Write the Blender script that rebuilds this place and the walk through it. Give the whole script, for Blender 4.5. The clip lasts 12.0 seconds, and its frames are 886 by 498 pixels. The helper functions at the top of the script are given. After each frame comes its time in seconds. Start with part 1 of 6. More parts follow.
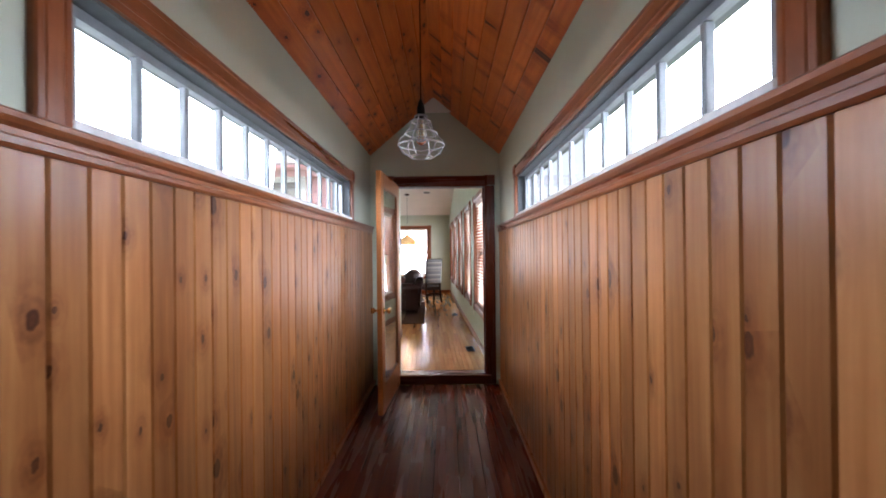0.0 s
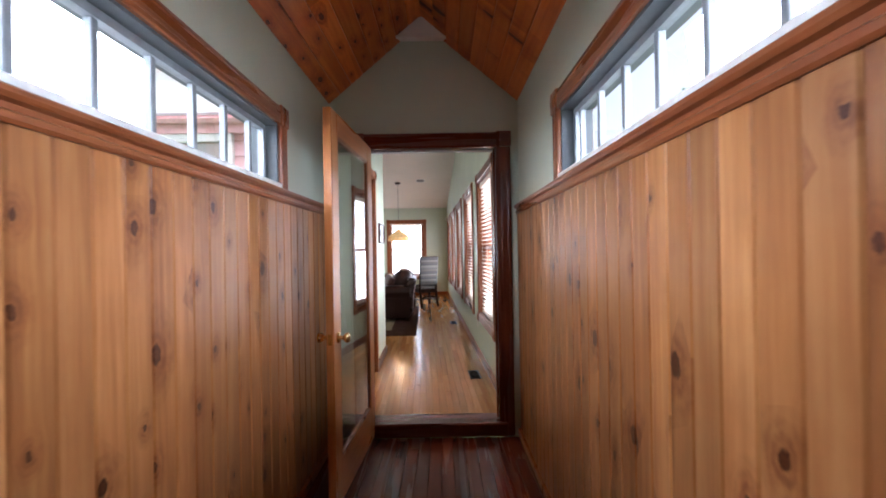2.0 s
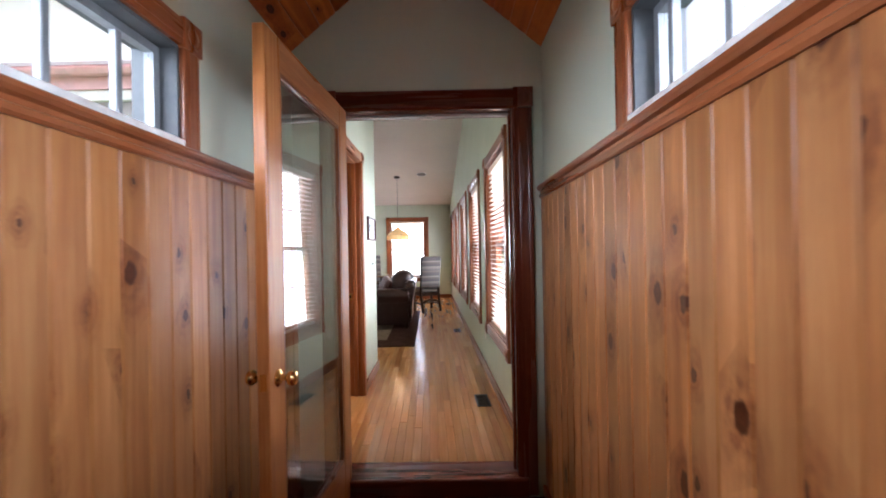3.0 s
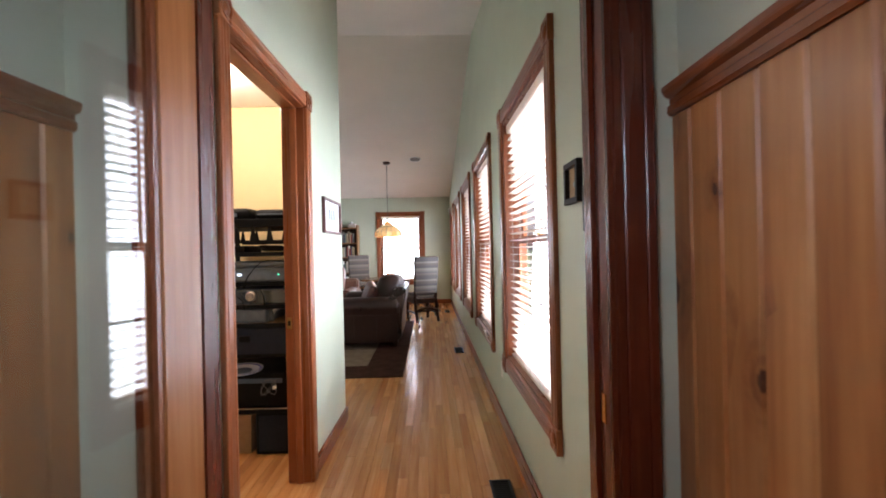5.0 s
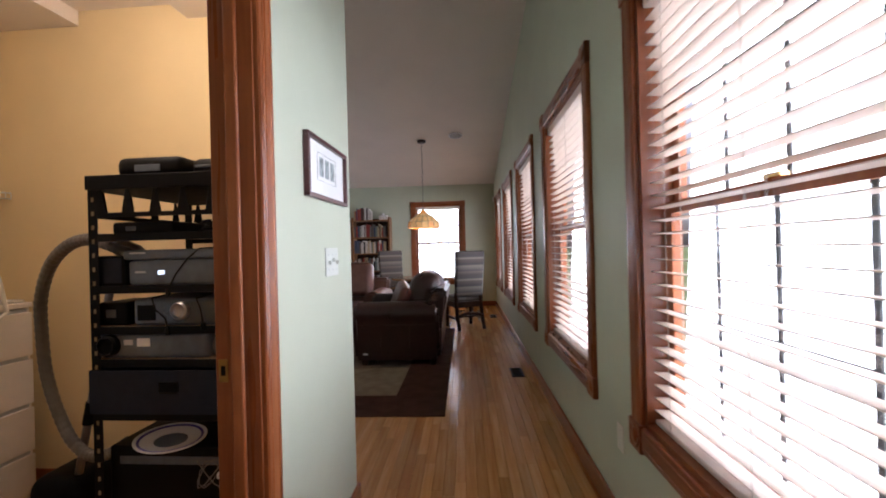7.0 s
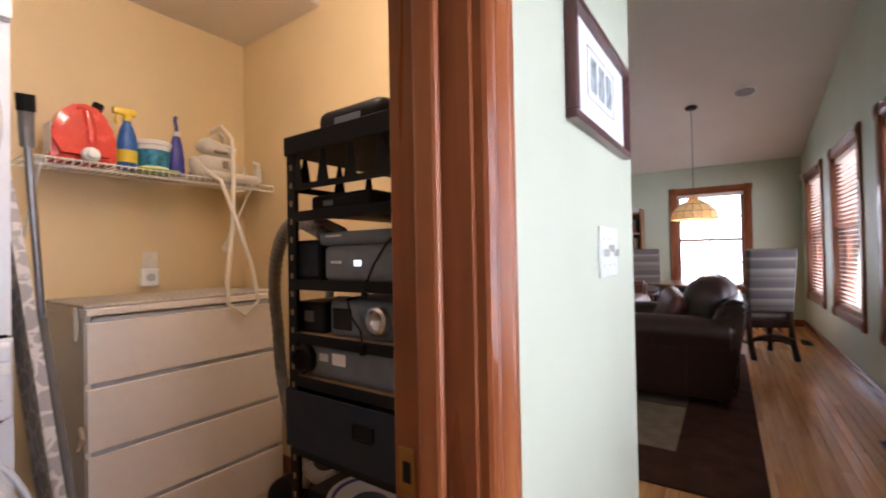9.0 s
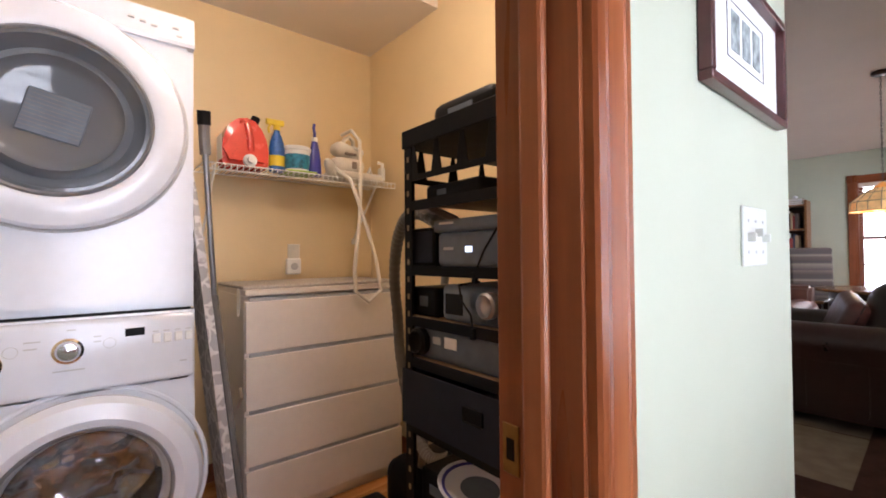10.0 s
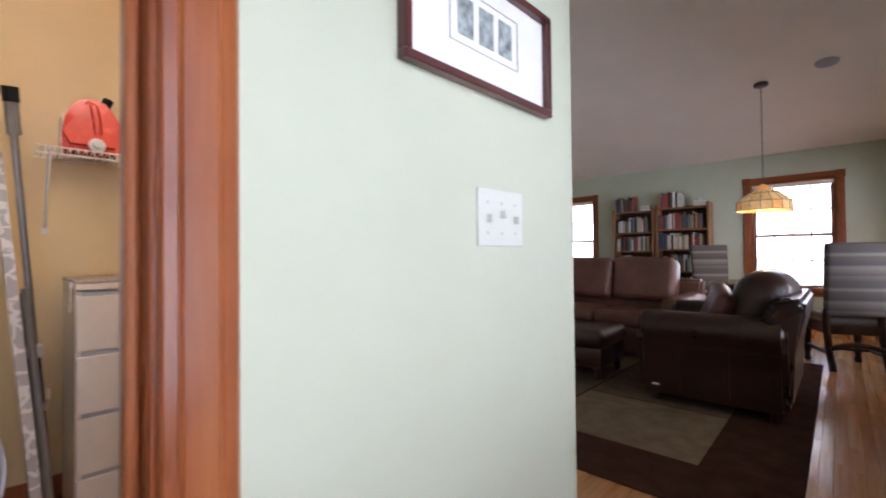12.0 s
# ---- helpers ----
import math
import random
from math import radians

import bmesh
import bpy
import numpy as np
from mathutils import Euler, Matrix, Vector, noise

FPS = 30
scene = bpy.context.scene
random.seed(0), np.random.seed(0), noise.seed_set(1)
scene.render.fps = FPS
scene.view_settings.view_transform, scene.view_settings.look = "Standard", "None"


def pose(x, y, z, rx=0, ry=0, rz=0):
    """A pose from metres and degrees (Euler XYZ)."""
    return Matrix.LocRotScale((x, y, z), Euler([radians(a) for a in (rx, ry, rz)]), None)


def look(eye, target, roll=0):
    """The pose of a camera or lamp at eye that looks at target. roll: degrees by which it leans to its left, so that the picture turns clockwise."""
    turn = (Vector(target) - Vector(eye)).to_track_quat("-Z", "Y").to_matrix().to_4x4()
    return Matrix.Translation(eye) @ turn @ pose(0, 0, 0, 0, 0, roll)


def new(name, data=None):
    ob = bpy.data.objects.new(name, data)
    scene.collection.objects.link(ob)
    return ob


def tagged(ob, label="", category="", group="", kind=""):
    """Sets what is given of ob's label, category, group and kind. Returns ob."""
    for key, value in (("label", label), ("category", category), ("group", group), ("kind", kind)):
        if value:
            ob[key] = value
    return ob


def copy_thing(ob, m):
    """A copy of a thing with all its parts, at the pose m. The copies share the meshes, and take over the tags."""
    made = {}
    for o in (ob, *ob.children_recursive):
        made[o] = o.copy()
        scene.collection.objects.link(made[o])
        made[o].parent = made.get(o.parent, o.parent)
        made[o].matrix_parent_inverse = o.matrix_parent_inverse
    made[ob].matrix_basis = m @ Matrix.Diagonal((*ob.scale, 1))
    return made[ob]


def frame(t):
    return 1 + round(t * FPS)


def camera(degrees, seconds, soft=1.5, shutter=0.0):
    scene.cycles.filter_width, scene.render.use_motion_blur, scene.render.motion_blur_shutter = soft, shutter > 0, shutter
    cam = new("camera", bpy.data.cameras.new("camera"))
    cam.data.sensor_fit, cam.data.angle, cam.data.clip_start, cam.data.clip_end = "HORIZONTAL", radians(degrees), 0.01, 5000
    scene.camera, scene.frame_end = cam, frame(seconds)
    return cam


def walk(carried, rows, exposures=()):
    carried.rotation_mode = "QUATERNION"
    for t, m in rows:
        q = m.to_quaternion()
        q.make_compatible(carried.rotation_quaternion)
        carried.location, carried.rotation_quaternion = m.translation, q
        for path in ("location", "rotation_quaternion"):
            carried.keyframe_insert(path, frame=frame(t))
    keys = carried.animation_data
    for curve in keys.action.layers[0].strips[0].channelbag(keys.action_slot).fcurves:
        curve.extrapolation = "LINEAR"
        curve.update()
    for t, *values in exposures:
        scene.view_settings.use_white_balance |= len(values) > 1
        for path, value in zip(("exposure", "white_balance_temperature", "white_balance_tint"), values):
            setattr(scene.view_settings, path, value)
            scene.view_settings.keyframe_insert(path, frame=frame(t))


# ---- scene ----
cam = camera(91.8, 12.0, soft=1.8, shutter=0.3)
METRES, EYE, TILT, LEAN, TURN = 6.35, 1.38, -0.6, 0.0, -0.6
ROWS = [
    (0.0, 0.0, 0.0, 0.0, 0.01, 0.84, 0.63),
    (0.5, 0.0034, 0.0491, -0.0011, -0.08, 0.72, 0.76),
    (1.0, 0.001, 0.1087, -0.0038, -0.17, 0.67, 0.85),
    (1.5, 0.0022, 0.1728, -0.0064, -0.22, 0.69, 0.88),
    (2.0, 0.0056, 0.2365, -0.0067, -0.27, 0.69, 0.99),
    (2.5, 0.0057, 0.2999, -0.0079, 0.1, 0.74, 1.0),
    (3.0, 0.0113, 0.3666, -0.0094, 0.34, 0.79, 1.02),
    (5.0, 0.0137, 0.596, -0.0085, 0.25, 0.67, 1.31),
    (5.5, 0.0108, 0.647, -0.0084, 0.13, 0.58, 1.32),
    (6.0, 0.0089, 0.6992, -0.0112, 0.14, 0.52, 1.27),
    (6.5, 0.0009, 0.75, -0.015, 1.49, 0.52, 1.36),
    (8.5, -0.0592, 0.8971, -0.0227, 25.96, 1.11, 1.03),
    (9.0, -0.0674, 0.9074, -0.0235, 35.58, 1.27, 0.71),
    (9.5, -0.07, 0.908, -0.0268, 44.8, 1.35, 0.31),
    (10.0, -0.0662, 0.9096, -0.0287, 51.07, 1.3, 0.02),
    (10.5, -0.0567, 0.9165, -0.031, 52.61, 1.39, -0.1),
    (11.0, -0.045, 0.9255, -0.0328, 52.67, 1.4, -0.1),
    (11.5, -0.0333, 0.9374, -0.0339, 50.07, 1.41, 0.0),
    (12.0, -0.0251, 0.9583, -0.0347, 44.87, 1.29, 0.19),
]
EXPOSURES = [(0.0, 1.6, 5860, 14), (1.2, 1.55, 5700, 13), (2.5, 1.58, 5640, 13), (3.0, 1.68, 5700, 14), (4.8, 1.56, 5800, 14), (5.6, 1.42, 5850, 15), (6.0, 1.08, 5880, 16), (6.5, 0.68, 5880, 17), (6.8, 0.68, 5880, 18), (8.5, 0.95, 5850, 21), (9.2, 1.03, 5850, 21), (11.0, 1.0, 5830, 20), (12.0, 0.8, 5820, 20)]
walk(cam, [(t, pose(0, 0, EYE, TILT, LEAN, TURN) @ pose(METRES * x, METRES * y, METRES * z, 90 + pitch, roll, yaw)) for t, x, y, z, yaw, pitch, roll in ROWS], EXPOSURES)

# ---- world, sun, large lights ----
world = bpy.data.worlds.new("overcast_sky")
scene.world = world
world.use_nodes = True
_nt = world.node_tree
_bg = _nt.nodes["Background"]
_sky = _nt.nodes.new("ShaderNodeTexSky")
_sky.sky_type = "NISHITA"
_sky.sun_disc = False
_sky.sun_elevation, _sky.sun_rotation = radians(62), radians(140)
_sky.dust_density = 4.0
_pale = _nt.nodes.new("ShaderNodeHueSaturation")
_pale.inputs["Saturation"].default_value = 0.3
_nt.links.new(_sky.outputs[0], _pale.inputs["Color"])
_nt.links.new(_pale.outputs[0], _bg.inputs[0])
_bg.inputs[1].default_value = 0.15


def lamp(name, kind, m, energy, color, **more):
    data = bpy.data.lights.new(name, kind)
    data.energy, data.color = energy, color
    for key, value in more.items():
        if key == "angle":
            data.angle = value
        elif key == "size":
            data.size = value
        elif key == "size_y":
            data.shape, data.size_y = "RECTANGLE", value
        elif key == "radius":
            data.shadow_soft_size = value
        elif key == "spread":
            data.spread = value
    ob = new(name, data)
    ob.matrix_world = m
    return ob


lamp("sun", "SUN", look((0, 0, 20), (-5, 6, 5)), 1.5, (1.0, 0.96, 0.9), angle=radians(25))

# the hall and the long room stand slightly askew to the laundry
HALL = pose(0, 4.8, 0, 0, 0, -1.0) @ pose(0, -4.8, 0)
LIVING = pose(0.61, 5, 0, 0, 0, 1.5) @ pose(-0.61, -5, 0)
HOME = Matrix.Identity(4)

# ---- materials ----


class Nodes:
    """Short-hand for building one node material."""

    def __init__(self, name, rough=0.5, metal=0.0, color=(0.8, 0.8, 0.8), coat=0.0, ior=1.5):
        self.m = bpy.data.materials.new(name)
        self.m.use_nodes = True
        self.t = self.m.node_tree
        self.b = self.t.nodes["Principled BSDF"]
        self.b.inputs["Base Color"].default_value = (*color, 1)
        self.b.inputs["Roughness"].default_value = rough
        self.b.inputs["Metallic"].default_value = metal
        self.b.inputs["IOR"].default_value = ior
        self.b.inputs["Coat Weight"].default_value = coat
        self.b.inputs["Coat Roughness"].default_value = 0.12

    def n(self, kind, **inputs):
        node = self.t.nodes.new(kind)
        for key, value in inputs.items():
            k = int(key[1:]) if key[0] == "i" and key[1:].isdigit() else key.replace("_", " ")
            if isinstance(value, bpy.types.NodeSocket):
                self.t.links.new(value, node.inputs[k])
            else:
                node.inputs[k].default_value = value
        return node

    def link(self, out, name):
        self.t.links.new(out, self.b.inputs[name])

    def math(self, op, a, b=0.0, clamp=False):
        node = self.n("ShaderNodeMath", i0=a, i1=b)
        node.operation, node.use_clamp = op, clamp
        return node.outputs[0]

    def ramp(self, fac, stops):
        node = self.n("ShaderNodeValToRGB", i0=fac)
        e = node.color_ramp.elements
        while len(e) < len(stops):
            e.new(0.5)
        for k, (p, c) in zip(e, stops):
            k.position, k.color = p, (*c, 1) if len(c) == 3 else c
        return node.outputs[0]

    def mix(self, fac, a, b, op="MIX"):
        node = self.t.nodes.new("ShaderNodeMix")
        node.data_type, node.blend_type = "RGBA", op
        for k, v in ((0, fac), (6, a), (7, b)):
            if isinstance(v, bpy.types.NodeSocket):
                self.t.links.new(v, node.inputs[k])
            else:
                node.inputs[k].default_value = v if k == 0 else (*v, 1)
        return node.outputs[2]

    def coords(self, scale=(1, 1, 1), shuffle=True):
        """Object coordinates in metres, stretched, and shifted from object to object."""
        c = self.n("ShaderNodeTexCoord").outputs["Object"]
        if shuffle:
            r = self.n("ShaderNodeObjectInfo").outputs["Random"]
            s = self.n("ShaderNodeVectorMath", i0=(37.0, 53.0, 71.0), i3=r)
            s.operation = "SCALE"
            a = self.n("ShaderNodeVectorMath", i0=c, i1=s.outputs[0])
            a.operation = "ADD"
            c = a.outputs[0]
        m = self.n("ShaderNodeMapping", Vector=c, Scale=scale)
        return m.outputs[0]

    def noise(self, v, scale, detail=3.0, rough=0.55):
        return self.n("ShaderNodeTexNoise", Vector=v, Scale=scale, Detail=detail, Roughness=rough).outputs[0]

    def bump(self, h, strength=0.2, dist=0.002):
        node = self.n("ShaderNodeBump", Height=h, Strength=strength, Distance=dist)
        self.link(node.outputs[0], "Normal")


def wood(name, dark, mid, light, along="z", rough=0.35, knots=0.0, coat=0.0, spread=0.35, grain=60.0, island=False, spec=0.22, soft=1.0, ring=0.13, mottle=0.0):
    """Varnished wood with grain along one axis that flows round its knots; knots: how many of the cells carry one."""
    k = Nodes(name, rough=rough, coat=coat * 0.2)
    k.b.inputs["Specular IOR Level"].default_value = spec
    g = {"x": (0.05, 1, 1), "y": (1, 0.05, 1), "z": (1, 1, 0.05)}[along]
    v = k.coords(g)
    if island:
        r = k.n("ShaderNodeNewGeometry").outputs["Random Per Island"]
        s = k.n("ShaderNodeVectorMath", i0=(31.0, 17.0, 43.0), i3=r)
        s.operation = "SCALE"
        a = k.n("ShaderNodeVectorMath", i0=v, i1=s.outputs[0])
        a.operation = "ADD"
        v = a.outputs[0]
    else:
        r = k.n("ShaderNodeObjectInfo").outputs["Random"]
    if knots:
        sep = k.n("ShaderNodeSeparateXYZ", i0=k.coords())
        i_, j_, l_ = {"x": (1, 2, 0), "y": (0, 2, 1), "z": (0, 1, 2)}[along]
        u_ = k.math("MULTIPLY", k.math("ADD", sep.outputs[i_], sep.outputs[j_]), 6.5)
        v2 = k.math("MULTIPLY", sep.outputs[l_], 4.3)
        if island:
            u_ = k.math("ADD", u_, k.math("MULTIPLY", r, 97.0))
            v2 = k.math("ADD", v2, k.math("MULTIPLY", r, 57.0))
        kv = k.n("ShaderNodeCombineXYZ", i0=u_, i1=v2).outputs[0]
        vor = k.n("ShaderNodeTexVoronoi", Vector=kv, Scale=1.0, Randomness=1.0)
        vor.voronoi_dimensions = "2D"
        pick = k.n("ShaderNodeSeparateColor", i0=vor.outputs["Color"])
        has = k.math("LESS_THAN", pick.outputs[0], knots)
        away = k.n("ShaderNodeVectorMath", i0=kv, i1=vor.outputs["Position"])
        away.operation = "SUBTRACT"
        across = k.n("ShaderNodeSeparateXYZ", i0=away.outputs[0]).outputs[0]
        near = k.math("MULTIPLY", k.math("POWER", 2.718, k.math("MULTIPLY", k.math("POWER", vor.outputs["Distance"], 2.0), -28.0)), has)
        bend = k.math("MULTIPLY", k.math("MULTIPLY", across, near), -0.17)
        push = k.n("ShaderNodeCombineXYZ", **({"i1": bend} if along == "z" else {"i0": bend})).outputs[0]
        a = k.n("ShaderNodeVectorMath", i0=v, i1=push)
        a.operation = "ADD"
        v = a.outputs[0]
    slow = k.noise(v, grain * 0.06, 3.0, 0.6)
    fine = k.noise(v, grain, 4.0, 0.6)
    broad = k.noise(v, grain * 0.22, 3.0, 0.5)
    f = k.math("ADD", k.math("ADD", k.math("MULTIPLY", fine, 0.3), k.math("MULTIPLY", broad, 0.4)), k.math("MULTIPLY", slow, 0.3))
    rings = k.math("ABSOLUTE", k.math("SUBTRACT", k.math("FRACT", k.math("MULTIPLY", k.noise(v, grain * 0.09, 2.0, 0.4), 11.0)), 0.5))
    f = k.math("ADD", f, k.math("MULTIPLY", k.math("SUBTRACT", rings, 0.25), ring))
    if mottle:
        cloudy = k.noise(k.coords((1, 1, 1)), 9.0, 4.0, 0.6)
        f = k.math("ADD", f, k.math("MULTIPLY", k.math("SUBTRACT", cloudy, 0.5), mottle))
    c = k.ramp(f, [(0.5 - 0.14 * soft, dark), (0.5, mid), (0.5 + 0.13 * soft, light)])
    tone = k.math("ADD", k.math("MULTIPLY", r, spread), 1.0 - spread / 2)
    toned = k.n("ShaderNodeVectorMath", i0=c, i3=tone)
    toned.operation = "SCALE"
    c = toned.outputs[0]
    if knots:
        w = k.noise(kv, 11.0, 3.0)
        size = k.math("ADD", k.math("MULTIPLY", k.math("POWER", pick.outputs[1], 2.0), 0.115), 0.04)
        d = k.math("DIVIDE", k.math("ADD", vor.outputs["Distance"], k.math("MULTIPLY", k.math("SUBTRACT", w, 0.5), 0.11)), size)
        core = k.math("MULTIPLY", k.ramp(k.math("MULTIPLY", d, 0.7), [(0.0, (1, 1, 1)), (0.25, (0.8,) * 3), (0.42, (1, 1, 1)), (0.62, (1, 1, 1)), (0.85, (0, 0, 0))]), has)
        halo = k.math("MULTIPLY", k.ramp(k.math("MULTIPLY", d, 0.16), [(0.1, (1, 1, 1)), (0.3, (0.8,) * 3), (0.6, (0.42,) * 3), (1.0, (0, 0, 0))]), has)
        swirl = k.math("ADD", k.math("MULTIPLY", k.math("SINE", k.math("MULTIPLY", d, 4.0)), 0.16), 0.8)
        cloud = k.math("ADD", k.math("MULTIPLY", k.noise(kv, 5.0, 4.0), 2.8), -0.6, True)
        halo = k.math("MULTIPLY", k.math("MULTIPLY", halo, swirl), cloud)
        c = k.mix(k.math("MULTIPLY", halo, 1.0, True), c, (dark[0] * 0.7, dark[1] * 0.55, dark[2] * 0.5))
        blotch = k.ramp(k.noise(kv, 0.8, 4.0, 0.6), [(0.45, (0, 0, 0)), (0.72, (0.42,) * 3)])
        c = k.mix(blotch, c, tuple(0.55 * x + 0.45 * y for x, y in zip(dark, mid)))
        c = k.mix(core, c, (0.055, 0.012, 0.004))
    k.link(c, "Base Color")
    k.link(k.math("ADD", k.math("MULTIPLY", broad, 0.25), rough - 0.12), "Roughness")
    k.bump(fine, 0.12, 0.001)
    return k.m


def paint(name, color, rough=0.6, var=0.06, bump=0.15, scale=180.0):
    """Rolled wall paint: faint blotches and a fine roller stipple."""
    k = Nodes(name, rough=rough)
    v = k.coords(shuffle=False)
    b = k.noise(v, 1.7, 4.0)
    c = k.ramp(b, [(0.25, tuple(x * (1 - var) for x in color)), (0.75, tuple(min(1, x * (1 + var)) for x in color))])
    k.link(c, "Base Color")
    k.bump(k.noise(v, scale, 2.0), bump, 0.001)
    return k.m


def plain(name, color, rough=0.5, metal=0.0, var=0.12, scale=25.0, coat=0.0, bump=0.05, spec=0.5):
    k = Nodes(name, rough=rough, metal=metal, coat=coat)
    k.b.inputs["Specular IOR Level"].default_value = spec
    v = k.coords()
    b = k.noise(v, scale, 4.0)
    k.link(k.ramp(b, [(0.3, tuple(x * (1 - var) for x in color)), (0.7, tuple(min(1, x * (1 + var)) for x in color))]), "Base Color")
    k.link(k.math("ADD", k.math("MULTIPLY", b, 0.15), rough - 0.07, True), "Roughness")
    k.bump(b, bump, 0.001)
    return k.m


def hide(name, color, rough=0.33):
    """Leather: worn patches, soft folds and a fine pebbled grain."""
    k = Nodes(name, rough=rough, coat=0.1)
    v = k.coords()
    worn = k.noise(v, 4.0, 4.0)
    k.link(k.ramp(worn, [(0.3, tuple(x * 0.75 for x in color)), (0.7, tuple(x * 1.45 for x in color))]), "Base Color")
    k.link(k.math("ADD", k.math("MULTIPLY", worn, 0.2), rough - 0.1), "Roughness")
    folds = k.math("ADD", k.math("MULTIPLY", k.noise(v, 7.0, 3.0), 6.0), k.noise(v, 90.0, 3.0))
    k.bump(folds, 0.35, 0.0035)
    return k.m


def glass(name, tint=(1, 1, 1), rough=0.0):
    k = Nodes(name, rough=rough, color=tint, ior=1.45)
    k.b.inputs["Transmission Weight"].default_value = 1.0
    return k.m


M = {
    "pine": wood("pine_wainscot", (0.16, 0.045, 0.012), (0.35, 0.138, 0.042), (0.50, 0.24, 0.087), "z", 0.34, knots=0.45, spread=0.4, grain=45, spec=0.26, soft=1.5, ring=0.13),
    "pine_ceiling": wood("pine_ceiling_boards", (0.30, 0.058, 0.011), (0.55, 0.135, 0.025), (0.68, 0.21, 0.047), "y", 0.36, knots=0.6, spread=0.45, grain=45, island=True, spec=0.14, soft=1.5),
    "trim": wood("stained_trim", (0.125, 0.028, 0.008), (0.235, 0.067, 0.020), (0.35, 0.120, 0.041), "z", 0.30, coat=0.5, spread=0.15, grain=60, spec=0.34, soft=1.7, ring=0.04, mottle=0.22),
    "trim_y": wood("stained_trim_lengthwise", (0.125, 0.028, 0.008), (0.235, 0.067, 0.020), (0.35, 0.120, 0.041), "y", 0.30, coat=0.5, spread=0.15, grain=60, spec=0.34, soft=1.7, ring=0.04, mottle=0.22),
    "trim_x": wood("stained_trim_crosswise", (0.125, 0.028, 0.008), (0.235, 0.067, 0.020), (0.35, 0.120, 0.041), "x", 0.30, coat=0.5, spread=0.15, grain=60, spec=0.34, soft=1.7, ring=0.04, mottle=0.22),
    "red_trim": wood("deep_red_trim", (0.055, 0.009, 0.004), (0.115, 0.020, 0.008), (0.17, 0.038, 0.014), "z", 0.26, coat=0.5, spread=0.15, grain=60, spec=0.5, soft=1.7, ring=0.04, mottle=0.22),
    "red_trim_x": wood("deep_red_trim_crosswise", (0.055, 0.009, 0.004), (0.115, 0.020, 0.008), (0.17, 0.038, 0.014), "x", 0.26, coat=0.5, spread=0.15, grain=60, spec=0.5, soft=1.7, ring=0.04, mottle=0.22),
    "head_stop_grey": plain("pale_grey_head_stop", (0.42, 0.42, 0.41), 0.35, spec=0.5),
    "door": wood("fir_door", (0.28, 0.088, 0.022), (0.40, 0.145, 0.04), (0.48, 0.20, 0.065), "z", 0.30, coat=0.3, spread=0.12, grain=80),
    "cherry": wood("dark_hall_boards", (0.10, 0.018, 0.008), (0.14, 0.028, 0.012), (0.18, 0.041, 0.016), "y", 0.26, coat=0.3, spread=0.6, grain=60, spec=0.35, ring=0.05),
    "maple": wood("maple_strip", (0.40, 0.160, 0.046), (0.52, 0.245, 0.078), (0.62, 0.345, 0.135), "y", 0.20, coat=0.6, spec=0.40, spread=0.32, grain=55, ring=0.08),
    "maple_far": wood("maple_strip_joined", (0.40, 0.160, 0.046), (0.52, 0.245, 0.078), (0.62, 0.345, 0.135), "y", 0.20, coat=0.6, spec=0.40, spread=0.32, grain=55, island=True, ring=0.08),
    "slat": wood("blind_slat_wood", (0.45, 0.23, 0.125), (0.58, 0.325, 0.19), (0.66, 0.40, 0.25), "y", 0.4, spread=0.15),
    "green": paint("sage_green_paint", (0.515, 0.55, 0.43)),
    "yellow": paint("warm_yellow_paint", (0.74, 0.58, 0.325)),
    "white": paint("ceiling_white_paint", (0.78, 0.71, 0.64), 0.8, 0.04, 0.3, 90),
    # both greys are darkened to hold the backlit shade of bars and liner
    "sash": plain("backlit_grey_sash", (0.24, 0.25, 0.265), 0.5, spec=0.3),
    "liner_grey": plain("backlit_dark_grey", (0.10, 0.105, 0.11), 0.55, spec=0.2),
    "sill_white": plain("white_sill_paint", (0.72, 0.71, 0.69), 0.4),
    "glass": glass("window_glass"),
    # barn red paled to pink in place of overexposed daylight on the boards
    "glare_red": plain("barn_red_in_glare", (0.74, 0.45, 0.46), 0.7),
    "sky_cover": paint("sky_cover_white", (0.82, 0.82, 0.80)),
    "shingle": plain("grey_shingle", (0.30, 0.28, 0.28), 0.9, scale=60),
    "grass": plain("lawn", (0.13, 0.18, 0.06), 0.9, var=0.4, scale=3),
    "black_metal": plain("black_powder_coat", (0.006, 0.006, 0.0065), 0.6, spec=0.12),
    "cast_iron": plain("brown_black_vent", (0.02, 0.016, 0.013), 0.5, metal=0.5),
    "white_enamel": plain("white_enamel", (0.72, 0.75, 0.81), 0.20, var=0.02, coat=0.5, bump=0.01),
    "chrome": plain("chrome", (0.75, 0.76, 0.78), 0.12, metal=1.0, var=0.03),
    "brass": plain("polished_brass", (0.78, 0.55, 0.22), 0.16, metal=1.0, var=0.06),
    "leather": hide("dark_brown_leather", (0.023, 0.0072, 0.0048), 0.3),
}

# ---- building helpers ----


def bx(bm, x0, x1, y0, y1, z0, z1, bevel=0.0, seg=1):
    """A box, with its edges eased when bevel is given."""
    made = bmesh.ops.create_cube(bm, size=1.0, matrix=Matrix.Translation(((x0 + x1) / 2, (y0 + y1) / 2, (z0 + z1) / 2)) @ Matrix.Diagonal((x1 - x0, y1 - y0, z1 - z0, 1)))
    if bevel:
        es = list({e for v in made["verts"] for e in v.link_edges})
        bmesh.ops.bevel(bm, geom=es, offset=bevel, segments=seg, affect="EDGES", profile=0.5)
    return bm


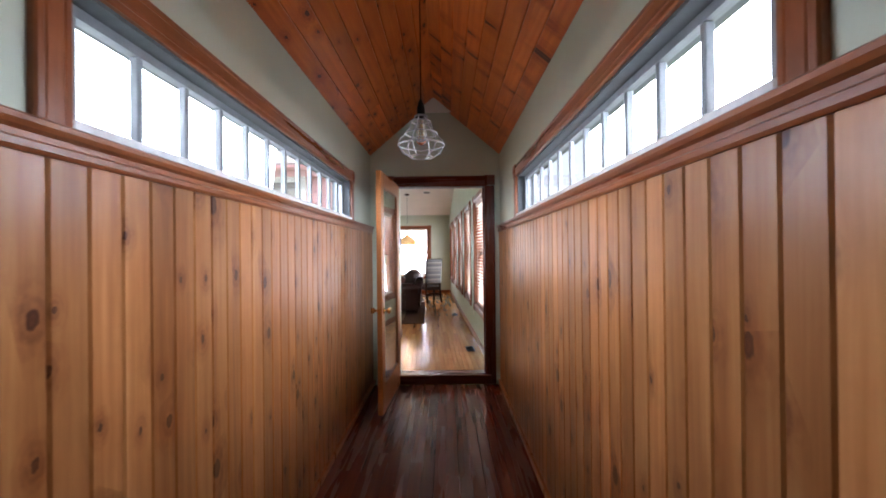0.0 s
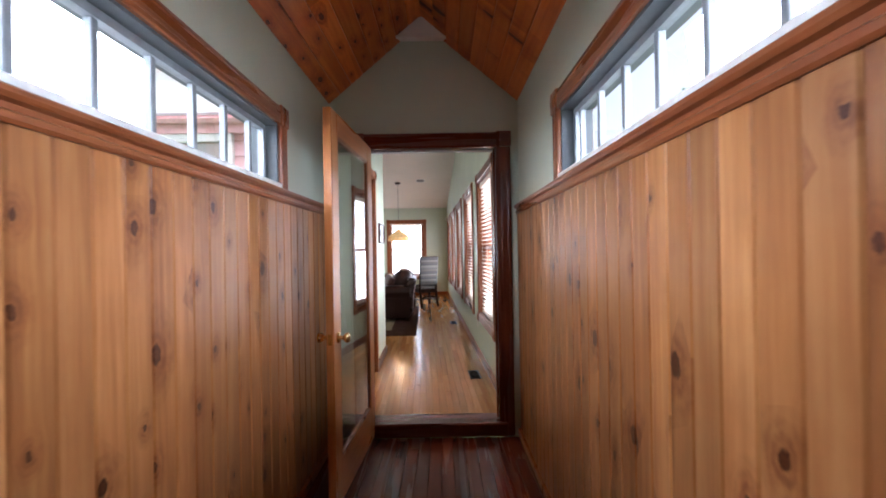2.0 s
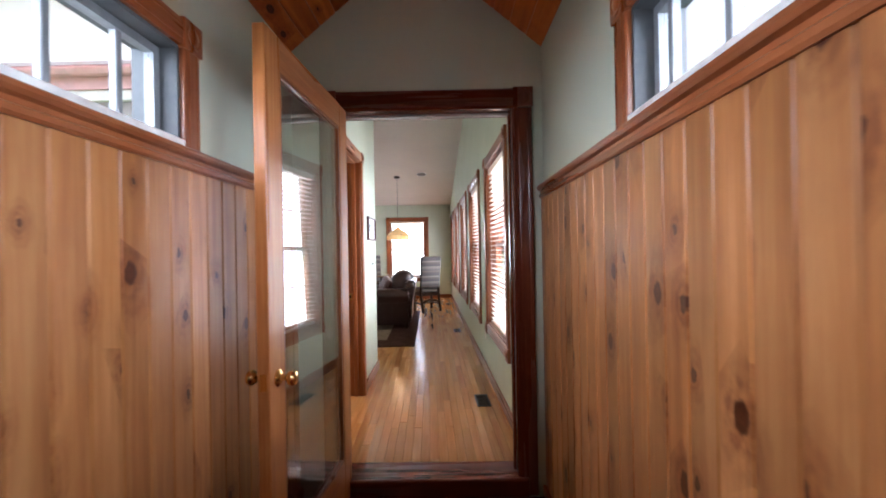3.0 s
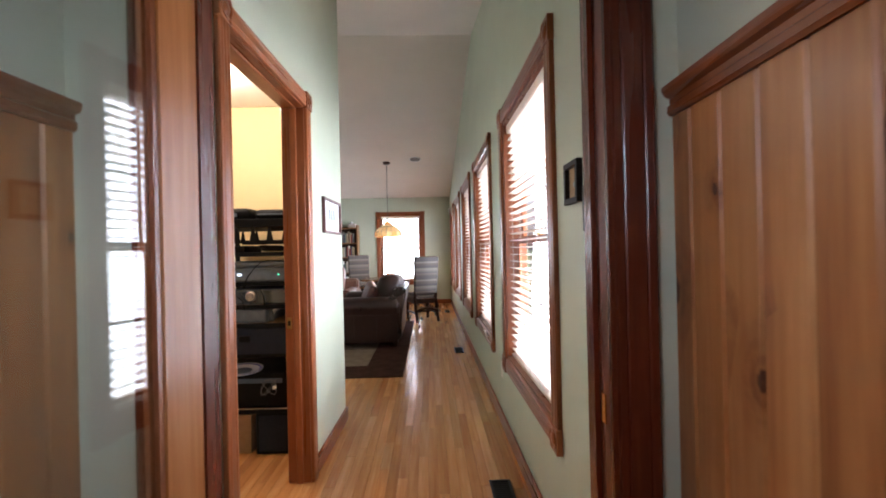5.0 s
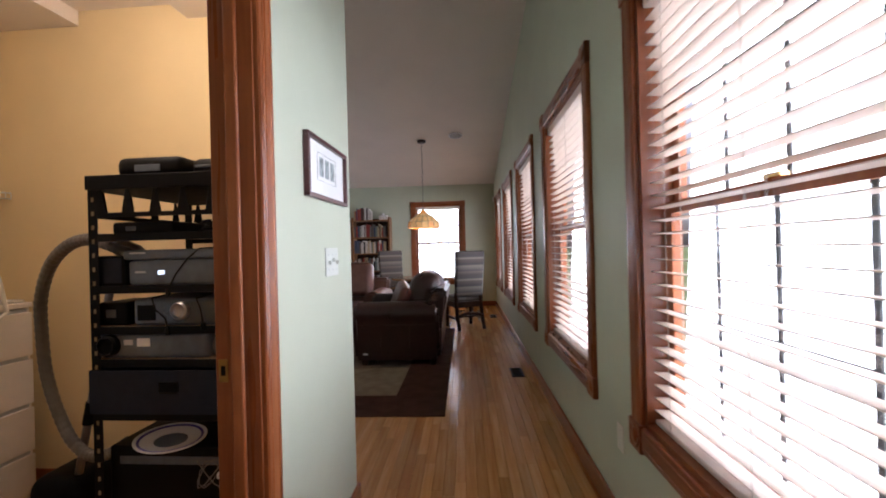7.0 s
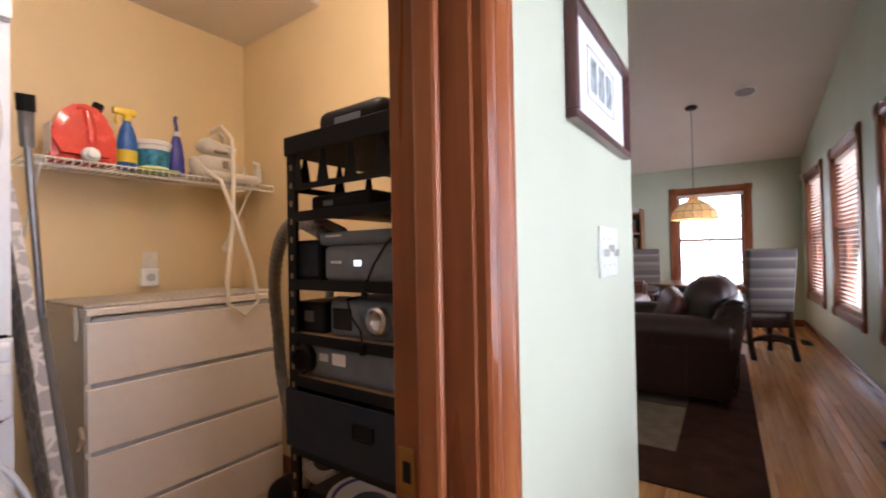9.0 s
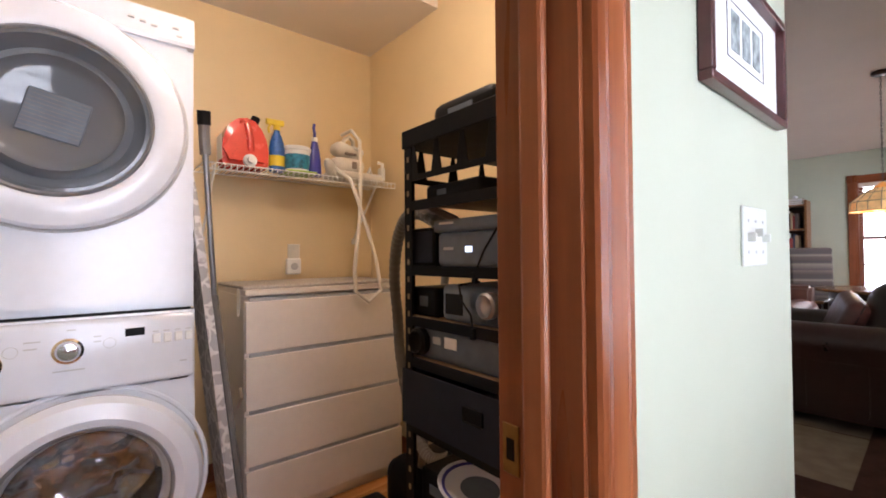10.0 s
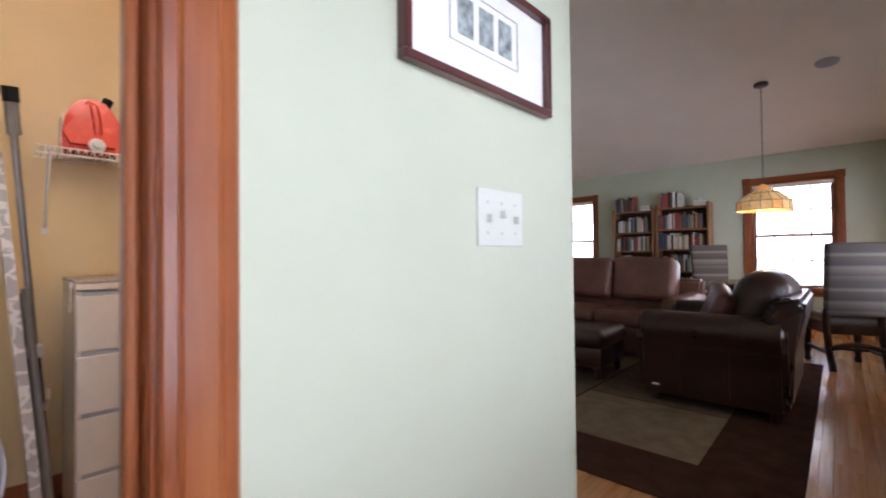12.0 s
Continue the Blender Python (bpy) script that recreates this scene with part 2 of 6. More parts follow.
def cyl(bm, m, r, h, seg=20, r2=None, caps=True):
    """A cylinder or cone about the local z of m, standing on its origin."""
    bmesh.ops.create_cone(bm, cap_ends=caps, segments=seg, radius1=r, radius2=r if r2 is None else r2, depth=h, matrix=m @ Matrix.Translation((0, 0, h / 2)))
    return bm


def lathe(bm, m, profile, seg=32):
    """Turns (radius, height) pairs about the local z of m."""
    rings = []
    for r, z in profile:
        rings.append([bm.verts.new(m @ Vector((r * math.cos(2 * math.pi * i / seg), r * math.sin(2 * math.pi * i / seg), z))) for i in range(seg)])
    for a, b in zip(rings, rings[1:]):
        for i in range(seg):
            bm.faces.new((a[i], a[(i + 1) % seg], b[(i + 1) % seg], b[i]))
    for ring, flip in ((rings[0], True), (rings[-1], False)):
        bm.faces.new(ring[::-1] if flip else ring)
    return bm


def extrude_profile(bm, profile, m, length):
    """A closed (u, v) outline in the local xy of m, drawn out along its z."""
    a = [bm.verts.new(m @ Vector((u, v, 0))) for u, v in profile]
    b = [bm.verts.new(m @ Vector((u, v, length))) for u, v in profile]
    n = len(profile)
    for i in range(n):
        bm.faces.new((a[i], a[(i + 1) % n], b[(i + 1) % n], b[i]))
    bm.faces.new(a[::-1])
    bm.faces.new(b)
    return bm


def tube(bm, points, r, seg=8):
    """A round rod along a line of points."""
    pts = [Vector(p) for p in points]
    rings = []
    side = None
    for i, p in enumerate(pts):
        d = (pts[min(i + 1, len(pts) - 1)] - pts[max(i - 1, 0)]).normalized()
        if side is None:
            side = d.orthogonal().normalized()
        side = (side - d * side.dot(d)).normalized()
        up = d.cross(side)
        rings.append([bm.verts.new(p + (side * math.cos(2 * math.pi * k / seg) + up * math.sin(2 * math.pi * k / seg)) * r) for k in range(seg)])
    for a, b in zip(rings, rings[1:]):
        for k in range(seg):
            bm.faces.new((a[k], a[(k + 1) % seg], b[(k + 1) % seg], b[k]))
    bm.faces.new(rings[0][::-1])
    bm.faces.new(rings[-1])
    return bm


def mesh_of(name, bm, material, smooth=False):
    bmesh.ops.recalc_face_normals(bm, faces=bm.faces[:])
    me = bpy.data.meshes.new(name)
    bm.to_mesh(me)
    bm.free()
    me.materials.append(material)
    if smooth:
        me.shade_smooth()
        me.set_sharp_from_angle(angle=radians(35))
    return me


def part(name, bm, material, parent, label="", smooth=False, at=None):
    """One mesh under a thing or under a part."""
    me = bm if isinstance(bm, bpy.types.Mesh) else mesh_of(name, bm, material, smooth)
    ob = new(name, me)
    ob.parent = parent
    if at is not None:
        ob.matrix_basis = at
    if label:
        tagged(ob, label)
    return ob


def thing(name, label, category, m=HOME, group="", kind="", bm=None, material=None, smooth=False):
    """A top-level thing: an Empty at its base, or one mesh."""
    ob = new(name, mesh_of(name, bm, material, smooth) if bm is not None else None)
    ob.matrix_basis = m
    return tagged(ob, label, category, group, kind)


def setting(name, bm, material, m=HOME, label="", category="", smooth=False):
    return thing(name, label or name.replace("_", " "), category or name.split("_")[0], m, kind="structure", bm=bm, material=material, smooth=smooth)


def B():
    return bmesh.new()


def wall_y(bm, x0, x1, y0, y1, z0, z1, holes=()):
    """A wall that runs along y, with through holes (ya, yb, za, zb)."""
    y = y0
    for ya, yb, za, zb in sorted(holes):
        if ya > y:
            bx(bm, x0, x1, y, ya, z0, z1)
        if za > z0:
            bx(bm, x0, x1, ya, yb, z0, za)
        if zb < z1:
            bx(bm, x0, x1, ya, yb, zb, z1)
        y = yb
    if y1 > y:
        bx(bm, x0, x1, y, y1, z0, z1)
    return bm


def wall_x(bm, x0, x1, y0, y1, z0, z1, holes=()):
    x = x0
    for xa, xb, za, zb in sorted(holes):
        if xa > x:
            bx(bm, x, xa, y0, y1, z0, z1)
        if za > z0:
            bx(bm, xa, xb, y0, y1, z0, za)
        if zb < z1:
            bx(bm, xa, xb, y0, y1, zb, z1)
        x = xb
    if x1 > x:
        bx(bm, x, x1, y0, y1, z0, z1)
    return bm


CASING = [(0, 0), (0, 0.013), (0.004, 0.0172), (0.018, 0.0185), (0.021, 0.0165), (0.025, 0.0185), (0.063, 0.0185), (0.066, 0.0165), (0.070, 0.0185), (0.085, 0.0172), (0.09, 0.013), (0.09, 0)]


def casing_piece(bm, start, along, across, out, length, width=0.09):
    """A length of fluted casing: across its width, out from the wall."""
    m = Matrix((( *across, 0), (*out, 0), (*along, 0), (0, 0, 0, 1))).transposed()
    m.translation = Vector(start)
    return extrude_profile(bm, [(u * width / 0.09, v * 1.15) for u, v in CASING], m, length)


def rosette(bm, centre, out, size=0.105):
    """A square corner block with a turned bull's eye."""
    c, o = Vector(centre), Vector(out)
    turn = o.to_track_quat("Z", "Y").to_matrix().to_4x4()
    m = Matrix.Translation(c) @ turn
    made = bmesh.ops.create_cube(bm, size=1.0, matrix=m @ Matrix.Translation((0, 0, 0.0135)) @ Matrix.Diagonal((size, size, 0.027, 1)))
    es = list({e for v in made["verts"] for e in v.link_edges})
    bmesh.ops.bevel(bm, geom=es, offset=0.003, segments=1, affect="EDGES")
    lathe(bm, m, [(size * 0.40, 0.0272), (size * 0.38, 0.031), (size * 0.32, 0.029), (size * 0.27, 0.0275), (size * 0.22, 0.031), (size * 0.10, 0.0335), (0.002, 0.034)], 24)
    return bm

# ---- large structure: hall ----
HX0, HX1, HY0, HY1 = -0.755, 0.69, -1.4, 4.79
HF = -0.10
RIDGE_X, EAVE_Z, RIDGE_Z = -0.035, 2.45, 3.06
CAP = 1.655
LWIN = (0.945, 3.757, 1.668, 2.0)
RWIN = (0.765, 3.595, 1.668, 2.0)
OX0, OX1, OZ = -0.485, 0.515, 2.10

setting("wall_hall_left", wall_y(B(), HX0 - 0.16, HX0, HY0, HY1, HF - 0.1, EAVE_Z + 0.02, [LWIN]), M["green"], HALL, "sage green plaster wall above a pine wainscot", "wall")
setting("wall_hall_right", wall_y(B(), HX1, HX1 + 0.16, HY0, HY1, HF - 0.1, EAVE_Z + 0.02, [RWIN]), M["green"], HALL, "sage green plaster wall above a pine wainscot", "wall")


def gable(y0, y1, hole):
    bm = B()
    wall_x(bm, HX0 - 0.16, HX1 + 0.16, y0, y1, HF - 0.1, EAVE_Z, [hole] if hole else [])
    m = Matrix(((1, 0, 0, 0), (0, 0, 1, y0), (0, 1, 0, 0), (0, 0, 0, 1)))
    extrude_profile(bm, [(HX0 - 0.16, EAVE_Z), (HX1 + 0.16, EAVE_Z), (RIDGE_X, RIDGE_Z + 0.13)], m, y1 - y0)
    return bm


setting("wall_hall_end", gable(4.79, 4.858, (OX0 - 0.03, OX1 + 0.03, HF - 0.1, OZ + 0.03)), M["green"], HALL, "sage green gable wall with a doorway", "wall")
setting("wall_hall_back", gable(HY0 - 0.15, HY0, None), M["green"], HALL, "sage green gable wall", "wall")


def hall_ceiling():
    bm = B()
    for side, xe in ((-1, HX0), (1, HX1)):
        a, b = Vector((xe, 0, EAVE_Z)), Vector((RIDGE_X, 0, RIDGE_Z))
        run = (b - a).length
        d = (b - a) / run
        n = Vector((d.z * -1, 0, d.x)) if side < 0 else Vector((d.z, 0, -d.x))
        if n.z < 0:
            n = -n
        count = 8
        w = run / count
        for i in range(count):
            y = HY0
            while y < HY1:
                step = random.uniform(1.6, 3.4)
                y2 = min(HY1, y + step)
                e = 0.012 if i + 1 == count else -0.0005
                prof = [(i * w + 0.0005, 0.006), (i * w + 0.006, 0), ((i + 1) * w - 0.0055 + max(e, 0), 0), ((i + 1) * w + e, 0.006), ((i + 1) * w + e, 0.018), (i * w + 0.0005, 0.018)]
                m = Matrix(((d.x, n.x, 0, a.x), (d.y, n.y, 1, y), (d.z, n.z, 0, a.z), (0, 0, 0, 1)))
                extrude_profile(bm, prof, m, y2 - y - 0.001)
                y = y2
        # solid deck over the boards
        m = Matrix(((d.x, n.x, 0, a.x), (d.y, n.y, 1, HY0 - 0.15), (d.z, n.z, 0, a.z), (0, 0, 0, 1)))
        extrude_profile(bm, [(-0.3, 0.02), (run + 0.02, 0.02), (run + 0.02, 0.12), (-0.3, 0.12)], m, HY1 - HY0 + 0.15)
    return bm


setting("ceiling_hall", hall_ceiling(), M["pine_ceiling"], HALL, "pitched ceiling of red-stained knotty pine boards", "ceiling")
setting("floor_hall", bx(B(), HX0 - 0.1, HX1 + 0.1, HY0, HY1, HF - 0.1, HF - 0.02), M["cherry"], HALL, "dark cherry board floor", "floor")


def cap_rail(x, out, y0, y1):
    """The moulded rail on top of the wainscot."""
    prof = [(0, 0), (0.022, 0), (0.028, 0.008), (0.028, 0.022), (0.022, 0.027), (0.022, 0.04), (0.034, 0.046), (0.04, 0.056), (0.04, 0.067), (0.034, 0.072), (0, 0.072)]
    m = Matrix(((out, 0, 0, x), (0, 0, 1, y0), (0, 1, 0, CAP - 0.072), (0, 0, 0, 1)))
    return extrude_profile(B(), prof, m, y1 - y0)


setting("trim_cap_rail_left", cap_rail(HX0, 1, HY0, HY1), M["trim_y"], HALL, "moulded red-brown rail capping the wainscot", "trim")
setting("trim_cap_rail_right", cap_rail(HX1, -1, HY0, HY1), M["trim_y"], HALL, "moulded red-brown rail capping the wainscot", "trim")
setting("baseboard_hall_left", bx(B(), HX0, HX0 + 0.036, HY0, HY1, HF, HF + 0.05, 0.006, 2), M["door"], HALL, "narrow pine shoe moulding along the wainscot", "baseboard")
setting("baseboard_hall_right", bx(B(), HX1 - 0.036, HX1, HY0, HY1, HF, HF + 0.05, 0.006, 2), M["door"], HALL, "narrow pine shoe moulding along the wainscot", "baseboard")


def clerestory(name, x, out, win, first, step, label):
    """A long low window above the wainscot: liner, sash, glazing bars and panes, and its casing."""
    y0, y1, z0, z1 = win
    o = -out
    top = thing(name, label, "window", HALL, kind="structure")
    bm = B()
    xa, xb = sorted((x, x + o * 0.155))
    bx(bm, xa, xb, y0, y0 + 0.012, z0, z1)
    bx(bm, xa, xb, y1 - 0.012, y1, z0, z1)
    bx(bm, xa, xb, y0, y1, z1 - 0.012, z1)
    part("window_liner", bm, M["liner_grey"], top)
    part("window_sill", bx(B(), xa - (0.02 if out < 0 else 0), xb + (0.02 if out > 0 else 0), y0, y1, z0 - 0.012, z0 + 0.014, 0.004), M["sill_white"], top, "white painted sill")
    xa, xb = sorted((x + o * 0.058, x + o * 0.093))
    bm = B()
    bx(bm, xa, xb, y0 + 0.012, y1 - 0.012, z0 + 0.014, z0 + 0.04)
    bx(bm, xa, xb, y0 + 0.012, y1 - 0.012, z1 - 0.04, z1 - 0.012)
    bx(bm, xa, xb, y0 + 0.012, y0 + 0.04, z0 + 0.04, z1 - 0.04)
    bx(bm, xa, xb, y1 - 0.04, y1 - 0.012, z0 + 0.04, z1 - 0.04)
    part("window_frame", bm, M["sash"], top)
    bar = mesh_of("glazing_bar", bx(B(), -0.014, 0.014, -0.012, 0.012, z0 + 0.04, z1 - 0.04, 0.003), M["sash"])
    ys = [y0 + 0.03]
    while first < y1 - 0.08:
        ys.append(first)
        first += step
    ys.append(y1 - 0.03)
    for i, (ya, yb) in enumerate(zip(ys, ys[1:])):
        if i:
            part("glazing_bar", bar, None, top, at=pose(x + o * 0.075, ya, 0))
        p = part("pane", bx(B(), -0.002, 0.002, ya + 0.011, yb - 0.011, z0 + 0.038, z1 - 0.038), M["glass"], top, at=pose(x + o * 0.075, 0, 0))
        p.visible_shadow = False
    w = 0.09
    zc = z1 + 0.045
    bm = casing_piece(B(), (x, y0 - w / 2 - 0.045, z0 - 0.03), (0, 0, 1), (0, 1, 0), (out, 0, 0), zc - z0 - 0.02)
    part("casing", bm, M["trim"], top)
    part("casing", casing_piece(B(), (x, y1, z0 - 0.03), (0, 0, 1), (0, 1, 0), (out, 0, 0), zc - z0 - 0.02), M["trim"], top)
    part("casing", casing_piece(B(), (x, y0 + 0.0, z1), (0, 1, 0), (0, 0, 1), (out, 0, 0), y1 - y0), M["trim_y"], top)
    for yy in (y0 - 0.045, y1 + 0.045):
        part("rosette", rosette(B(), (x, yy, zc), (out, 0, 0)), M["trim"], top, "carved corner block", True)
    return top


clerestory("window_hall_left", HX0, 1, LWIN, 1.034, 0.231, "long low clerestory window with many panes in stained casing")
clerestory("window_hall_right", HX1, -1, RWIN, 0.871, 0.239, "long low clerestory window with many panes in stained casing")


def doorway_hall():
    top = thing("door_hall_frame", "stained wooden doorway with carved corner blocks", "door frame", HALL, kind="structure")
    for xa, xb in ((OX0 - 0.03, OX0), (OX1, OX1 + 0.03)):
        part("jamb", bx(B(), xa, xb, 4.775, 4.952, HF, OZ, 0.002), M["red_trim"], top)
    part("jamb", bx(B(), OX0 - 0.03, OX1 + 0.03, 4.775, 4.952, OZ, OZ + 0.03, 0.002), M["red_trim_x"], top)
    part("door_stop", bx(B(), OX1 - 0.012, OX1, 4.86, 4.90, HF, OZ), M["red_trim"], top)
    part("door_stop", bx(B(), OX0, OX0 + 0.012, 4.86, 4.90, HF, OZ), M["red_trim"], top)
    part("door_stop", bx(B(), OX0, OX1, 4.86, 4.90, OZ - 0.012, OZ), M["head_stop_grey"], top, "pale grey stop across the head")
    part("sill", bx(B(), OX0 - 0.06, OX1 + 0.06, 4.745, 4.965, HF + 0.0, 0.004, 0.012, 3), M["red_trim_x"], top, "worn red-brown wooden sill a step high")
    for y, out in ((4.79, -1),):
        part("casing", casing_piece(B(), (OX0 - 0.11, y, HF), (0, 0, 1), (1, 0, 0), (0, out, 0), OZ - HF, 0.1), M["red_trim"], top)
        part("casing", casing_piece(B(), (OX1 + 0.012, y, HF), (0, 0, 1), (1, 0, 0), (0, out, 0), OZ - HF, 0.1), M["red_trim"], top)
        part("casing", casing_piece(B(), (OX0 - 0.01, y, OZ + 0.012), (1, 0, 0), (0, 0, 1), (0, out, 0), OX1 - OX0 + 0.02, 0.1), M["red_trim_x"], top)
        for xx in (OX0 - 0.06, OX1 + 0.062):
            part("rosette", rosette(B(), (xx, y, OZ + 0.062), (0, out, 0), 0.112), M["red_trim"], top, "carved corner block", True)
    part("strike_plate", bx(B(), OX1 - 0.0035, OX1, 4.815, 4.84, 0.86, 0.93), M["brass"], top, "brass strike plate")
    return top


doorway_hall()

# ---- large structure: laundry and partition ----
PX = -0.625
PT = 0.12
LY0, LY1 = 5.325, 6.19
PEND = 7.075
LX = -2.82
LYB, LYF = 5.0, 7.2
LCEIL = 2.45


def ceil_z(y):
    return 2.55 + min(14.1 - y, 5.6) * 0.195 - max(0.0, 8.5 - y) * 0.195


TALL = 3.9
setting("wall_partition", wall_y(B(), PX - PT / 2, PX, 4.93, PEND, -0.1, TALL, [(LY0 - 0.02, LY1 + 0.02, -0.1, OZ + 0.02)]), M["green"], HOME, "pale sage green partition wall with a doorway to the laundry", "wall")
setting("wall_laundry_door_side", wall_y(B(), PX - PT, PX - PT / 2 - 0.001, 4.93, PEND - 0.001, -0.1, LCEIL, [(LY0 - 0.02, LY1 + 0.02, -0.1, OZ + 0.02)]), M["yellow"], HOME, "warm yellow laundry wall", "wall")
setting("wall_living_nook", bx(bx(B(), LX - 0.12, PX - PT - 0.051, 7.26, 7.36, -0.1, TALL), PX - PT - 0.05, PX - PT - 0.012, 7.0, 7.36, -0.1, TALL), M["green"], HOME, "sage green wall behind the laundry", "wall")
setting("wall_laundry_back", bx(B(), LX - 0.12, LX, LYB - 0.12, LYF, -0.1, LCEIL + 0.28), M["yellow"], HOME, "warm yellow laundry wall", "wall")
setting("wall_laundry_far", bx(B(), LX, PX - PT - 0.052, LYF, LYF + 0.05, -0.1, LCEIL + 0.28), M["yellow"], HOME, "warm yellow laundry wall", "wall")
setting("wall_laundry_near", bx(B(), LX, PX - PT, LYB - 0.12, LYB, -0.1, LCEIL + 0.28), M["yellow"], HOME, "warm yellow laundry wall", "wall")
bm = B()
RC = (-2.11, -1.50, 6.05)
bx(bm, LX - 0.1, RC[0], LYB - 0.12, LYF, LCEIL, LCEIL + 0.3)
bx(bm, RC[1], PX - PT, LYB - 0.12, LYF, LCEIL, LCEIL + 0.3)
bx(bm, RC[0], RC[1], LYB - 0.12, RC[2], LCEIL, LCEIL + 0.3)
bx(bm, RC[0], RC[1], RC[2], LYF, LCEIL + 0.08, LCEIL + 0.3)
setting("ceiling_laundry", bm, M["white"], HOME, "white laundry ceiling with a shallow recess", "ceiling")
setting("floor_laundry", bx(B(), LX - 0.1, PX - 0.06, LYB - 0.1, LYF, -0.1, -0.006), M["maple_far"], HOME, "tan vinyl laundry floor", "floor")


def doorway_laundry():
    top = thing("door_laundry_frame", "stained wooden doorway with carved corner blocks to the laundry", "door frame", HOME, kind="structure")
    xa, xb = PX - PT - 0.004, PX + 0.003
    part("jamb", bx(B(), xa, xb, LY0 - 0.02, LY0, 0, OZ, 0.002), M["trim"], top)
    part("jamb", bx(B(), xa, xb, LY1, LY1 + 0.02, 0, OZ, 0.002), M["trim"], top)
    part("jamb", bx(B(), xa, xb, LY0 - 0.02, LY1 + 0.02, OZ, OZ + 0.02, 0.002), M["trim_y"], top)
    part("door_stop", bx(B(), PX - 0.075, PX - 0.038, LY1 - 0.014, LY1, 0, OZ, 0.006, 2), M["trim"], top)
    part("door_stop", bx(B(), PX - 0.075, PX - 0.038, LY0, LY0 + 0.012, 0, OZ, 0.003), M["trim"], top)
    part("door_stop", bx(B(), PX - 0.075, PX - 0.038, LY0, LY1, OZ - 0.012, OZ, 0.003), M["trim_y"], top)
    sp = part("strike_plate", bx(B(), PX - 0.115, PX - 0.088, LY1 - 0.0025, LY1, 0.862, 0.925, 0.001), M["old_brass"], top, "tarnished brass strike plate")
    part("strike_hole", bx(B(), PX - 0.108, PX - 0.095, LY1 - 0.003, LY1 - 0.002, 0.88, 0.907), M["black_metal"], sp)
    part("casing", casing_piece(B(), (PX, LY0 - 0.085, 0), (0, 0, 1), (0, 1, 0), (1, 0, 0), OZ, 0.08), M["trim"], top)
    part("casing", casing_piece(B(), (PX, LY1 + 0.005, 0), (0, 0, 1), (0, 1, 0), (1, 0, 0), OZ, 0.08), M["trim"], top)
    part("casing", casing_piece(B(), (PX, LY0 - 0.005, OZ + 0.005), (0, 1, 0), (0, 0, 1), (1, 0, 0), LY1 - LY0 + 0.01, 0.08), M["trim_y"], top)
    for yy in (LY0 - 0.045, LY1 + 0.045):
        part("rosette", rosette(B(), (PX, yy, OZ + 0.045), (1, 0, 0), 0.092), M["trim"], top, "carved corner block", True)


M["old_brass"] = plain("tarnished_brass", (0.30, 0.17, 0.06), 0.35, metal=1.0, var=0.3)
doorway_laundry()

# ---- large structure: living room ----
WX, FY, LFX = 0.61, 14.1, -6.0
WZ0, WZ1 = 0.55, 2.12          # opening of each window
WINDOWS = [(5.49 + 1.735 * i + 0.09, 5.49 + 1.735 * i + 1.17) for i in range(5)]
FAR = [(-1.06, -0.09), (-4.49, -3.52)]
CZ = 4.2
bm = B()
wall_y(bm, WX, WX + 0.14, 4.8, FY + 0.2, -0.1, CZ, [(a, b, WZ0, WZ1) for a, b in WINDOWS])
setting("wall_windows", bm, M["green"], LIVING, "long sage green wall with a row of windows", "wall")
setting("wall_far", wall_x(B(), LFX, WX, FY, FY + 0.14, -0.1, 2.9, [(a, b, WZ0, WZ1) for a, b in FAR]), M["green"], LIVING, "sage green end wall", "wall")
setting("wall_living_left", bx(B(), LFX - 0.15, LFX, 6.5, FY + 0.2, -0.1, CZ), M["green"], LIVING, "sage green wall", "wall")
setting("wall_living_rear", bx(B(), LFX - 0.15, LX - 0.1, 6.4, 6.55, -0.1, CZ), M["green"], LIVING, "sage green wall", "wall")
setting("wall_above_hall", wall_x(B(), -3.2, WX + 0.2, 4.86, 4.94, -0.1, CZ, [(OX0 - 0.03, OX1 + 0.032, -0.1, OZ + 0.03)]), M["green"], HOME, "sage green wall over the doorway", "wall")
# pale boards added over the outer wall so it reads as white sky
bm = B()
for k_ in range(13):
    z_ = 2.38 + 0.14 * k_
    bx(bm, -3.3, -0.98, 4.822 - 0.008, 4.852, z_, z_ + 0.138)
setting("wall_outer_gable", bm, M["sky_cover"], HOME, "added pale boards over the wing, standing in for bright sky", "siding")
# a second added cover hides the rear wall as bright sky
bm = B()
for k_ in range(33):
    z_ = -0.5 + 0.145 * k_
    bx(bm, LFX - 0.2, LX - 0.2, 6.30, 6.335, z_, z_ + 0.143)
setting("wall_outer_rear", bm, M["sky_cover"], LIVING, "added pale boards outside, standing in for bright sky", "siding")


def sloped_ceiling():
    bm = B()
    ys = [4.7, 8.5, FY + 0.2]
    prof = [(y, ceil_z(y)) for y in ys] + [(y, ceil_z(y) + 0.15) for y in ys[::-1]]
    m = Matrix(((0, 0, 1, LFX - 0.2), (1, 0, 0, 0), (0, 1, 0, 0), (0, 0, 0, 1)))
    return extrude_profile(bm, prof, m, WX + 0.3 - LFX + 0.2)


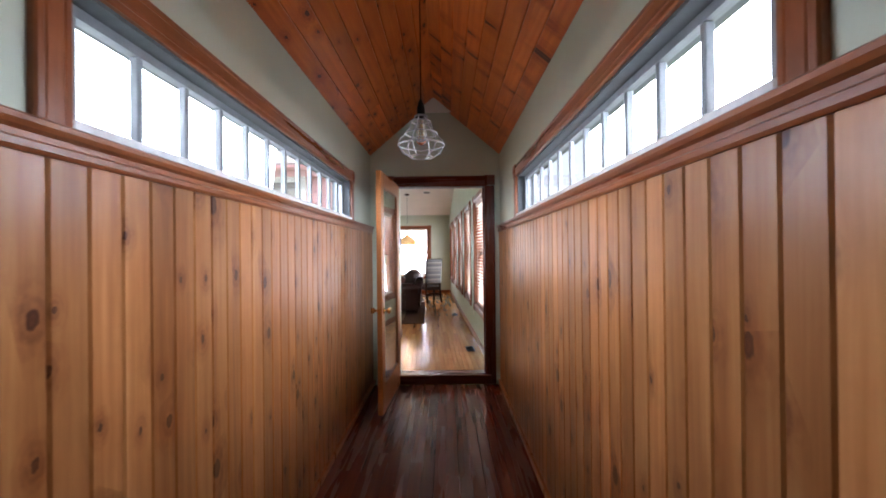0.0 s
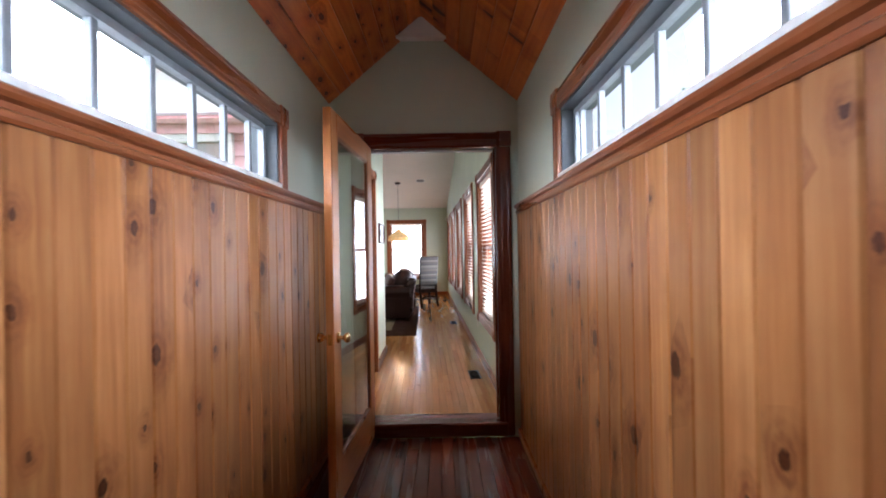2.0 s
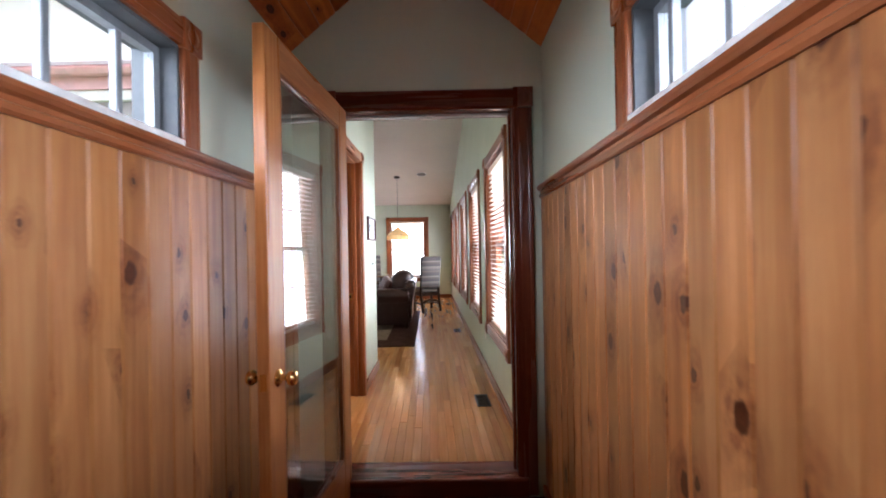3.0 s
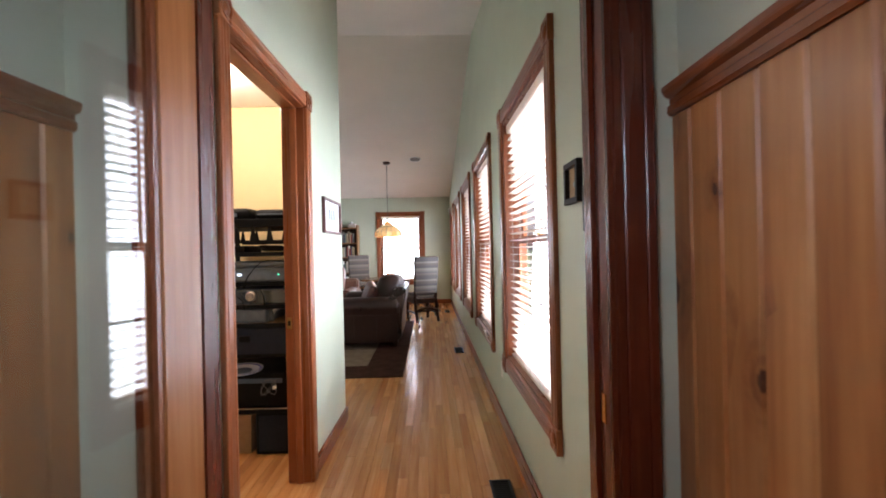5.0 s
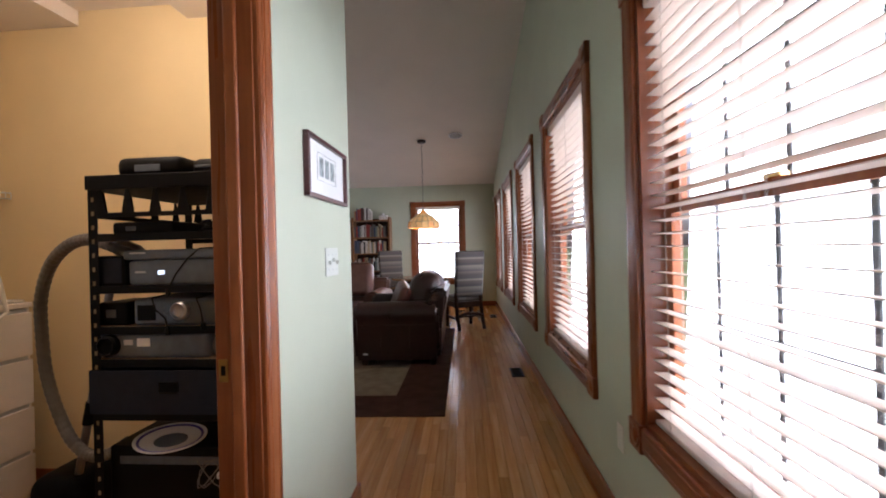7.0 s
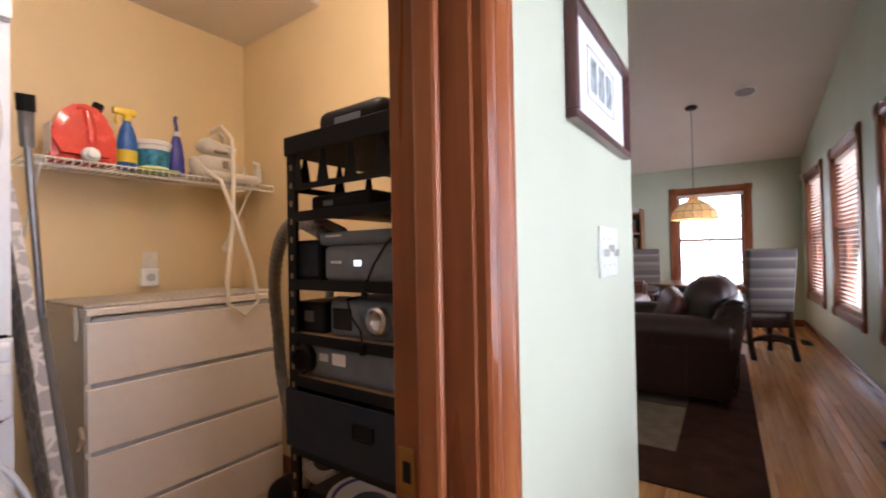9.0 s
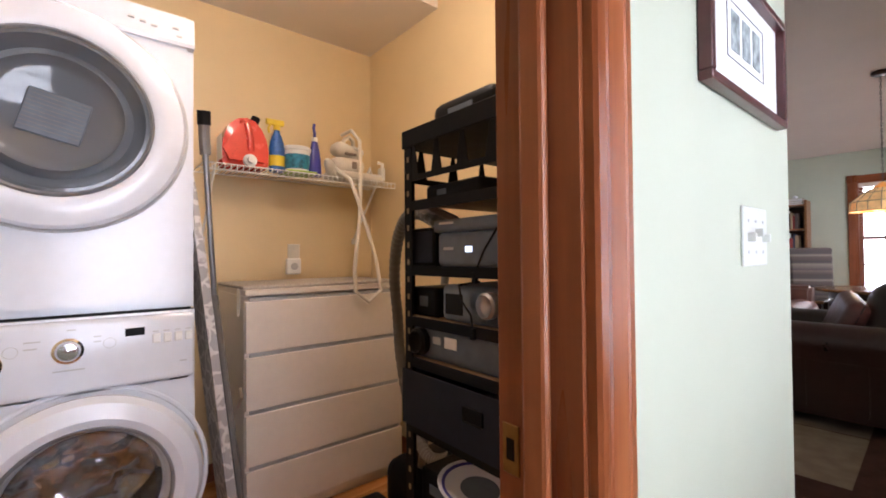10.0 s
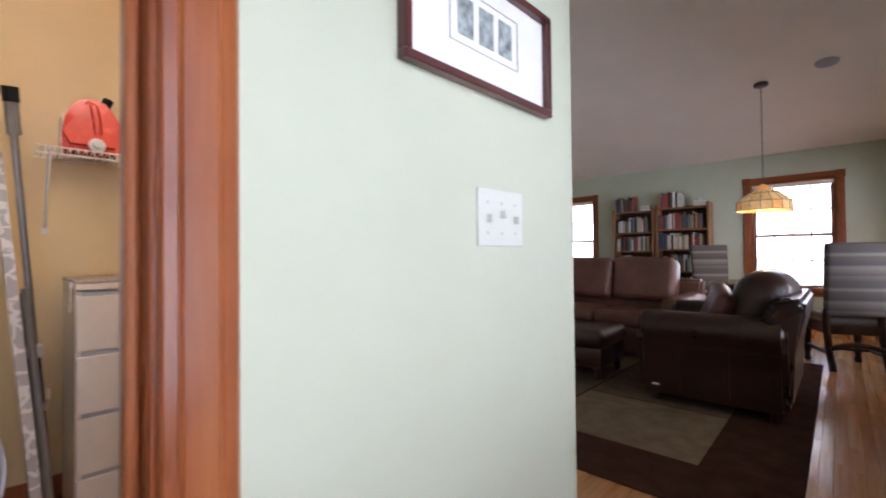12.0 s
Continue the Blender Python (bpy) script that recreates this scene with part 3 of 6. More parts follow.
setting("ceiling_living", sloped_ceiling(), M["white"], LIVING, "high sloped ceiling of off-white plaster", "ceiling")
setting("floor_living", bx(bx(B(), LFX, WX + 0.1, 6.45, FY + 0.1, -0.12, -0.02), LX - 0.1, WX + 0.1, 4.9, 6.45, -0.12, -0.02), M["maple_far"], LIVING, "golden maple strip floor", "floor")
setting("baseboard_windows", bx(B(), WX - 0.016, WX, 4.95, FY, 0, 0.10, 0.004), M["trim_y"], LIVING, "stained wooden baseboard", "baseboard")
setting("baseboard_far", bx(B(), LFX, WX - 0.016, FY - 0.016, FY, 0, 0.10, 0.004), M["trim_x"], LIVING, "stained wooden baseboard", "baseboard")
bm = B()
bx(bm, PX, PX + 0.016, LY1 + 0.086, PEND + 0.016, 0, 0.10, 0.004)
bx(bm, PX, PX + 0.016, 4.955, LY0 - 0.086, 0, 0.10, 0.004)
setting("baseboard_partition", bm, M["trim_y"], HOME, "stained wooden baseboard", "baseboard")


def sash_window(name, m, w, label, slats=True):
    """A double-hung window with blinds; local x runs along the wall, y points into the room, the opening is 0..w wide."""
    top = thing(name, label, "window", m, kind="structure")
    h0, h1 = WZ0, WZ1
    bm = B()
    bx(bm, 0, 0.018, -0.138, 0.003, h0, h1)
    bx(bm, w - 0.018, w, -0.138, 0.003, h0, h1)
    bx(bm, 0.018, w - 0.018, -0.138, 0.003, h1 - 0.018, h1)
    bx(bm, 0.018, w - 0.018, -0.138, 0.003, h0, h0 + 0.018)
    part("window_liner", bm, M["trim"], top)
    mid = (h0 + h1) / 2
    for name2, za, zb, y in (("upper_sash", mid - 0.02, h1 - 0.018, -0.122), ("lower_sash", h0 + 0.018, mid + 0.02, -0.092)):
        bm = B()
        bx(bm, 0.018, 0.062, y - 0.0145, y + 0.0145, za, zb)
        bx(bm, w - 0.062, w - 0.018, y - 0.0145, y + 0.0145, za, zb)
        bx(bm, 0.062, w - 0.062, y - 0.0145, y + 0.0145, zb - 0.04, zb)
        bx(bm, 0.062, w - 0.062, y - 0.0145, y + 0.0145, za, za + 0.045)
        sash = part(name2, bm, M["trim"], top)
        g = bx(B(), 0.06, w - 0.06, y - 0.002, y + 0.002, za + 0.04, zb - 0.035)
        p = part("pane", g, M["glass"], sash)
        p.visible_shadow = False
        bm = B()
        for i in range(1, 4):
            xx = 0.062 + (w - 0.124) * i / 4
            bx(bm, xx - 0.009, xx + 0.009, y - 0.008, y - 0.003, za + 0.045, zb - 0.04)
        zz = za + 0.045 + (zb - za - 0.085) / 2
        bx(bm, 0.062, w - 0.062, y - 0.0085, y - 0.0035, zz - 0.009, zz + 0.009)
        part("grille", bm, M["liner_grey"], sash, "thin grey glazing grille")
    part("sash_lock", bx(B(), w / 2 - 0.03, w / 2 + 0.03, -0.105, -0.079, mid + 0.02, mid + 0.035, 0.004), M["brass"], top, "small brass sash lock")
    part("casing", casing_piece(B(), (-0.09, 0, h0), (0, 0, 1), (1, 0, 0), (0, 1, 0), h1 - h0), M["trim"], top)
    part("casing", casing_piece(B(), (w, 0, h0), (0, 0, 1), (1, 0, 0), (0, 1, 0), h1 - h0), M["trim"], top)
    part("casing", casing_piece(B(), (0, 0, h1), (1, 0, 0), (0, 0, 1), (0, 1, 0), w), M["trim_x"], top)
    part("casing", casing_piece(B(), (0, 0, h0 - 0.09), (1, 0, 0), (0, 0, 1), (0, 1, 0), w), M["trim_x"], top)
    for xx in (-0.045, w + 0.045):
        for zz in (h0 - 0.045, h1 + 0.045):
            part("rosette", rosette(B(), (xx, 0, zz), (0, 1, 0)), M["trim"], top, "carved corner block", True)
    return top


def blind(m, w, label):
    """A wooden slat blind with head rail, slats, bottom rail and cords."""
    top = thing("window_blind", label, "blind", m, "wooden blinds at the windows")
    h0, h1 = WZ0 + 0.022, WZ1 - 0.02
    part("head_rail", bx(B(), 0.022, w - 0.022, -0.075, -0.015, h1 - 0.055, h1, 0.004), M["slat_x"], top)
    part("bottom_rail", bx(B(), 0.024, w - 0.024, -0.07, -0.022, h0, h0 + 0.018, 0.004), M["slat_x"], top)
    me = mesh_of("slat", bx(B(), 0.026, w - 0.026, -0.0245, 0.0245, -0.0014, 0.0014), M["slat_x"])
    z = h0 + 0.05
    while z < h1 - 0.07:
        part("slat", me, None, top, at=pose(0, -0.046, z, random.uniform(1, 4)))
        z += 0.0445
    for xx in (0.14, w / 2, w - 0.14):
        bm = B()
        for yy in (-0.071, -0.021):
            tube(bm, [(xx, yy, h0 + 0.01), (xx, yy, h1 - 0.05)], 0.0012, 4)
        part("ladder_cord", bm, M["cord"], top, "pale ladder cord")
    part("tilt_cord", tube(B(), [(0.07, -0.012, h1 - 0.05), (0.07, -0.012, h1 - 0.75)], 0.0015, 5), M["cord"], top)
    return top


M["slat_x"] = wood("blind_slat_wood_crosswise", (0.70, 0.58, 0.50), (0.76, 0.65, 0.57), (0.81, 0.71, 0.63), "x", 0.4, spread=0.12)
_t = M["slat_x"].node_tree
_thin = _t.nodes.new("ShaderNodeBsdfTranslucent")
_thin.inputs[0].default_value = (0.84, 0.76, 0.69, 1)
_both = _t.nodes.new("ShaderNodeMixShader")
_both.inputs[0].default_value = 0.33
_out = _t.nodes["Material Output"]
_t.links.new(_t.nodes["Principled BSDF"].outputs[0], _both.inputs[1])
_t.links.new(_thin.outputs[0], _both.inputs[2])
_t.links.new(_both.outputs[0], _out.inputs[0])
M["cord"] = plain("pale_cord", (0.6, 0.55, 0.48), 0.8)
for i, (a, b) in enumerate(WINDOWS):
    m = LIVING @ pose(WX, a, 0, 0, 0, 90)
    sash_window("window_%d" % (i + 1), m, b - a, "double-hung window with small panes in stained casing")
    blind(m, b - a, "open wooden slat blind hanging in the window")
for i, (a, b) in enumerate(FAR):
    m = LIVING @ pose(b, FY, 0, 0, 0, 180)
    sash_window("window_%d" % (i + 6), m, b - a, "double-hung window in the end wall, stained casing")
    blind(m, b - a, "open wooden slat blind hanging in the end window")

# daylight of the sky in the window openings
for (a, b), watts in zip(WINDOWS, (28, 26, 25, 25, 25)):
    lamp("sky_light", "AREA", LIVING @ pose(WX + 0.21, (a + b) / 2, 1.38, 0, 93, 0), watts, (0.92, 0.955, 0.98), size=1.66, size_y=b - a + 0.12)
for a, b in FAR:
    lamp("sky_light", "AREA", LIVING @ pose((a + b) / 2, FY + 0.22, 1.40, -94, 0, 0), 24, (0.93, 0.97, 1.0), size=b - a + 0.1, size_y=1.66)
lamp("sky_light", "AREA", HALL @ pose(HX0 - 0.62, 2.3, 2.1, 0, -83, 0), 33, (0.87, 0.94, 1.0), size=0.5, size_y=2.7)
lamp("sky_light", "AREA", HALL @ pose(HX1 + 0.62, 2.2, 2.1, 0, 83, 0), 36, (0.87, 0.94, 1.0), size=0.5, size_y=2.7)

# ---- ground outside ----
setting("ground", bx(B(), -300, 300, -300, 300, -0.9, -0.6), M["grass"], HOME, "lawn around the house", "ground")

# ---- more materials for the things ----


def grille_cloth(name, dark, light, scale):
    k = Nodes(name, rough=0.9)
    k.b.inputs["Specular IOR Level"].default_value = 0.05
    v = k.coords(shuffle=False)
    b = k.noise(v, scale, 4.0)
    k.link(k.ramp(b, [(0.3, dark), (0.7, light)]), "Base Color")
    k.bump(k.noise(v, 400, 2.0), 0.5, 0.002)
    return k.m


def striped_cloth():
    """Woven upholstery in grey, taupe and cream bands across the back."""
    k = Nodes("striped_upholstery", rough=0.85)
    v = k.n("ShaderNodeTexCoord").outputs["Object"]
    z = k.n("ShaderNodeSeparateXYZ", i0=v).outputs[2]
    f = k.math("FRACT", k.math("MULTIPLY", z, 3.1))
    c = k.ramp(f, [(0.0, (0.07, 0.06, 0.055)), (0.16, (0.17, 0.14, 0.115)), (0.2, (0.085, 0.075, 0.075)), (0.42, (0.24, 0.21, 0.175)), (0.5, (0.055, 0.05, 0.055)), (0.72, (0.12, 0.095, 0.08)), (0.78, (0.27, 0.24, 0.20)), (0.86, (0.075, 0.065, 0.065))])
    c = k.mix(k.math("MULTIPLY", k.noise(k.coords(shuffle=False), 45, 3.0), 0.5), c, (0.07, 0.06, 0.055))
    k.link(c, "Base Color")
    k.bump(k.noise(k.coords(shuffle=False), 500, 2.0), 0.4, 0.002)
    return k.m


def leafy_cloth():
    """Grey ironing-board cover with a pale trailing leaf print."""
    k = Nodes("leaf_print_cover", rough=0.85)
    v = k.coords((1, 1, 1), False)
    vor = k.n("ShaderNodeTexVoronoi", Vector=k.n("ShaderNodeVectorMath", i0=v, i1=k.n("ShaderNodeMapping", Vector=k.n("ShaderNodeTexNoise", Vector=v, Scale=14.0).outputs[1], Scale=(0.09, 0.09, 0.09)).outputs[0]).outputs[0], Scale=15.0)
    vor.feature = "DISTANCE_TO_EDGE"
    c = k.ramp(vor.outputs["Distance"], [(0.06, (0.64, 0.62, 0.60)), (0.11, (0.38, 0.36, 0.355))])
    k.link(c, "Base Color")
    k.bump(k.noise(v, 300, 2.0), 0.3, 0.001)
    return k.m


def amber_panel(name, color, strength):
    k = Nodes(name, rough=0.35, color=color)
    v = k.coords()
    b = k.noise(v, 22, 3.0)
    c = k.ramp(b, [(0.3, tuple(x * 0.75 for x in color)), (0.7, color)])
    k.link(c, "Base Color")
    k.link(c, "Emission Color")
    k.b.inputs["Emission Strength"].default_value = strength
    return k.m


def drum_steel():
    """Polished drum steel, rippled, with fine holes."""
    k = Nodes("perforated_drum_steel", rough=0.12, metal=1.0, color=(0.55, 0.56, 0.58))
    v = k.coords(shuffle=False)
    vor = k.n("ShaderNodeTexVoronoi", Vector=v, Scale=70.0, Randomness=0.0)
    k.link(k.ramp(vor.outputs["Distance"], [(0.10, (0.15, 0.15, 0.16)), (0.16, (0.36, 0.37, 0.40))]), "Base Color")
    k.bump(k.noise(v, 9, 1.5), 0.8, 0.03)
    return k.m


M.update({
    "stripe": striped_cloth(),
    "leaf_cover": leafy_cloth(),
    "drum": drum_steel(),
    "shade": amber_panel("cream_glass_panel", (0.82, 0.50, 0.20), 0.24),
    "shade_low": amber_panel("amber_glass_panel", (0.85, 0.36, 0.07), 0.2),
    "bulb_on": amber_panel("lit_bulb", (1.0, 0.75, 0.4), 3.0),
    "rug_dark": grille_cloth("dark_brown_rug_pile", (0.045, 0.019, 0.012), (0.075, 0.034, 0.022), 8),
    "rug_tan": grille_cloth("tan_rug_pile", (0.17, 0.12, 0.075), (0.24, 0.18, 0.115), 8),
    "rug_mid": grille_cloth("taupe_rug_pile", (0.12, 0.085, 0.06), (0.17, 0.125, 0.09), 8),
    "dark_wood": wood("dark_stained_furniture", (0.02, 0.009, 0.006), (0.04, 0.018, 0.011), (0.065, 0.03, 0.018), "z", 0.35, coat=0.2),
    "honey_wood": wood("honey_shelf_wood", (0.20, 0.09, 0.035), (0.28, 0.13, 0.055), (0.36, 0.18, 0.08), "z", 0.4),
    "table_wood": wood("table_top_wood", (0.16, 0.075, 0.03), (0.22, 0.11, 0.05), (0.28, 0.15, 0.07), "x", 0.22, coat=0.4),
    "leather_tan": hide("brown_leather", (0.125, 0.050, 0.033), 0.38),
    "leather_red": hide("oxblood_leather", (0.085, 0.026, 0.018), 0.4),
    "white_plastic": plain("white_plastic", (0.78, 0.78, 0.76), 0.4, var=0.03, bump=0.01),
    "cream_plastic": plain("cream_plastic", (0.70, 0.66, 0.58), 0.4, var=0.05, bump=0.01),
    "plate": plain("off_white_plate", (0.63, 0.65, 0.59), 0.4, var=0.02, bump=0.01),
    "grey_plastic": plain("light_grey_plastic", (0.48, 0.49, 0.50), 0.4, var=0.04, bump=0.01),
    "slate_plastic": plain("slate_grey_plastic", (0.115, 0.138, 0.17), 0.5, spec=0.25, var=0.12, bump=0.03),
    "black_plastic": plain("black_plastic", (0.005, 0.005, 0.0055), 0.5, spec=0.12, var=0.2, bump=0.02),
    "charcoal": plain("charcoal_fibreboard", (0.018, 0.022, 0.034), 0.7, spec=0.15, var=0.12, bump=0.05),
    "bezel_grey": plain("grey_bezel", (0.22, 0.235, 0.26), 0.35, metal=0.5),
    "laminate": plain("white_laminate", (0.80, 0.73, 0.645), 0.38, var=0.02, bump=0.01),
    "red_plastic": plain("red_plastic", (0.72, 0.06, 0.038), 0.25, var=0.08, coat=0.4, bump=0.01),
    "yellow_plastic": plain("yellow_plastic", (0.80, 0.60, 0.03), 0.3, var=0.05, bump=0.01),
    "blue_plastic": plain("blue_label", (0.03, 0.13, 0.42), 0.3, var=0.25, scale=60, bump=0.01),
    "teal_label": plain("teal_printed_label", (0.03, 0.22, 0.36), 0.35, var=0.5, scale=45, bump=0.01),
    "purple": plain("violet_blue_plastic", (0.05, 0.05, 0.30), 0.3, var=0.1, bump=0.01),
    "lime": plain("lime_plastic", (0.35, 0.55, 0.05), 0.4, bump=0.01),
    "grey_tube": plain("grey_metal_tube", (0.22, 0.22, 0.23), 0.35, metal=0.8),
    "grey_pipe": plain("grey_brown_plastic", (0.24, 0.20, 0.17), 0.4),
    "hose": plain("grey_ribbed_hose", (0.15, 0.14, 0.13), 0.45, var=0.1),
    "steel": plain("brushed_steel", (0.50, 0.50, 0.51), 0.3, metal=1.0, var=0.08),
    "wire_iron": plain("dark_wire", (0.10, 0.10, 0.105), 0.35, metal=0.9),
    "wire_zinc": plain("galvanised_wire", (0.50, 0.50, 0.52), 0.42, metal=0.7),
    "dark_glass": Nodes("dark_door_glass", rough=0.04, color=(0.10, 0.115, 0.135), coat=0.8).m,
    "clear": glass("clear_bulb_glass"),
    "paper": plain("white_mat_board", (0.80, 0.80, 0.79), 0.8, var=0.02),
    "print": plain("grey_print", (0.30, 0.34, 0.34), 0.8, var=0.55, scale=60),
    "tan_print": plain("tan_print", (0.42, 0.27, 0.15), 0.8, var=0.15, scale=20),
    "ink": plain("dark_ink", (0.03, 0.03, 0.035), 0.8),
    "frame_red": plain("dark_red_frame", (0.07, 0.015, 0.014), 0.3, coat=0.3),
    "frame_black": plain("near_black_frame", (0.014, 0.008, 0.006), 0.45, spec=0.15),
    "lit": amber_panel("blue_white_display", (0.75, 0.87, 1.0), 1.0),
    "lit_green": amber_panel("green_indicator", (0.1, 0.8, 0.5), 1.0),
    "cloth_pad": grille_cloth("speckled_pad", (0.40, 0.36, 0.31), (0.58, 0.54, 0.48), 60),
    "cardboard": plain("cardboard", (0.36, 0.24, 0.13), 0.85),
    "ceramic": plain("white_ceramic", (0.75, 0.76, 0.78), 0.15, var=0.02, coat=0.4, bump=0.0),
    "bark": plain("bark", (0.10, 0.075, 0.055), 0.9, var=0.4, scale=12, bump=0.6),
    "leaf": plain("leaves", (0.07, 0.125, 0.03), 0.6, var=0.5, scale=1.5),
})

# ---- hall things ----


def glass_door():
    """The full-glass door, swung open into the hall."""
    W, T, H0, H1 = 0.975, 0.045, HF + 0.018, OZ + 0.006
    top = thing("glass_door", "open fir door with one tall glass pane", "door", HALL @ pose(OX0 + 0.004, 4.79, 0, 0, 0, -93.2))
    st = 0.125
    part("stile", bx(B(), 0, st, 0, T, H0, H1, 0.003), M["door"], top)
    part("stile", bx(B(), W - st, W, 0, T, H0, H1, 0.003), M["door"], top)
    part("rail", bx(B(), st, W - st, 0.001, T - 0.001, H1 - st, H1), M["door_x"], top)
    part("rail", bx(B(), st, W - st, 0.001, T - 0.001, H0, H0 + 0.24), M["door_x"], top)
    z0, z1 = H0 + 0.24, H1 - st
    bm = B()
    for ya, yb in ((0.004, 0.018), (T - 0.018, T - 0.004)):
        bx(bm, st, st + 0.014, ya, yb, z0, z1)
        bx(bm, W - st - 0.014, W - st, ya, yb, z0, z1)
        bx(bm, st + 0.014, W - st - 0.014, ya, yb, z0, z0 + 0.014)
        bx(bm, st + 0.014, W - st - 0.014, ya, yb, z1 - 0.014, z1)
    part("glazing_bead", bm, M["trim"], top, "dark glazing bead")
    # the pane gets an added second sheet to reflect more strongly
    for y in (T / 2 - 0.009, T / 2 + 0.005):
        part("pane", bx(B(), st, W - st, y, y + 0.004, z0, z1), M["glass"], top, "clear sheet, doubled to strengthen the reflection").visible_shadow = False
    for side, m in ((-1, pose(W - 0.065, 0, 0.845, 90)), (1, pose(W - 0.065, T, 0.845, -90))):
        knob = part("door_knob", lathe(B(), m, [(0.031, 0), (0.032, 0.004), (0.026, 0.009), (0.012, 0.012), (0.011, 0.03), (0.018, 0.036), (0.027, 0.046), (0.029, 0.056), (0.024, 0.066), (0.010, 0.071), (0.001, 0.072)], 24), M["brass"], top, "polished brass knob", True)
    part("latch_plate", bx(B(), W - 0.001, W + 0.0015, 0.010, 0.035, 0.815, 0.875), M["brass"], top, "brass latch plate")
    for z in (0.15, 1.0, 1.9):
        part("hinge", cyl(B(), pose(-0.004, -0.006, z), 0.006, 0.09, 10), M["brass"], top, "brass hinge")
    return top


M["door_x"] = wood("fir_door_rail", (0.28, 0.095, 0.03), (0.40, 0.15, 0.05), (0.47, 0.20, 0.075), "x", 0.30, coat=0.3, spread=0.12, grain=80)
glass_door()


def cage_pendant():
    """A wire-cage pendant with a clear filament bulb."""
    X, Y = -0.045, 2.34
    top = thing("cage_pendant", "galvanised wire-cage pendant lamp with a clear unlit bulb", "ceiling lamp", HALL @ pose(X, Y, 0))
    zt = RIDGE_Z - 0.01
    part("canopy", lathe(B(), pose(0, 0, zt - 0.03), [(0.012, 0), (0.05, 0.008), (0.055, 0.02), (0.055, 0.045)], 24), M["black_metal"], top, smooth=True)
    part("cord", tube(B(), [(0, 0, zt), (0, 0, 2.19)], 0.003, 6), M["black_plastic"], top)
    part("socket", lathe(B(), pose(0, 0, 2.10), [(0.026, 0), (0.032, 0.006), (0.032, 0.018), (0.022, 0.024), (0.021, 0.06), (0.014, 0.085), (0.004, 0.11)], 20), M["black_plastic"], top, smooth=True)
    part("collar", lathe(B(), pose(0, 0, 2.108), [(0.030, 0), (0.036, 0.003), (0.036, 0.009), (0.030, 0.012)], 20), M["wire_zinc"], top, smooth=True)
    bulb = part("bulb", lathe(B(), pose(0, 0, 1.955), [(0.002, 0), (0.015, 0.004), (0.026, 0.016), (0.029, 0.032), (0.024, 0.07), (0.018, 0.11), (0.015, 0.145)], 24), M["clear"], top, "clear glass bulb", True)
    bulb.visible_shadow = False
    bm = B()
    for i in range(5):
        a = 2 * math.pi * i / 5
        tube(bm, [(0.004 * math.cos(a), 0.004 * math.sin(a), 2.08), (0.011 * math.cos(a), 0.011 * math.sin(a), 1.99), (0.004 * math.cos(a + 0.6), 0.004 * math.sin(a + 0.6), 2.07)], 0.0007, 4)
    part("filament", bm, M["brass"], bulb)
    prof = [(0.024, 2.112), (0.05, 2.085), (0.062, 2.05), (0.085, 2.02), (0.118, 1.985), (0.124, 1.955), (0.10, 1.915), (0.06, 1.892)]
    for i in range(6):
        a = 2 * math.pi * i / 6 + 0.2
        part("rib", tube(B(), [(r * math.cos(a), r * math.sin(a), z) for r, z in prof], 0.0034, 6), M["wire_zinc"], top)
    for r, z in ((0.05, 2.085), (0.086, 2.02), (0.124, 1.957), (0.06, 1.892)):
        part("ring", tube(B(), [(r * math.cos(2 * math.pi * i / 32), r * math.sin(2 * math.pi * i / 32), z) for i in range(33)], 0.0034, 6), M["wire_zinc"], top)
    return top


cage_pendant()

# ---- living room: wall fittings ----


def framed(name, label, m, w, h, border, mat_w, frame_mat, depth, art, mount="paper"):
    """A framed picture; local x along the wall, z up, y out from it."""
    top = thing(name, label, "picture", m)
    b = border
    for xa, xb, za, zb in ((0, w, h - b, h), (0, w, 0, b), (0, b, b, h - b), (w - b, w, b, h - b)):
        part("frame_bar", bx(B(), xa, xb, 0, depth, za, zb, 0.002), M[frame_mat], top)
    part("mount", bx(B(), b, w - b, 0, 0.006, b, h - b), M[mount], top, "mat board")
    for x0, x1, z0, z1, mat in art:
        part("print", bx(B(), x0, x1, 0.0065, 0.0075, z0, z1), M[mat], top)
    return top


P = pose(PX + 0.001, 6.972, 1.412, 0, 0, -90)
W_, H_ = 0.447, 0.232
art = [(W_ / 2 - 0.105, W_ / 2 + 0.105, 0.075, 0.0755, "ink"), (W_ / 2 - 0.105, W_ / 2 + 0.105, 0.1795, 0.18, "ink")]
for i in (-1, 0, 1):
    art.append((W_ / 2 + i * 0.062 - 0.022, W_ / 2 + i * 0.062 + 0.022, 0.092, 0.165, "print"))
art += [(W_ / 2 - 0.106, W_ / 2 - 0.105, 0.075, 0.18, "ink"), (W_ / 2 + 0.105, W_ / 2 + 0.106, 0.075, 0.18, "ink")]
framed("picture_frame", "three small prints in a white mat and dark red frame", P, W_, H_, 0.016, 0.05, "frame_red", 0.022, art)
framed("shadow_box", "small dark box frame with a tan print hanging on the wall", LIVING @ pose(WX - 0.001, 5.200, 1.435, 0, 0, 90), 0.138, 0.146, 0.020, 0.03, "frame_black", 0.022, [(0.062, 0.075, 0.058, 0.076, "print")], "tan_print")
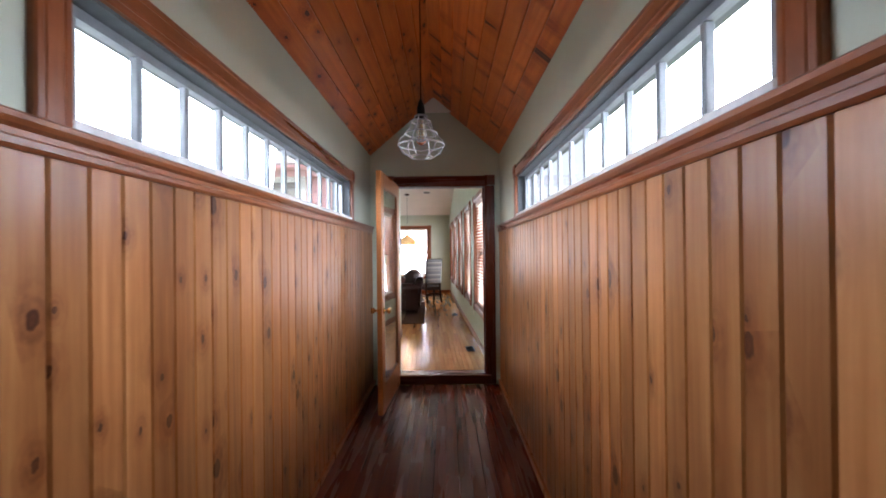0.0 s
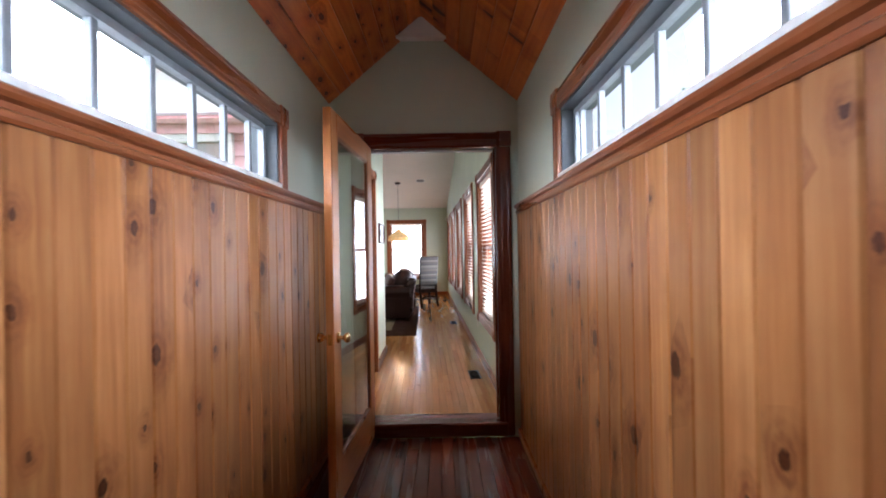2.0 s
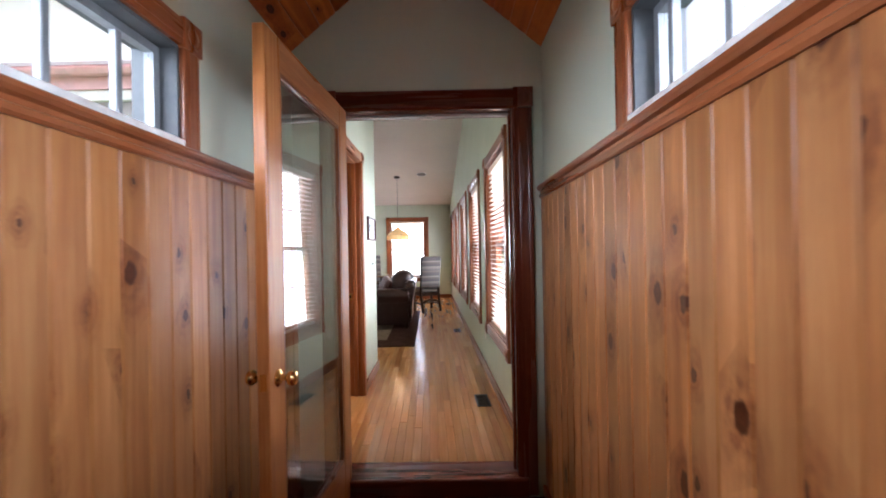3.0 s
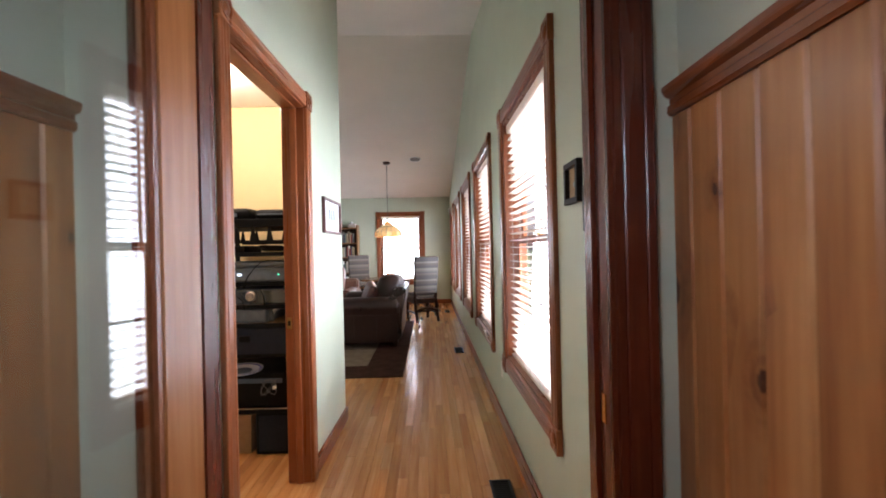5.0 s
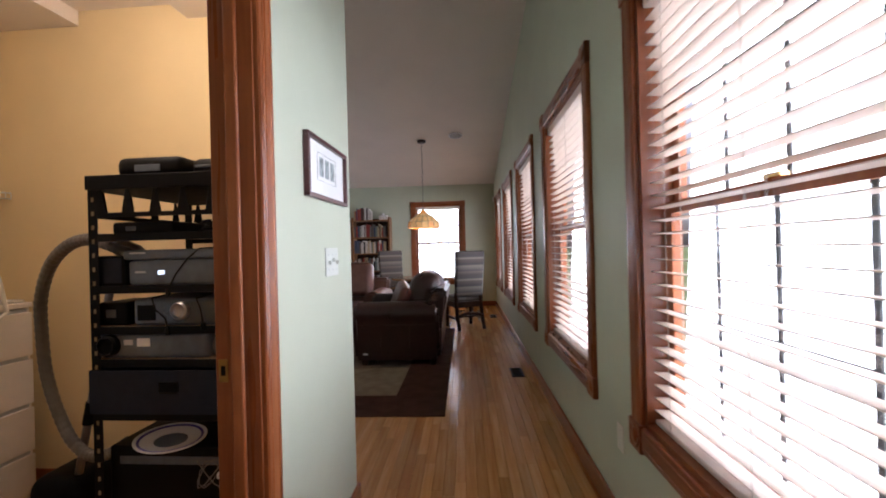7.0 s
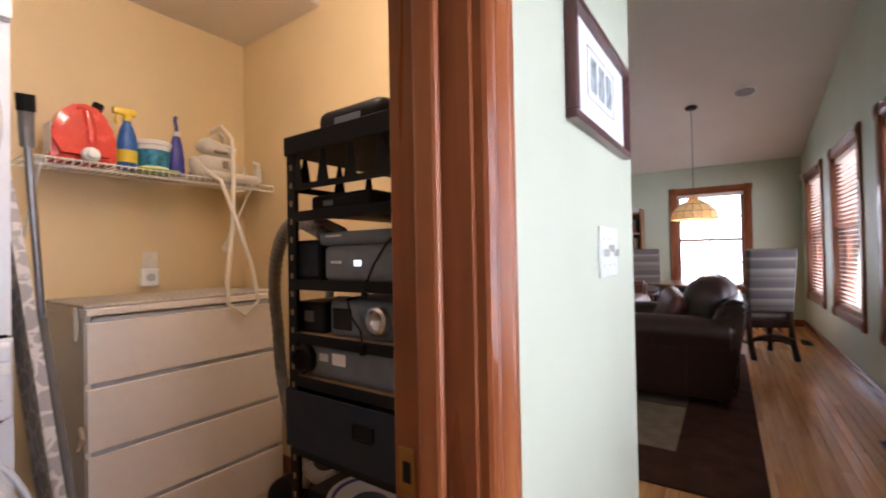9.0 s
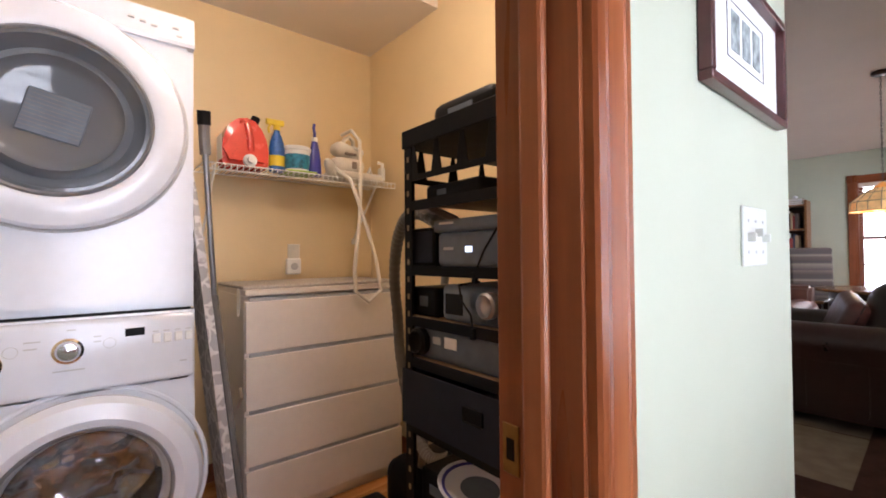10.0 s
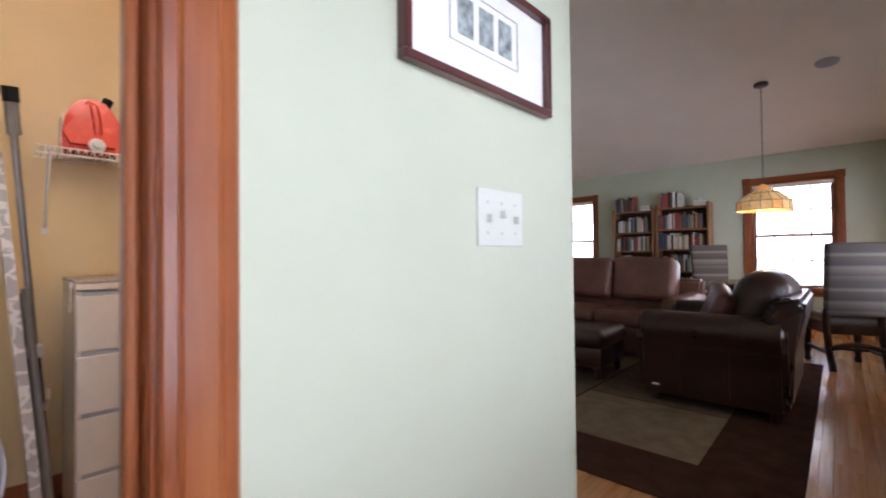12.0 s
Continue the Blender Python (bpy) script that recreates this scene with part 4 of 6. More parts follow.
framed("shadow_box", "small dark box frame with a sketch on tan paper", LIVING @ pose(WX - 0.001, 5.012, 1.335, 0, 0, 90), 0.140, 0.146, 0.020, 0.03, "frame_black", 0.022, [(0.048, 0.092, 0.058, 0.062, "ink"), (0.052, 0.075, 0.062, 0.082, "print"), (0.078, 0.088, 0.062, 0.074, "print")], "tan_print")


def switch_plate(m, n, h=0.115, toggles=True, w=None):
    """A wall plate with n toggles; local x along the wall, y out."""
    w = w or 0.07 + 0.046 * (n - 1)
    top = thing("switch_plate" if toggles else "outlet_plate", "white plastic wall plate with %d %s" % (n, "toggle switches" if toggles else "sockets"), "switch" if toggles else "outlet", m)
    part("plate", bx(B(), -w / 2, w / 2, 0, 0.005, -h / 2, h / 2, 0.002), M["plate" if toggles else "cream_plastic"], top)
    for i in range(n):
        x = (i - (n - 1) / 2) * 0.046
        if toggles:
            part("toggle", bx(B(), x - 0.004, x + 0.004, 0.004, 0.018, -0.004 + (0.004 if i % 2 else -0.006), 0.012 + (0.004 if i % 2 else -0.006), 0.001), M["plate"], top)
        for z in (-0.03, 0.03):
            part("screw", cyl(B(), pose(x, 0.005, z, -90), 0.003, 0.001, 8), M["grey_plastic"], top)
    return top


switch_plate(pose(PX, 6.795, 1.17, 0, 0, -90), 3, w=0.15)
switch_plate(pose(PX, 5.095, 1.17, 0, 0, -90), 2)
switch_plate(LIVING @ pose(WX, 6.92, 0.40, 0, 0, 90), 1, toggles=False)
switch_plate(pose(LX, 6.69, 1.155, 0, 0, -90), 1, toggles=False)
plug = thing("plug_in_freshener", "white plug-in unit in the wall outlet", "plug", pose(LX + 0.006, 6.68, 1.085, 0, 0, -90))
part("body", bx(B(), -0.04, 0.04, 0, 0.035, -0.045, 0.045, 0.008, 2), M["white_plastic"], plug)
part("dial", cyl(B(), pose(0, 0.035, 0, -90), 0.02, 0.003, 20), M["grey_plastic"], plug)


def floor_vent(m):
    top = thing("floor_register", "dark metal floor register set in the boards", "vent", m, "floor registers")
    w, l = 0.115, 0.285
    bm = B()
    bx(bm, -w / 2, w / 2, -l / 2, -l / 2 + 0.014, 0, 0.006)
    bx(bm, -w / 2, w / 2, l / 2 - 0.014, l / 2, 0, 0.006)
    bx(bm, -w / 2, -w / 2 + 0.014, -l / 2 + 0.014, l / 2 - 0.014, 0, 0.006)
    bx(bm, w / 2 - 0.014, w / 2, -l / 2 + 0.014, l / 2 - 0.014, 0, 0.006)
    part("frame", bm, M["cast_iron"], top)
    part("backing", bx(B(), -w / 2 + 0.014, w / 2 - 0.014, -l / 2 + 0.014, l / 2 - 0.014, 0, 0.001), M["black_plastic"], top)
    me = mesh_of("slat", bx(B(), -w / 2 + 0.014, w / 2 - 0.014, -0.004, 0.004, 0.001, 0.005), M["cast_iron"])
    for i in range(13):
        part("slat", me, None, top, at=pose(0, -l / 2 + 0.032 + i * 0.0184, 0))
    return top


v = floor_vent(LIVING @ pose(0.455, 6.02, 0.001))
for y in (9.25, 12.67):
    copy_thing(v, LIVING @ pose(0.445, y, 0.001))

s = thing("ceiling_speaker", "round off-white speaker grille in the ceiling", "speaker", LIVING @ pose(-0.13, 11.85, ceil_z(11.85) + 0.002, 180 - math.degrees(math.atan(0.195))))
part("rim", lathe(B(), HOME, [(0.115, 0), (0.115, 0.006), (0.105, 0.009), (0.098, 0.004), (0.098, 0)], 32), M["white_plastic"], s, smooth=True)
part("grille", lathe(B(), HOME, [(0.098, 0), (0.096, 0.005), (0.05, 0.007), (0.001, 0.0075)], 32), M["hose"], s, smooth=True)
s = thing("motion_sensor", "small white sensor high in the corner", "sensor", LIVING @ pose(WX - 0.001, FY - 0.25, 2.2))
part("body", bx(B(), -0.045, 0, -0.03, 0.03, -0.05, 0.05, 0.01, 2), M["white_plastic"], s)
part("lens", bx(B(), -0.052, -0.044, -0.018, 0.018, -0.03, 0.015, 0.003), M["grey_plastic"], s)


def pendant_shade():
    """The glass-panel lamp over the table."""
    X, Y = -0.68, 12.0
    top = thing("glass_shade_pendant", "lit pendant with cream and amber glass panels", "ceiling lamp", LIVING @ pose(X, Y, 0))
    zc = ceil_z(Y)
    part("canopy", lathe(B(), pose(0, 0, zc - 0.035), [(0.01, 0), (0.055, 0.006), (0.07, 0.02), (0.07, 0.05)], 24), M["dark_wood"], top, smooth=True)
    bm = B()
    n = 34
    for i in range(n):
        z = 1.84 + (zc - 0.03 - 1.84) * i / n
        a = (i % 2) * math.pi / 2
        d = Vector((math.cos(a), math.sin(a), 0))
        tube(bm, [Vector((0, 0, z + 0.017)) + Vector((0, 0, 0.024)) * math.sin(t) + d * 0.007 * math.cos(t) for t in [2 * math.pi * k / 8 for k in range(9)]], 0.0022, 4)
    part("chain", bm, M["wire_iron"], top)
    part("crown", lathe(B(), HOME, [(0.012, 1.85), (0.03, 1.835), (0.05, 1.82), (0.075, 1.80), (0.075, 1.79)], 24), M["shade_low"], top, smooth=True)
    n = 16

    def panel(i, ra, za, rb, zb, mat):
        a0, a1 = 2 * math.pi * i / n + 0.008, 2 * math.pi * (i + 1) / n - 0.008
        bm = B()
        q = [Vector((r * math.cos(a), r * math.sin(a), z)) for r, z, a in ((ra, za, a0), (ra, za, a1), (rb, zb, a1), (rb, zb, a0))]
        nrm = (q[1] - q[0]).cross(q[2] - q[0]).normalized() * 0.003
        vs = [bm.verts.new(p) for p in q] + [bm.verts.new(p + nrm) for p in q]
        for f in ((0, 1, 2, 3), (7, 6, 5, 4), (0, 4, 5, 1), (1, 5, 6, 2), (2, 6, 7, 3), (3, 7, 4, 0)):
            bm.faces.new([vs[j] for j in f])
        part("glass_panel", bm, mat, top)

    for i in range(n):
        panel(i, 0.075, 1.788, 0.155, 1.742, M["shade"])
        panel(i, 0.155, 1.740, 0.250, 1.652, M["shade"])
        panel(i, 0.250, 1.650, 0.258, 1.556, M["shade_low"] if i % 4 == 1 else M["shade"])
    for i in range(n):
        a = 2 * math.pi * i / n
        part("lead_came", tube(B(), [(r * math.cos(a), r * math.sin(a), z) for r, z in ((0.076, 1.788), (0.156, 1.742), (0.251, 1.651), (0.259, 1.555))], 0.0028, 5), M["wire_iron"], top)
    for r, z in ((0.156, 1.741), (0.251, 1.651), (0.259, 1.555)):
        part("lead_ring", tube(B(), [(r * math.cos(2 * math.pi * i / 32), r * math.sin(2 * math.pi * i / 32), z) for i in range(33)], 0.003, 5), M["wire_iron"], top)
    part("bulb", lathe(B(), pose(0, 0, 1.62), [(0.002, 0), (0.02, 0.006), (0.03, 0.03), (0.024, 0.06), (0.013, 0.09)], 16), M["bulb_on"], top, "glowing bulb", True)
    return top


pendant_shade()
lamp("pendant_light", "POINT", LIVING @ pose(-0.68, 12.0, 1.565), 4, (1.0, 0.68, 0.35), radius=0.04)

# ---- living room: furniture ----


def puff(bm, x0, x1, y0, y1, z0, z1, r, seg=4):
    """A cushion: a box with generous rounded edges."""
    return bx(bm, x0, x1, y0, y1, z0, z1, min(r, (x1 - x0) * 0.48, (y1 - y0) * 0.48, (z1 - z0) * 0.48), seg)


def rolled_arm(bm, x0, x1, y0, y1, z1, r):
    """A padded arm along x whose top rolls over on both sides."""
    n = 14
    yc = (y0 + y1) / 2
    half = (y1 - y0) / 2
    prof = [(-half + 0.055, 0.06), (half - 0.055, 0.06), (half - 0.04, z1 - 1.95 * r)]
    for i in range(n + 1):
        a = -0.7 + (math.pi + 1.4) * i / n
        prof.append((math.cos(a) * half, z1 - r + math.sin(a) * r))
    prof.append((-half + 0.04, z1 - 1.95 * r))
    m = Matrix(((0, 0, 1, x0), (1, 0, 0, yc), (0, 1, 0, 0), (0, 0, 0, 1)))
    return extrude_profile(bm, prof, m, x1 - x0)


def loveseat(m, length, leather, label, group="", cushions=1, rise=0.0):
    """A leather seat facing local -x; arms at both ends of local y."""
    top = thing("leather_sofa", label, "sofa", m, group)
    d = 0.92
    part("base", puff(B(), -d + 0.03, -0.06, 0.16, length - 0.16, 0.05, 0.32, 0.03, 2), M[leather], top, smooth=True)
    for i, y in enumerate((0.0, length - 0.26)):
        bm = rolled_arm(B(), -d, -0.03, y, y + 0.26, 0.66, 0.115)
        es = [e for e in bm.edges if len({f for f in e.link_faces if len(f.verts) > 6}) == 1]
        bmesh.ops.bevel(bm, geom=es, offset=0.035, segments=3, affect="EDGES")
        arm = part("arm", bm, M[leather], top, smooth=True)
        side = y + (0.043 if i == 0 else 0.217)
        part("arm_welt", tube(B(), [(-d + 0.04, side, 0.425), (-0.3, side, 0.42), (-0.05, side, 0.43)], 0.006, 6), M[leather], arm)
        for x in (-0.64, -0.34):
            part("seam", tube(B(), [(x, y + (0.051 if i == 0 else 0.209), 0.10), (x, y + (0.043 if i == 0 else 0.217), 0.41)], 0.004, 6), M[leather], arm)
    bm = B()
    prof = [(-0.30, 0.10), (-0.02, 0.10), (0.0, 0.45), (0.06, 0.72), (0.05, 0.79), (0.0, 0.80), (-0.10, 0.78), (-0.20, 0.60)]
    extrude_profile(bm, prof, Matrix(((1, 0, 0, 0), (0, 0, 1, 0.05), (0, 1, 0, 0), (0, 0, 0, 1))), length - 0.1)
    bmesh.ops.bevel(bm, geom=bm.edges[:], offset=0.03, segments=3, affect="EDGES")
    part("back_frame", bm, M[leather], top, smooth=True)
    w = (length - 0.52) / cushions
    for i in range(cushions):
        y = 0.26 + i * w
        part("seat_cushion", puff(B(), -d + 0.01, -0.24, y + 0.004, y + w - 0.004, 0.30, 0.48, 0.07), M[leather], top, smooth=True)
        thick, ease = (0.13, 0.075) if rise else (0.165, 0.16)
        bm = puff(B(), -thick, thick, -w / 2 + 0.006, w / 2 - 0.006, -0.25, 0.25, ease, 6)
        for v_ in bm.verts:
            v_.co.x += 0.03 * math.sin(v_.co.y * 11) * math.cos(v_.co.z * 7)
            v_.co.z += 0.018 * math.sin(v_.co.y * 7 + 1)
        part("back_cushion", bm, M[leather], top, smooth=True, at=pose(-0.20, y + w / 2, 0.70 + rise, 0, 12, 0))
    for x in (-d + 0.1, -0.1):
        for y in (0.1, length - 0.1):
            part("foot", cyl(B(), pose(x, y, 0), 0.03, 0.06, 12, 0.035), M["dark_wood"], top)
    return top


sofa = loveseat(LIVING @ pose(-0.28, 9.45, 0.012), 1.15, "leather", "dark brown leather armchair with rolled arms standing on the rug", cushions=1)
part("tag", bx(B(), -0.83, -0.78, 0.048, 0.052, 0.115, 0.13), M["white_plastic"], sofa, "small white maker tag")
pil = thing("throw_pillow", "oxblood leather pillow leaning on the sofa", "pillow", LIVING @ pose(-0.78, 9.95, 0.64, 12, 20, 20))
bm = puff(B(), -0.07, 0.07, -0.2, 0.2, -0.2, 0.2, 0.065, 4)
part("pillow_cover", bm, M["leather_red"], pil, smooth=True)
part("piping", tube(B(), [(0, -0.196, -0.196), (0, 0.196, -0.196), (0, 0.196, 0.196), (0, -0.196, 0.196), (0, -0.196, -0.196)], 0.006, 6), M["leather"], pil)
loveseat(LIVING @ pose(-1.12, 11.55, 0.012, 0, 0, 90), 1.9, "leather_tan", "brown leather sofa with thick padded back cushions", cushions=2, rise=0.09)

ott = thing("ottoman", "dark leather ottoman on the rug", "ottoman", LIVING @ pose(-1.92, 9.95, 0.012))
part("seat", puff(B(), -0.38, 0.38, -0.3, 0.3, 0.26, 0.43, 0.07), M["leather"], ott, smooth=True)
part("base", puff(B(), -0.35, 0.35, -0.27, 0.27, 0.10, 0.27, 0.02, 2), M["leather"], ott, smooth=True)
for x in (-0.3, 0.3):
    for y in (-0.22, 0.22):
        part("foot", cyl(B(), pose(x, y, 0), 0.022, 0.11, 12, 0.03), M["dark_wood"], ott)

st_ = thing("side_table", "small wooden side table with a slim shelf", "table", LIVING @ pose(-1.42, 12.15, 0))
part("tabletop", bx(B(), -0.28, 0.28, -0.25, 0.25, 0.585, 0.615, 0.006, 2), M["table_wood"], st_)
part("shelf", bx(B(), -0.24, 0.24, -0.21, 0.21, 0.18, 0.20), M["dark_wood"], st_)
for x in (-0.24, 0.24):
    for y in (-0.21, 0.21):
        part("leg", bx(B(), x - 0.02, x + 0.02, y - 0.02, y + 0.02, 0, 0.585, 0.003), M["dark_wood"], st_)
bk = thing("open_book", "pale paperback lying on the side table", "book", LIVING @ pose(-1.36, 12.10, 0.616, 0, 0, 20))
part("pages", bx(B(), -0.09, 0.09, -0.065, 0.065, 0.002, 0.018), M["paper"], bk)
part("cover", bx(bx(B(), -0.092, 0.092, -0.067, 0.067, 0.018, 0.0205), -0.092, 0.092, -0.067, 0.067, 0, 0.002), M["grey_plastic"], bk)


def round_table():
    top = thing("round_table", "round wooden dining table on a pedestal", "table", LIVING @ pose(-0.72, 12.25, 0))
    part("tabletop", lathe(B(), HOME, [(0.50, 0.715), (0.545, 0.722), (0.55, 0.735), (0.545, 0.747), (0.53, 0.75), (0.001, 0.7505)], 48), M["table_wood"], top, smooth=True)
    part("apron", lathe(B(), HOME, [(0.40, 0.65), (0.42, 0.65), (0.42, 0.715), (0.40, 0.715)], 40), M["dark_wood"], top, smooth=True)
    part("pedestal", lathe(B(), HOME, [(0.10, 0.08), (0.09, 0.16), (0.05, 0.24), (0.065, 0.4), (0.05, 0.55), (0.10, 0.65), (0.10, 0.70)], 24), M["dark_wood"], top, smooth=True)
    for i in range(4):
        a = math.pi / 4 + i * math.pi / 2
        part("foot", tube(B(), [(0.06 * math.cos(a), 0.06 * math.sin(a), 0.15), (0.2 * math.cos(a), 0.2 * math.sin(a), 0.11), (0.38 * math.cos(a), 0.38 * math.sin(a), 0.03)], 0.03, 8), M["dark_wood"], top, smooth=True)
    return top


round_table()


def dining_chair(m, label):
    """A tall upholstered chair; faces local +y, its back at local y = 0."""
    top = thing("dining_chair", label, "chair", m, "chairs round the table")
    bm = puff(B(), -0.235, 0.235, -0.04, 0.04, 0, 0.68, 0.03, 3)
    for v_ in bm.verts:
        v_.co.x *= 0.93 + 0.07 * v_.co.z / 0.68
        v_.co.y -= 0.02 * math.cos(v_.co.x * 6)
    part("backrest", bm, M["stripe"], top, smooth=True, at=pose(0, 0.02, 0.50, 7))
    part("seat", puff(B(), -0.23, 0.23, 0.03, 0.47, 0.41, 0.50, 0.035, 3), M["stripe"], top, smooth=True)
    part("seat_rail", bx(B(), -0.22, 0.22, 0.0, 0.46, 0.33, 0.415, 0.006), M["dark_wood"], top)
    for x in (-0.20, 0.20):
        part("leg", lathe(B(), pose(x, 0.43, 0), [(0.024, 0), (0.032, 0.03), (0.022, 0.06), (0.034, 0.12), (0.026, 0.2), (0.036, 0.27), (0.026, 0.30), (0.034, 0.37)], 12), M["dark_wood"], top, smooth=True)
        part("leg", tube(B(), [(x, -0.09, 0), (x, -0.02, 0.18), (x, 0.02, 0.4), (x, 0.01, 0.56)], 0.029, 8), M["dark_wood"], top, smooth=True)
        part("stretcher", tube(B(), [(x, -0.03, 0.16), (x, 0.43, 0.16)], 0.02, 8), M["dark_wood"], top)
    part("stretcher", tube(B(), [(-0.2, 0.2, 0.16), (-0.1, 0.2, 0.155), (0, 0.2, 0.165), (0.1, 0.2, 0.155), (0.2, 0.2, 0.16)], 0.014, 8), M["dark_wood"], top)
    part("stretcher", tube(B(), [(-0.2, -0.04, 0.20), (-0.1, -0.04, 0.235), (0, -0.04, 0.25), (0.1, -0.04, 0.235), (0.2, -0.04, 0.20)], 0.024, 8), M["dark_wood"], top)
    return top


c = dining_chair(LIVING @ pose(0.02, 11.52, 0, 0, 0, 22), "high-backed dining chair in grey and taupe striped cloth")
copy_thing(c, LIVING @ pose(-1.40, 13.05, 0.03, 0, 0, -150))

BOOK_COLORS = [(0.55, 0.52, 0.46), (0.10, 0.05, 0.04), (0.32, 0.06, 0.05), (0.06, 0.08, 0.14), (0.62, 0.60, 0.57), (0.03, 0.03, 0.035), (0.20, 0.24, 0.22), (0.45, 0.36, 0.22), (0.70, 0.68, 0.66), (0.14, 0.12, 0.11)]
BOOKS = [plain("book_cover_%s" % w, c_, 0.55, var=0.15) for w, c_ in zip("abcdefghij", BOOK_COLORS)]


def book(m, t, h, d, mat):
    top = thing("book", "upright hardback book in a full row on the bookcase shelf", "book", m, "books in the bookcases")
    bm = B()
    bx(bm, 0, t, 0, 0.003, 0, h)
    bx(bm, 0, 0.003, 0.003, d, 0, h)
    bx(bm, t - 0.003, t, 0.003, d, 0, h)
    part("cover", bm, mat, top)
    part("pages", bx(B(), 0.003, t - 0.003, 0.003, d - 0.006, 0.004, h - 0.005), M["paper"], top)


def bookcase(x0, x1, height, shelves, label):
    """An open wooden bookcase against the end wall; its front faces -y."""
    y0, y1 = 13.78, FY - 0.02
    top = thing("bookcase", label, "bookcase", LIVING, "bookcases on the end wall")
    for x in (x0, x1 - 0.03):
        part("side_panel", bx(B(), x, x + 0.03, y0, y1, 0, height, 0.003), M["honey_wood"], top)
    part("back_panel", bx(B(), x0 + 0.03, x1 - 0.03, y1 - 0.012, y1, 0.05, height - 0.02), M["dark_wood"], top)
    rng = random.Random(int(abs(x0) * 100))
    for k, z in enumerate(shelves):
        part("shelf", bx(B(), x0 + 0.03, x1 - 0.03, y0 + 0.004, y1 - 0.012, z - 0.022, z, 0.002), M["honey_wood"], top)
        gap = (shelves[k + 1] - z - 0.03) if k + 1 < len(shelves) else 0.26
        x = x0 + 0.04
        stop = x1 - 0.06 - (rng.random() * 0.22 if k < 3 else 0.03)
        if k + 1 == len(shelves):
            stop = x0 + (x1 - x0) * 0.55
        while x < stop:
            t = rng.uniform(0.016, 0.042)
            h = min(gap, rng.uniform(0.19, 0.27))
            if x + t < stop:
                book(LIVING @ pose(x, y0 + 0.02 + rng.uniform(0, 0.03), z), t, h, 0.16, rng.choice(BOOKS))
            x += t + 0.001
        if stop < x1 - 0.14:
            zz = z
            for _ in range(3):
                h = rng.uniform(0.02, 0.04)
                st2 = thing("book", "hardback lying flat in a small pile on the bookcase", "book", LIVING @ pose(x1 - 0.05 - 0.17, y0 + 0.03, zz), "books in the bookcases")
                wd = min(0.17, x1 - 0.06 - stop)
                part("cover", bx(bx(B(), 0.17 - wd, 0.17, 0, 0.2, 0, 0.003), 0.17 - wd, 0.17, 0, 0.2, h - 0.003, h), rng.choice(BOOKS), st2)
                part("pages", bx(B(), 0.173 - wd, 0.167, 0.003, 0.197, 0.003, h - 0.003), M["paper"], st2)
                zz += h
    return top


bookcase(-3.03, -2.36, 1.86, [0.10, 0.45, 0.80, 1.14, 1.46, 1.82], "honey-coloured bookcase full of books")
bookcase(-2.33, -1.55, 1.90, [0.10, 0.45, 0.80, 1.16, 1.49, 1.84], "honey-coloured bookcase with books piled on top")
jar = thing("jar", "small white jar on top of the bookcase", "jar", LIVING @ pose(-1.70, 13.92, 1.84))
part("body", lathe(B(), HOME, [(0.03, 0), (0.045, 0.02), (0.045, 0.09), (0.03, 0.11), (0.03, 0.12)], 20), M["ceramic"], jar, smooth=True)
part("lid", lathe(B(), pose(0, 0, 0.12), [(0.034, 0), (0.03, 0.015), (0.008, 0.022), (0.002, 0.03)], 16), M["ceramic"], jar, smooth=True)


def area_rug():
    """A patchwork rug of dark brown, taupe and tan fields."""
    top = thing("area_rug", "patchwork rug in dark brown, taupe and tan under the sofa", "rug", LIVING)
    x0, x1, y0, y1 = -3.25, -0.2, 8.17, 11.6
    part("rug_base", bx(B(), x0, x1, y0, y1, 0.0005, 0.010, 0.004), M["rug_dark"], top)
    for xa, xb, ya, yb, mat in ((-1.55, -0.62, 8.6, 9.42, "rug_tan"), (-1.55, -0.62, 9.44, 11.2, "rug_mid"), (-2.85, -1.57, 8.6, 10.2, "rug_mid"), (-2.85, -1.57, 10.22, 11.2, "rug_tan")):
        part("rug_field", bx(B(), xa, xb, ya, yb, 0.0105, 0.0125), M[mat], top)


area_rug()

# ---- laundry ----


def facing(x, y, z):
    """A pose whose local z points into the room along world +x, local x along +y, local y up."""
    return Matrix(((0, 0, 1, x), (1, 0, 0, y), (0, 1, 0, z), (0, 0, 0, 1)))


def ring_profile(pairs, m, seg=56):
    """Turns an outline about the local z of m, left open in the middle; a ring's outline is closed on itself."""
    bm = B()
    loop = pairs + [pairs[0]] if pairs[0][0] > 0.01 and pairs[-1][0] > 0.01 else pairs
    rings = [[bm.verts.new(m @ Vector((r * math.cos(2 * math.pi * i / seg), r * math.sin(2 * math.pi * i / seg), z))) for i in range(seg)] for r, z in loop]
    for a, b in zip(rings, rings[1:]):
        for i in range(seg):
            bm.faces.new((a[i], a[(i + 1) % seg], b[(i + 1) % seg], b[i]))
    bmesh.ops.remove_doubles(bm, verts=bm.verts[:], dist=1e-5)
    return bm


WY0, WY1, WFX = 5.375, 6.055, -2.02
WYC = (WY0 + WY1) / 2


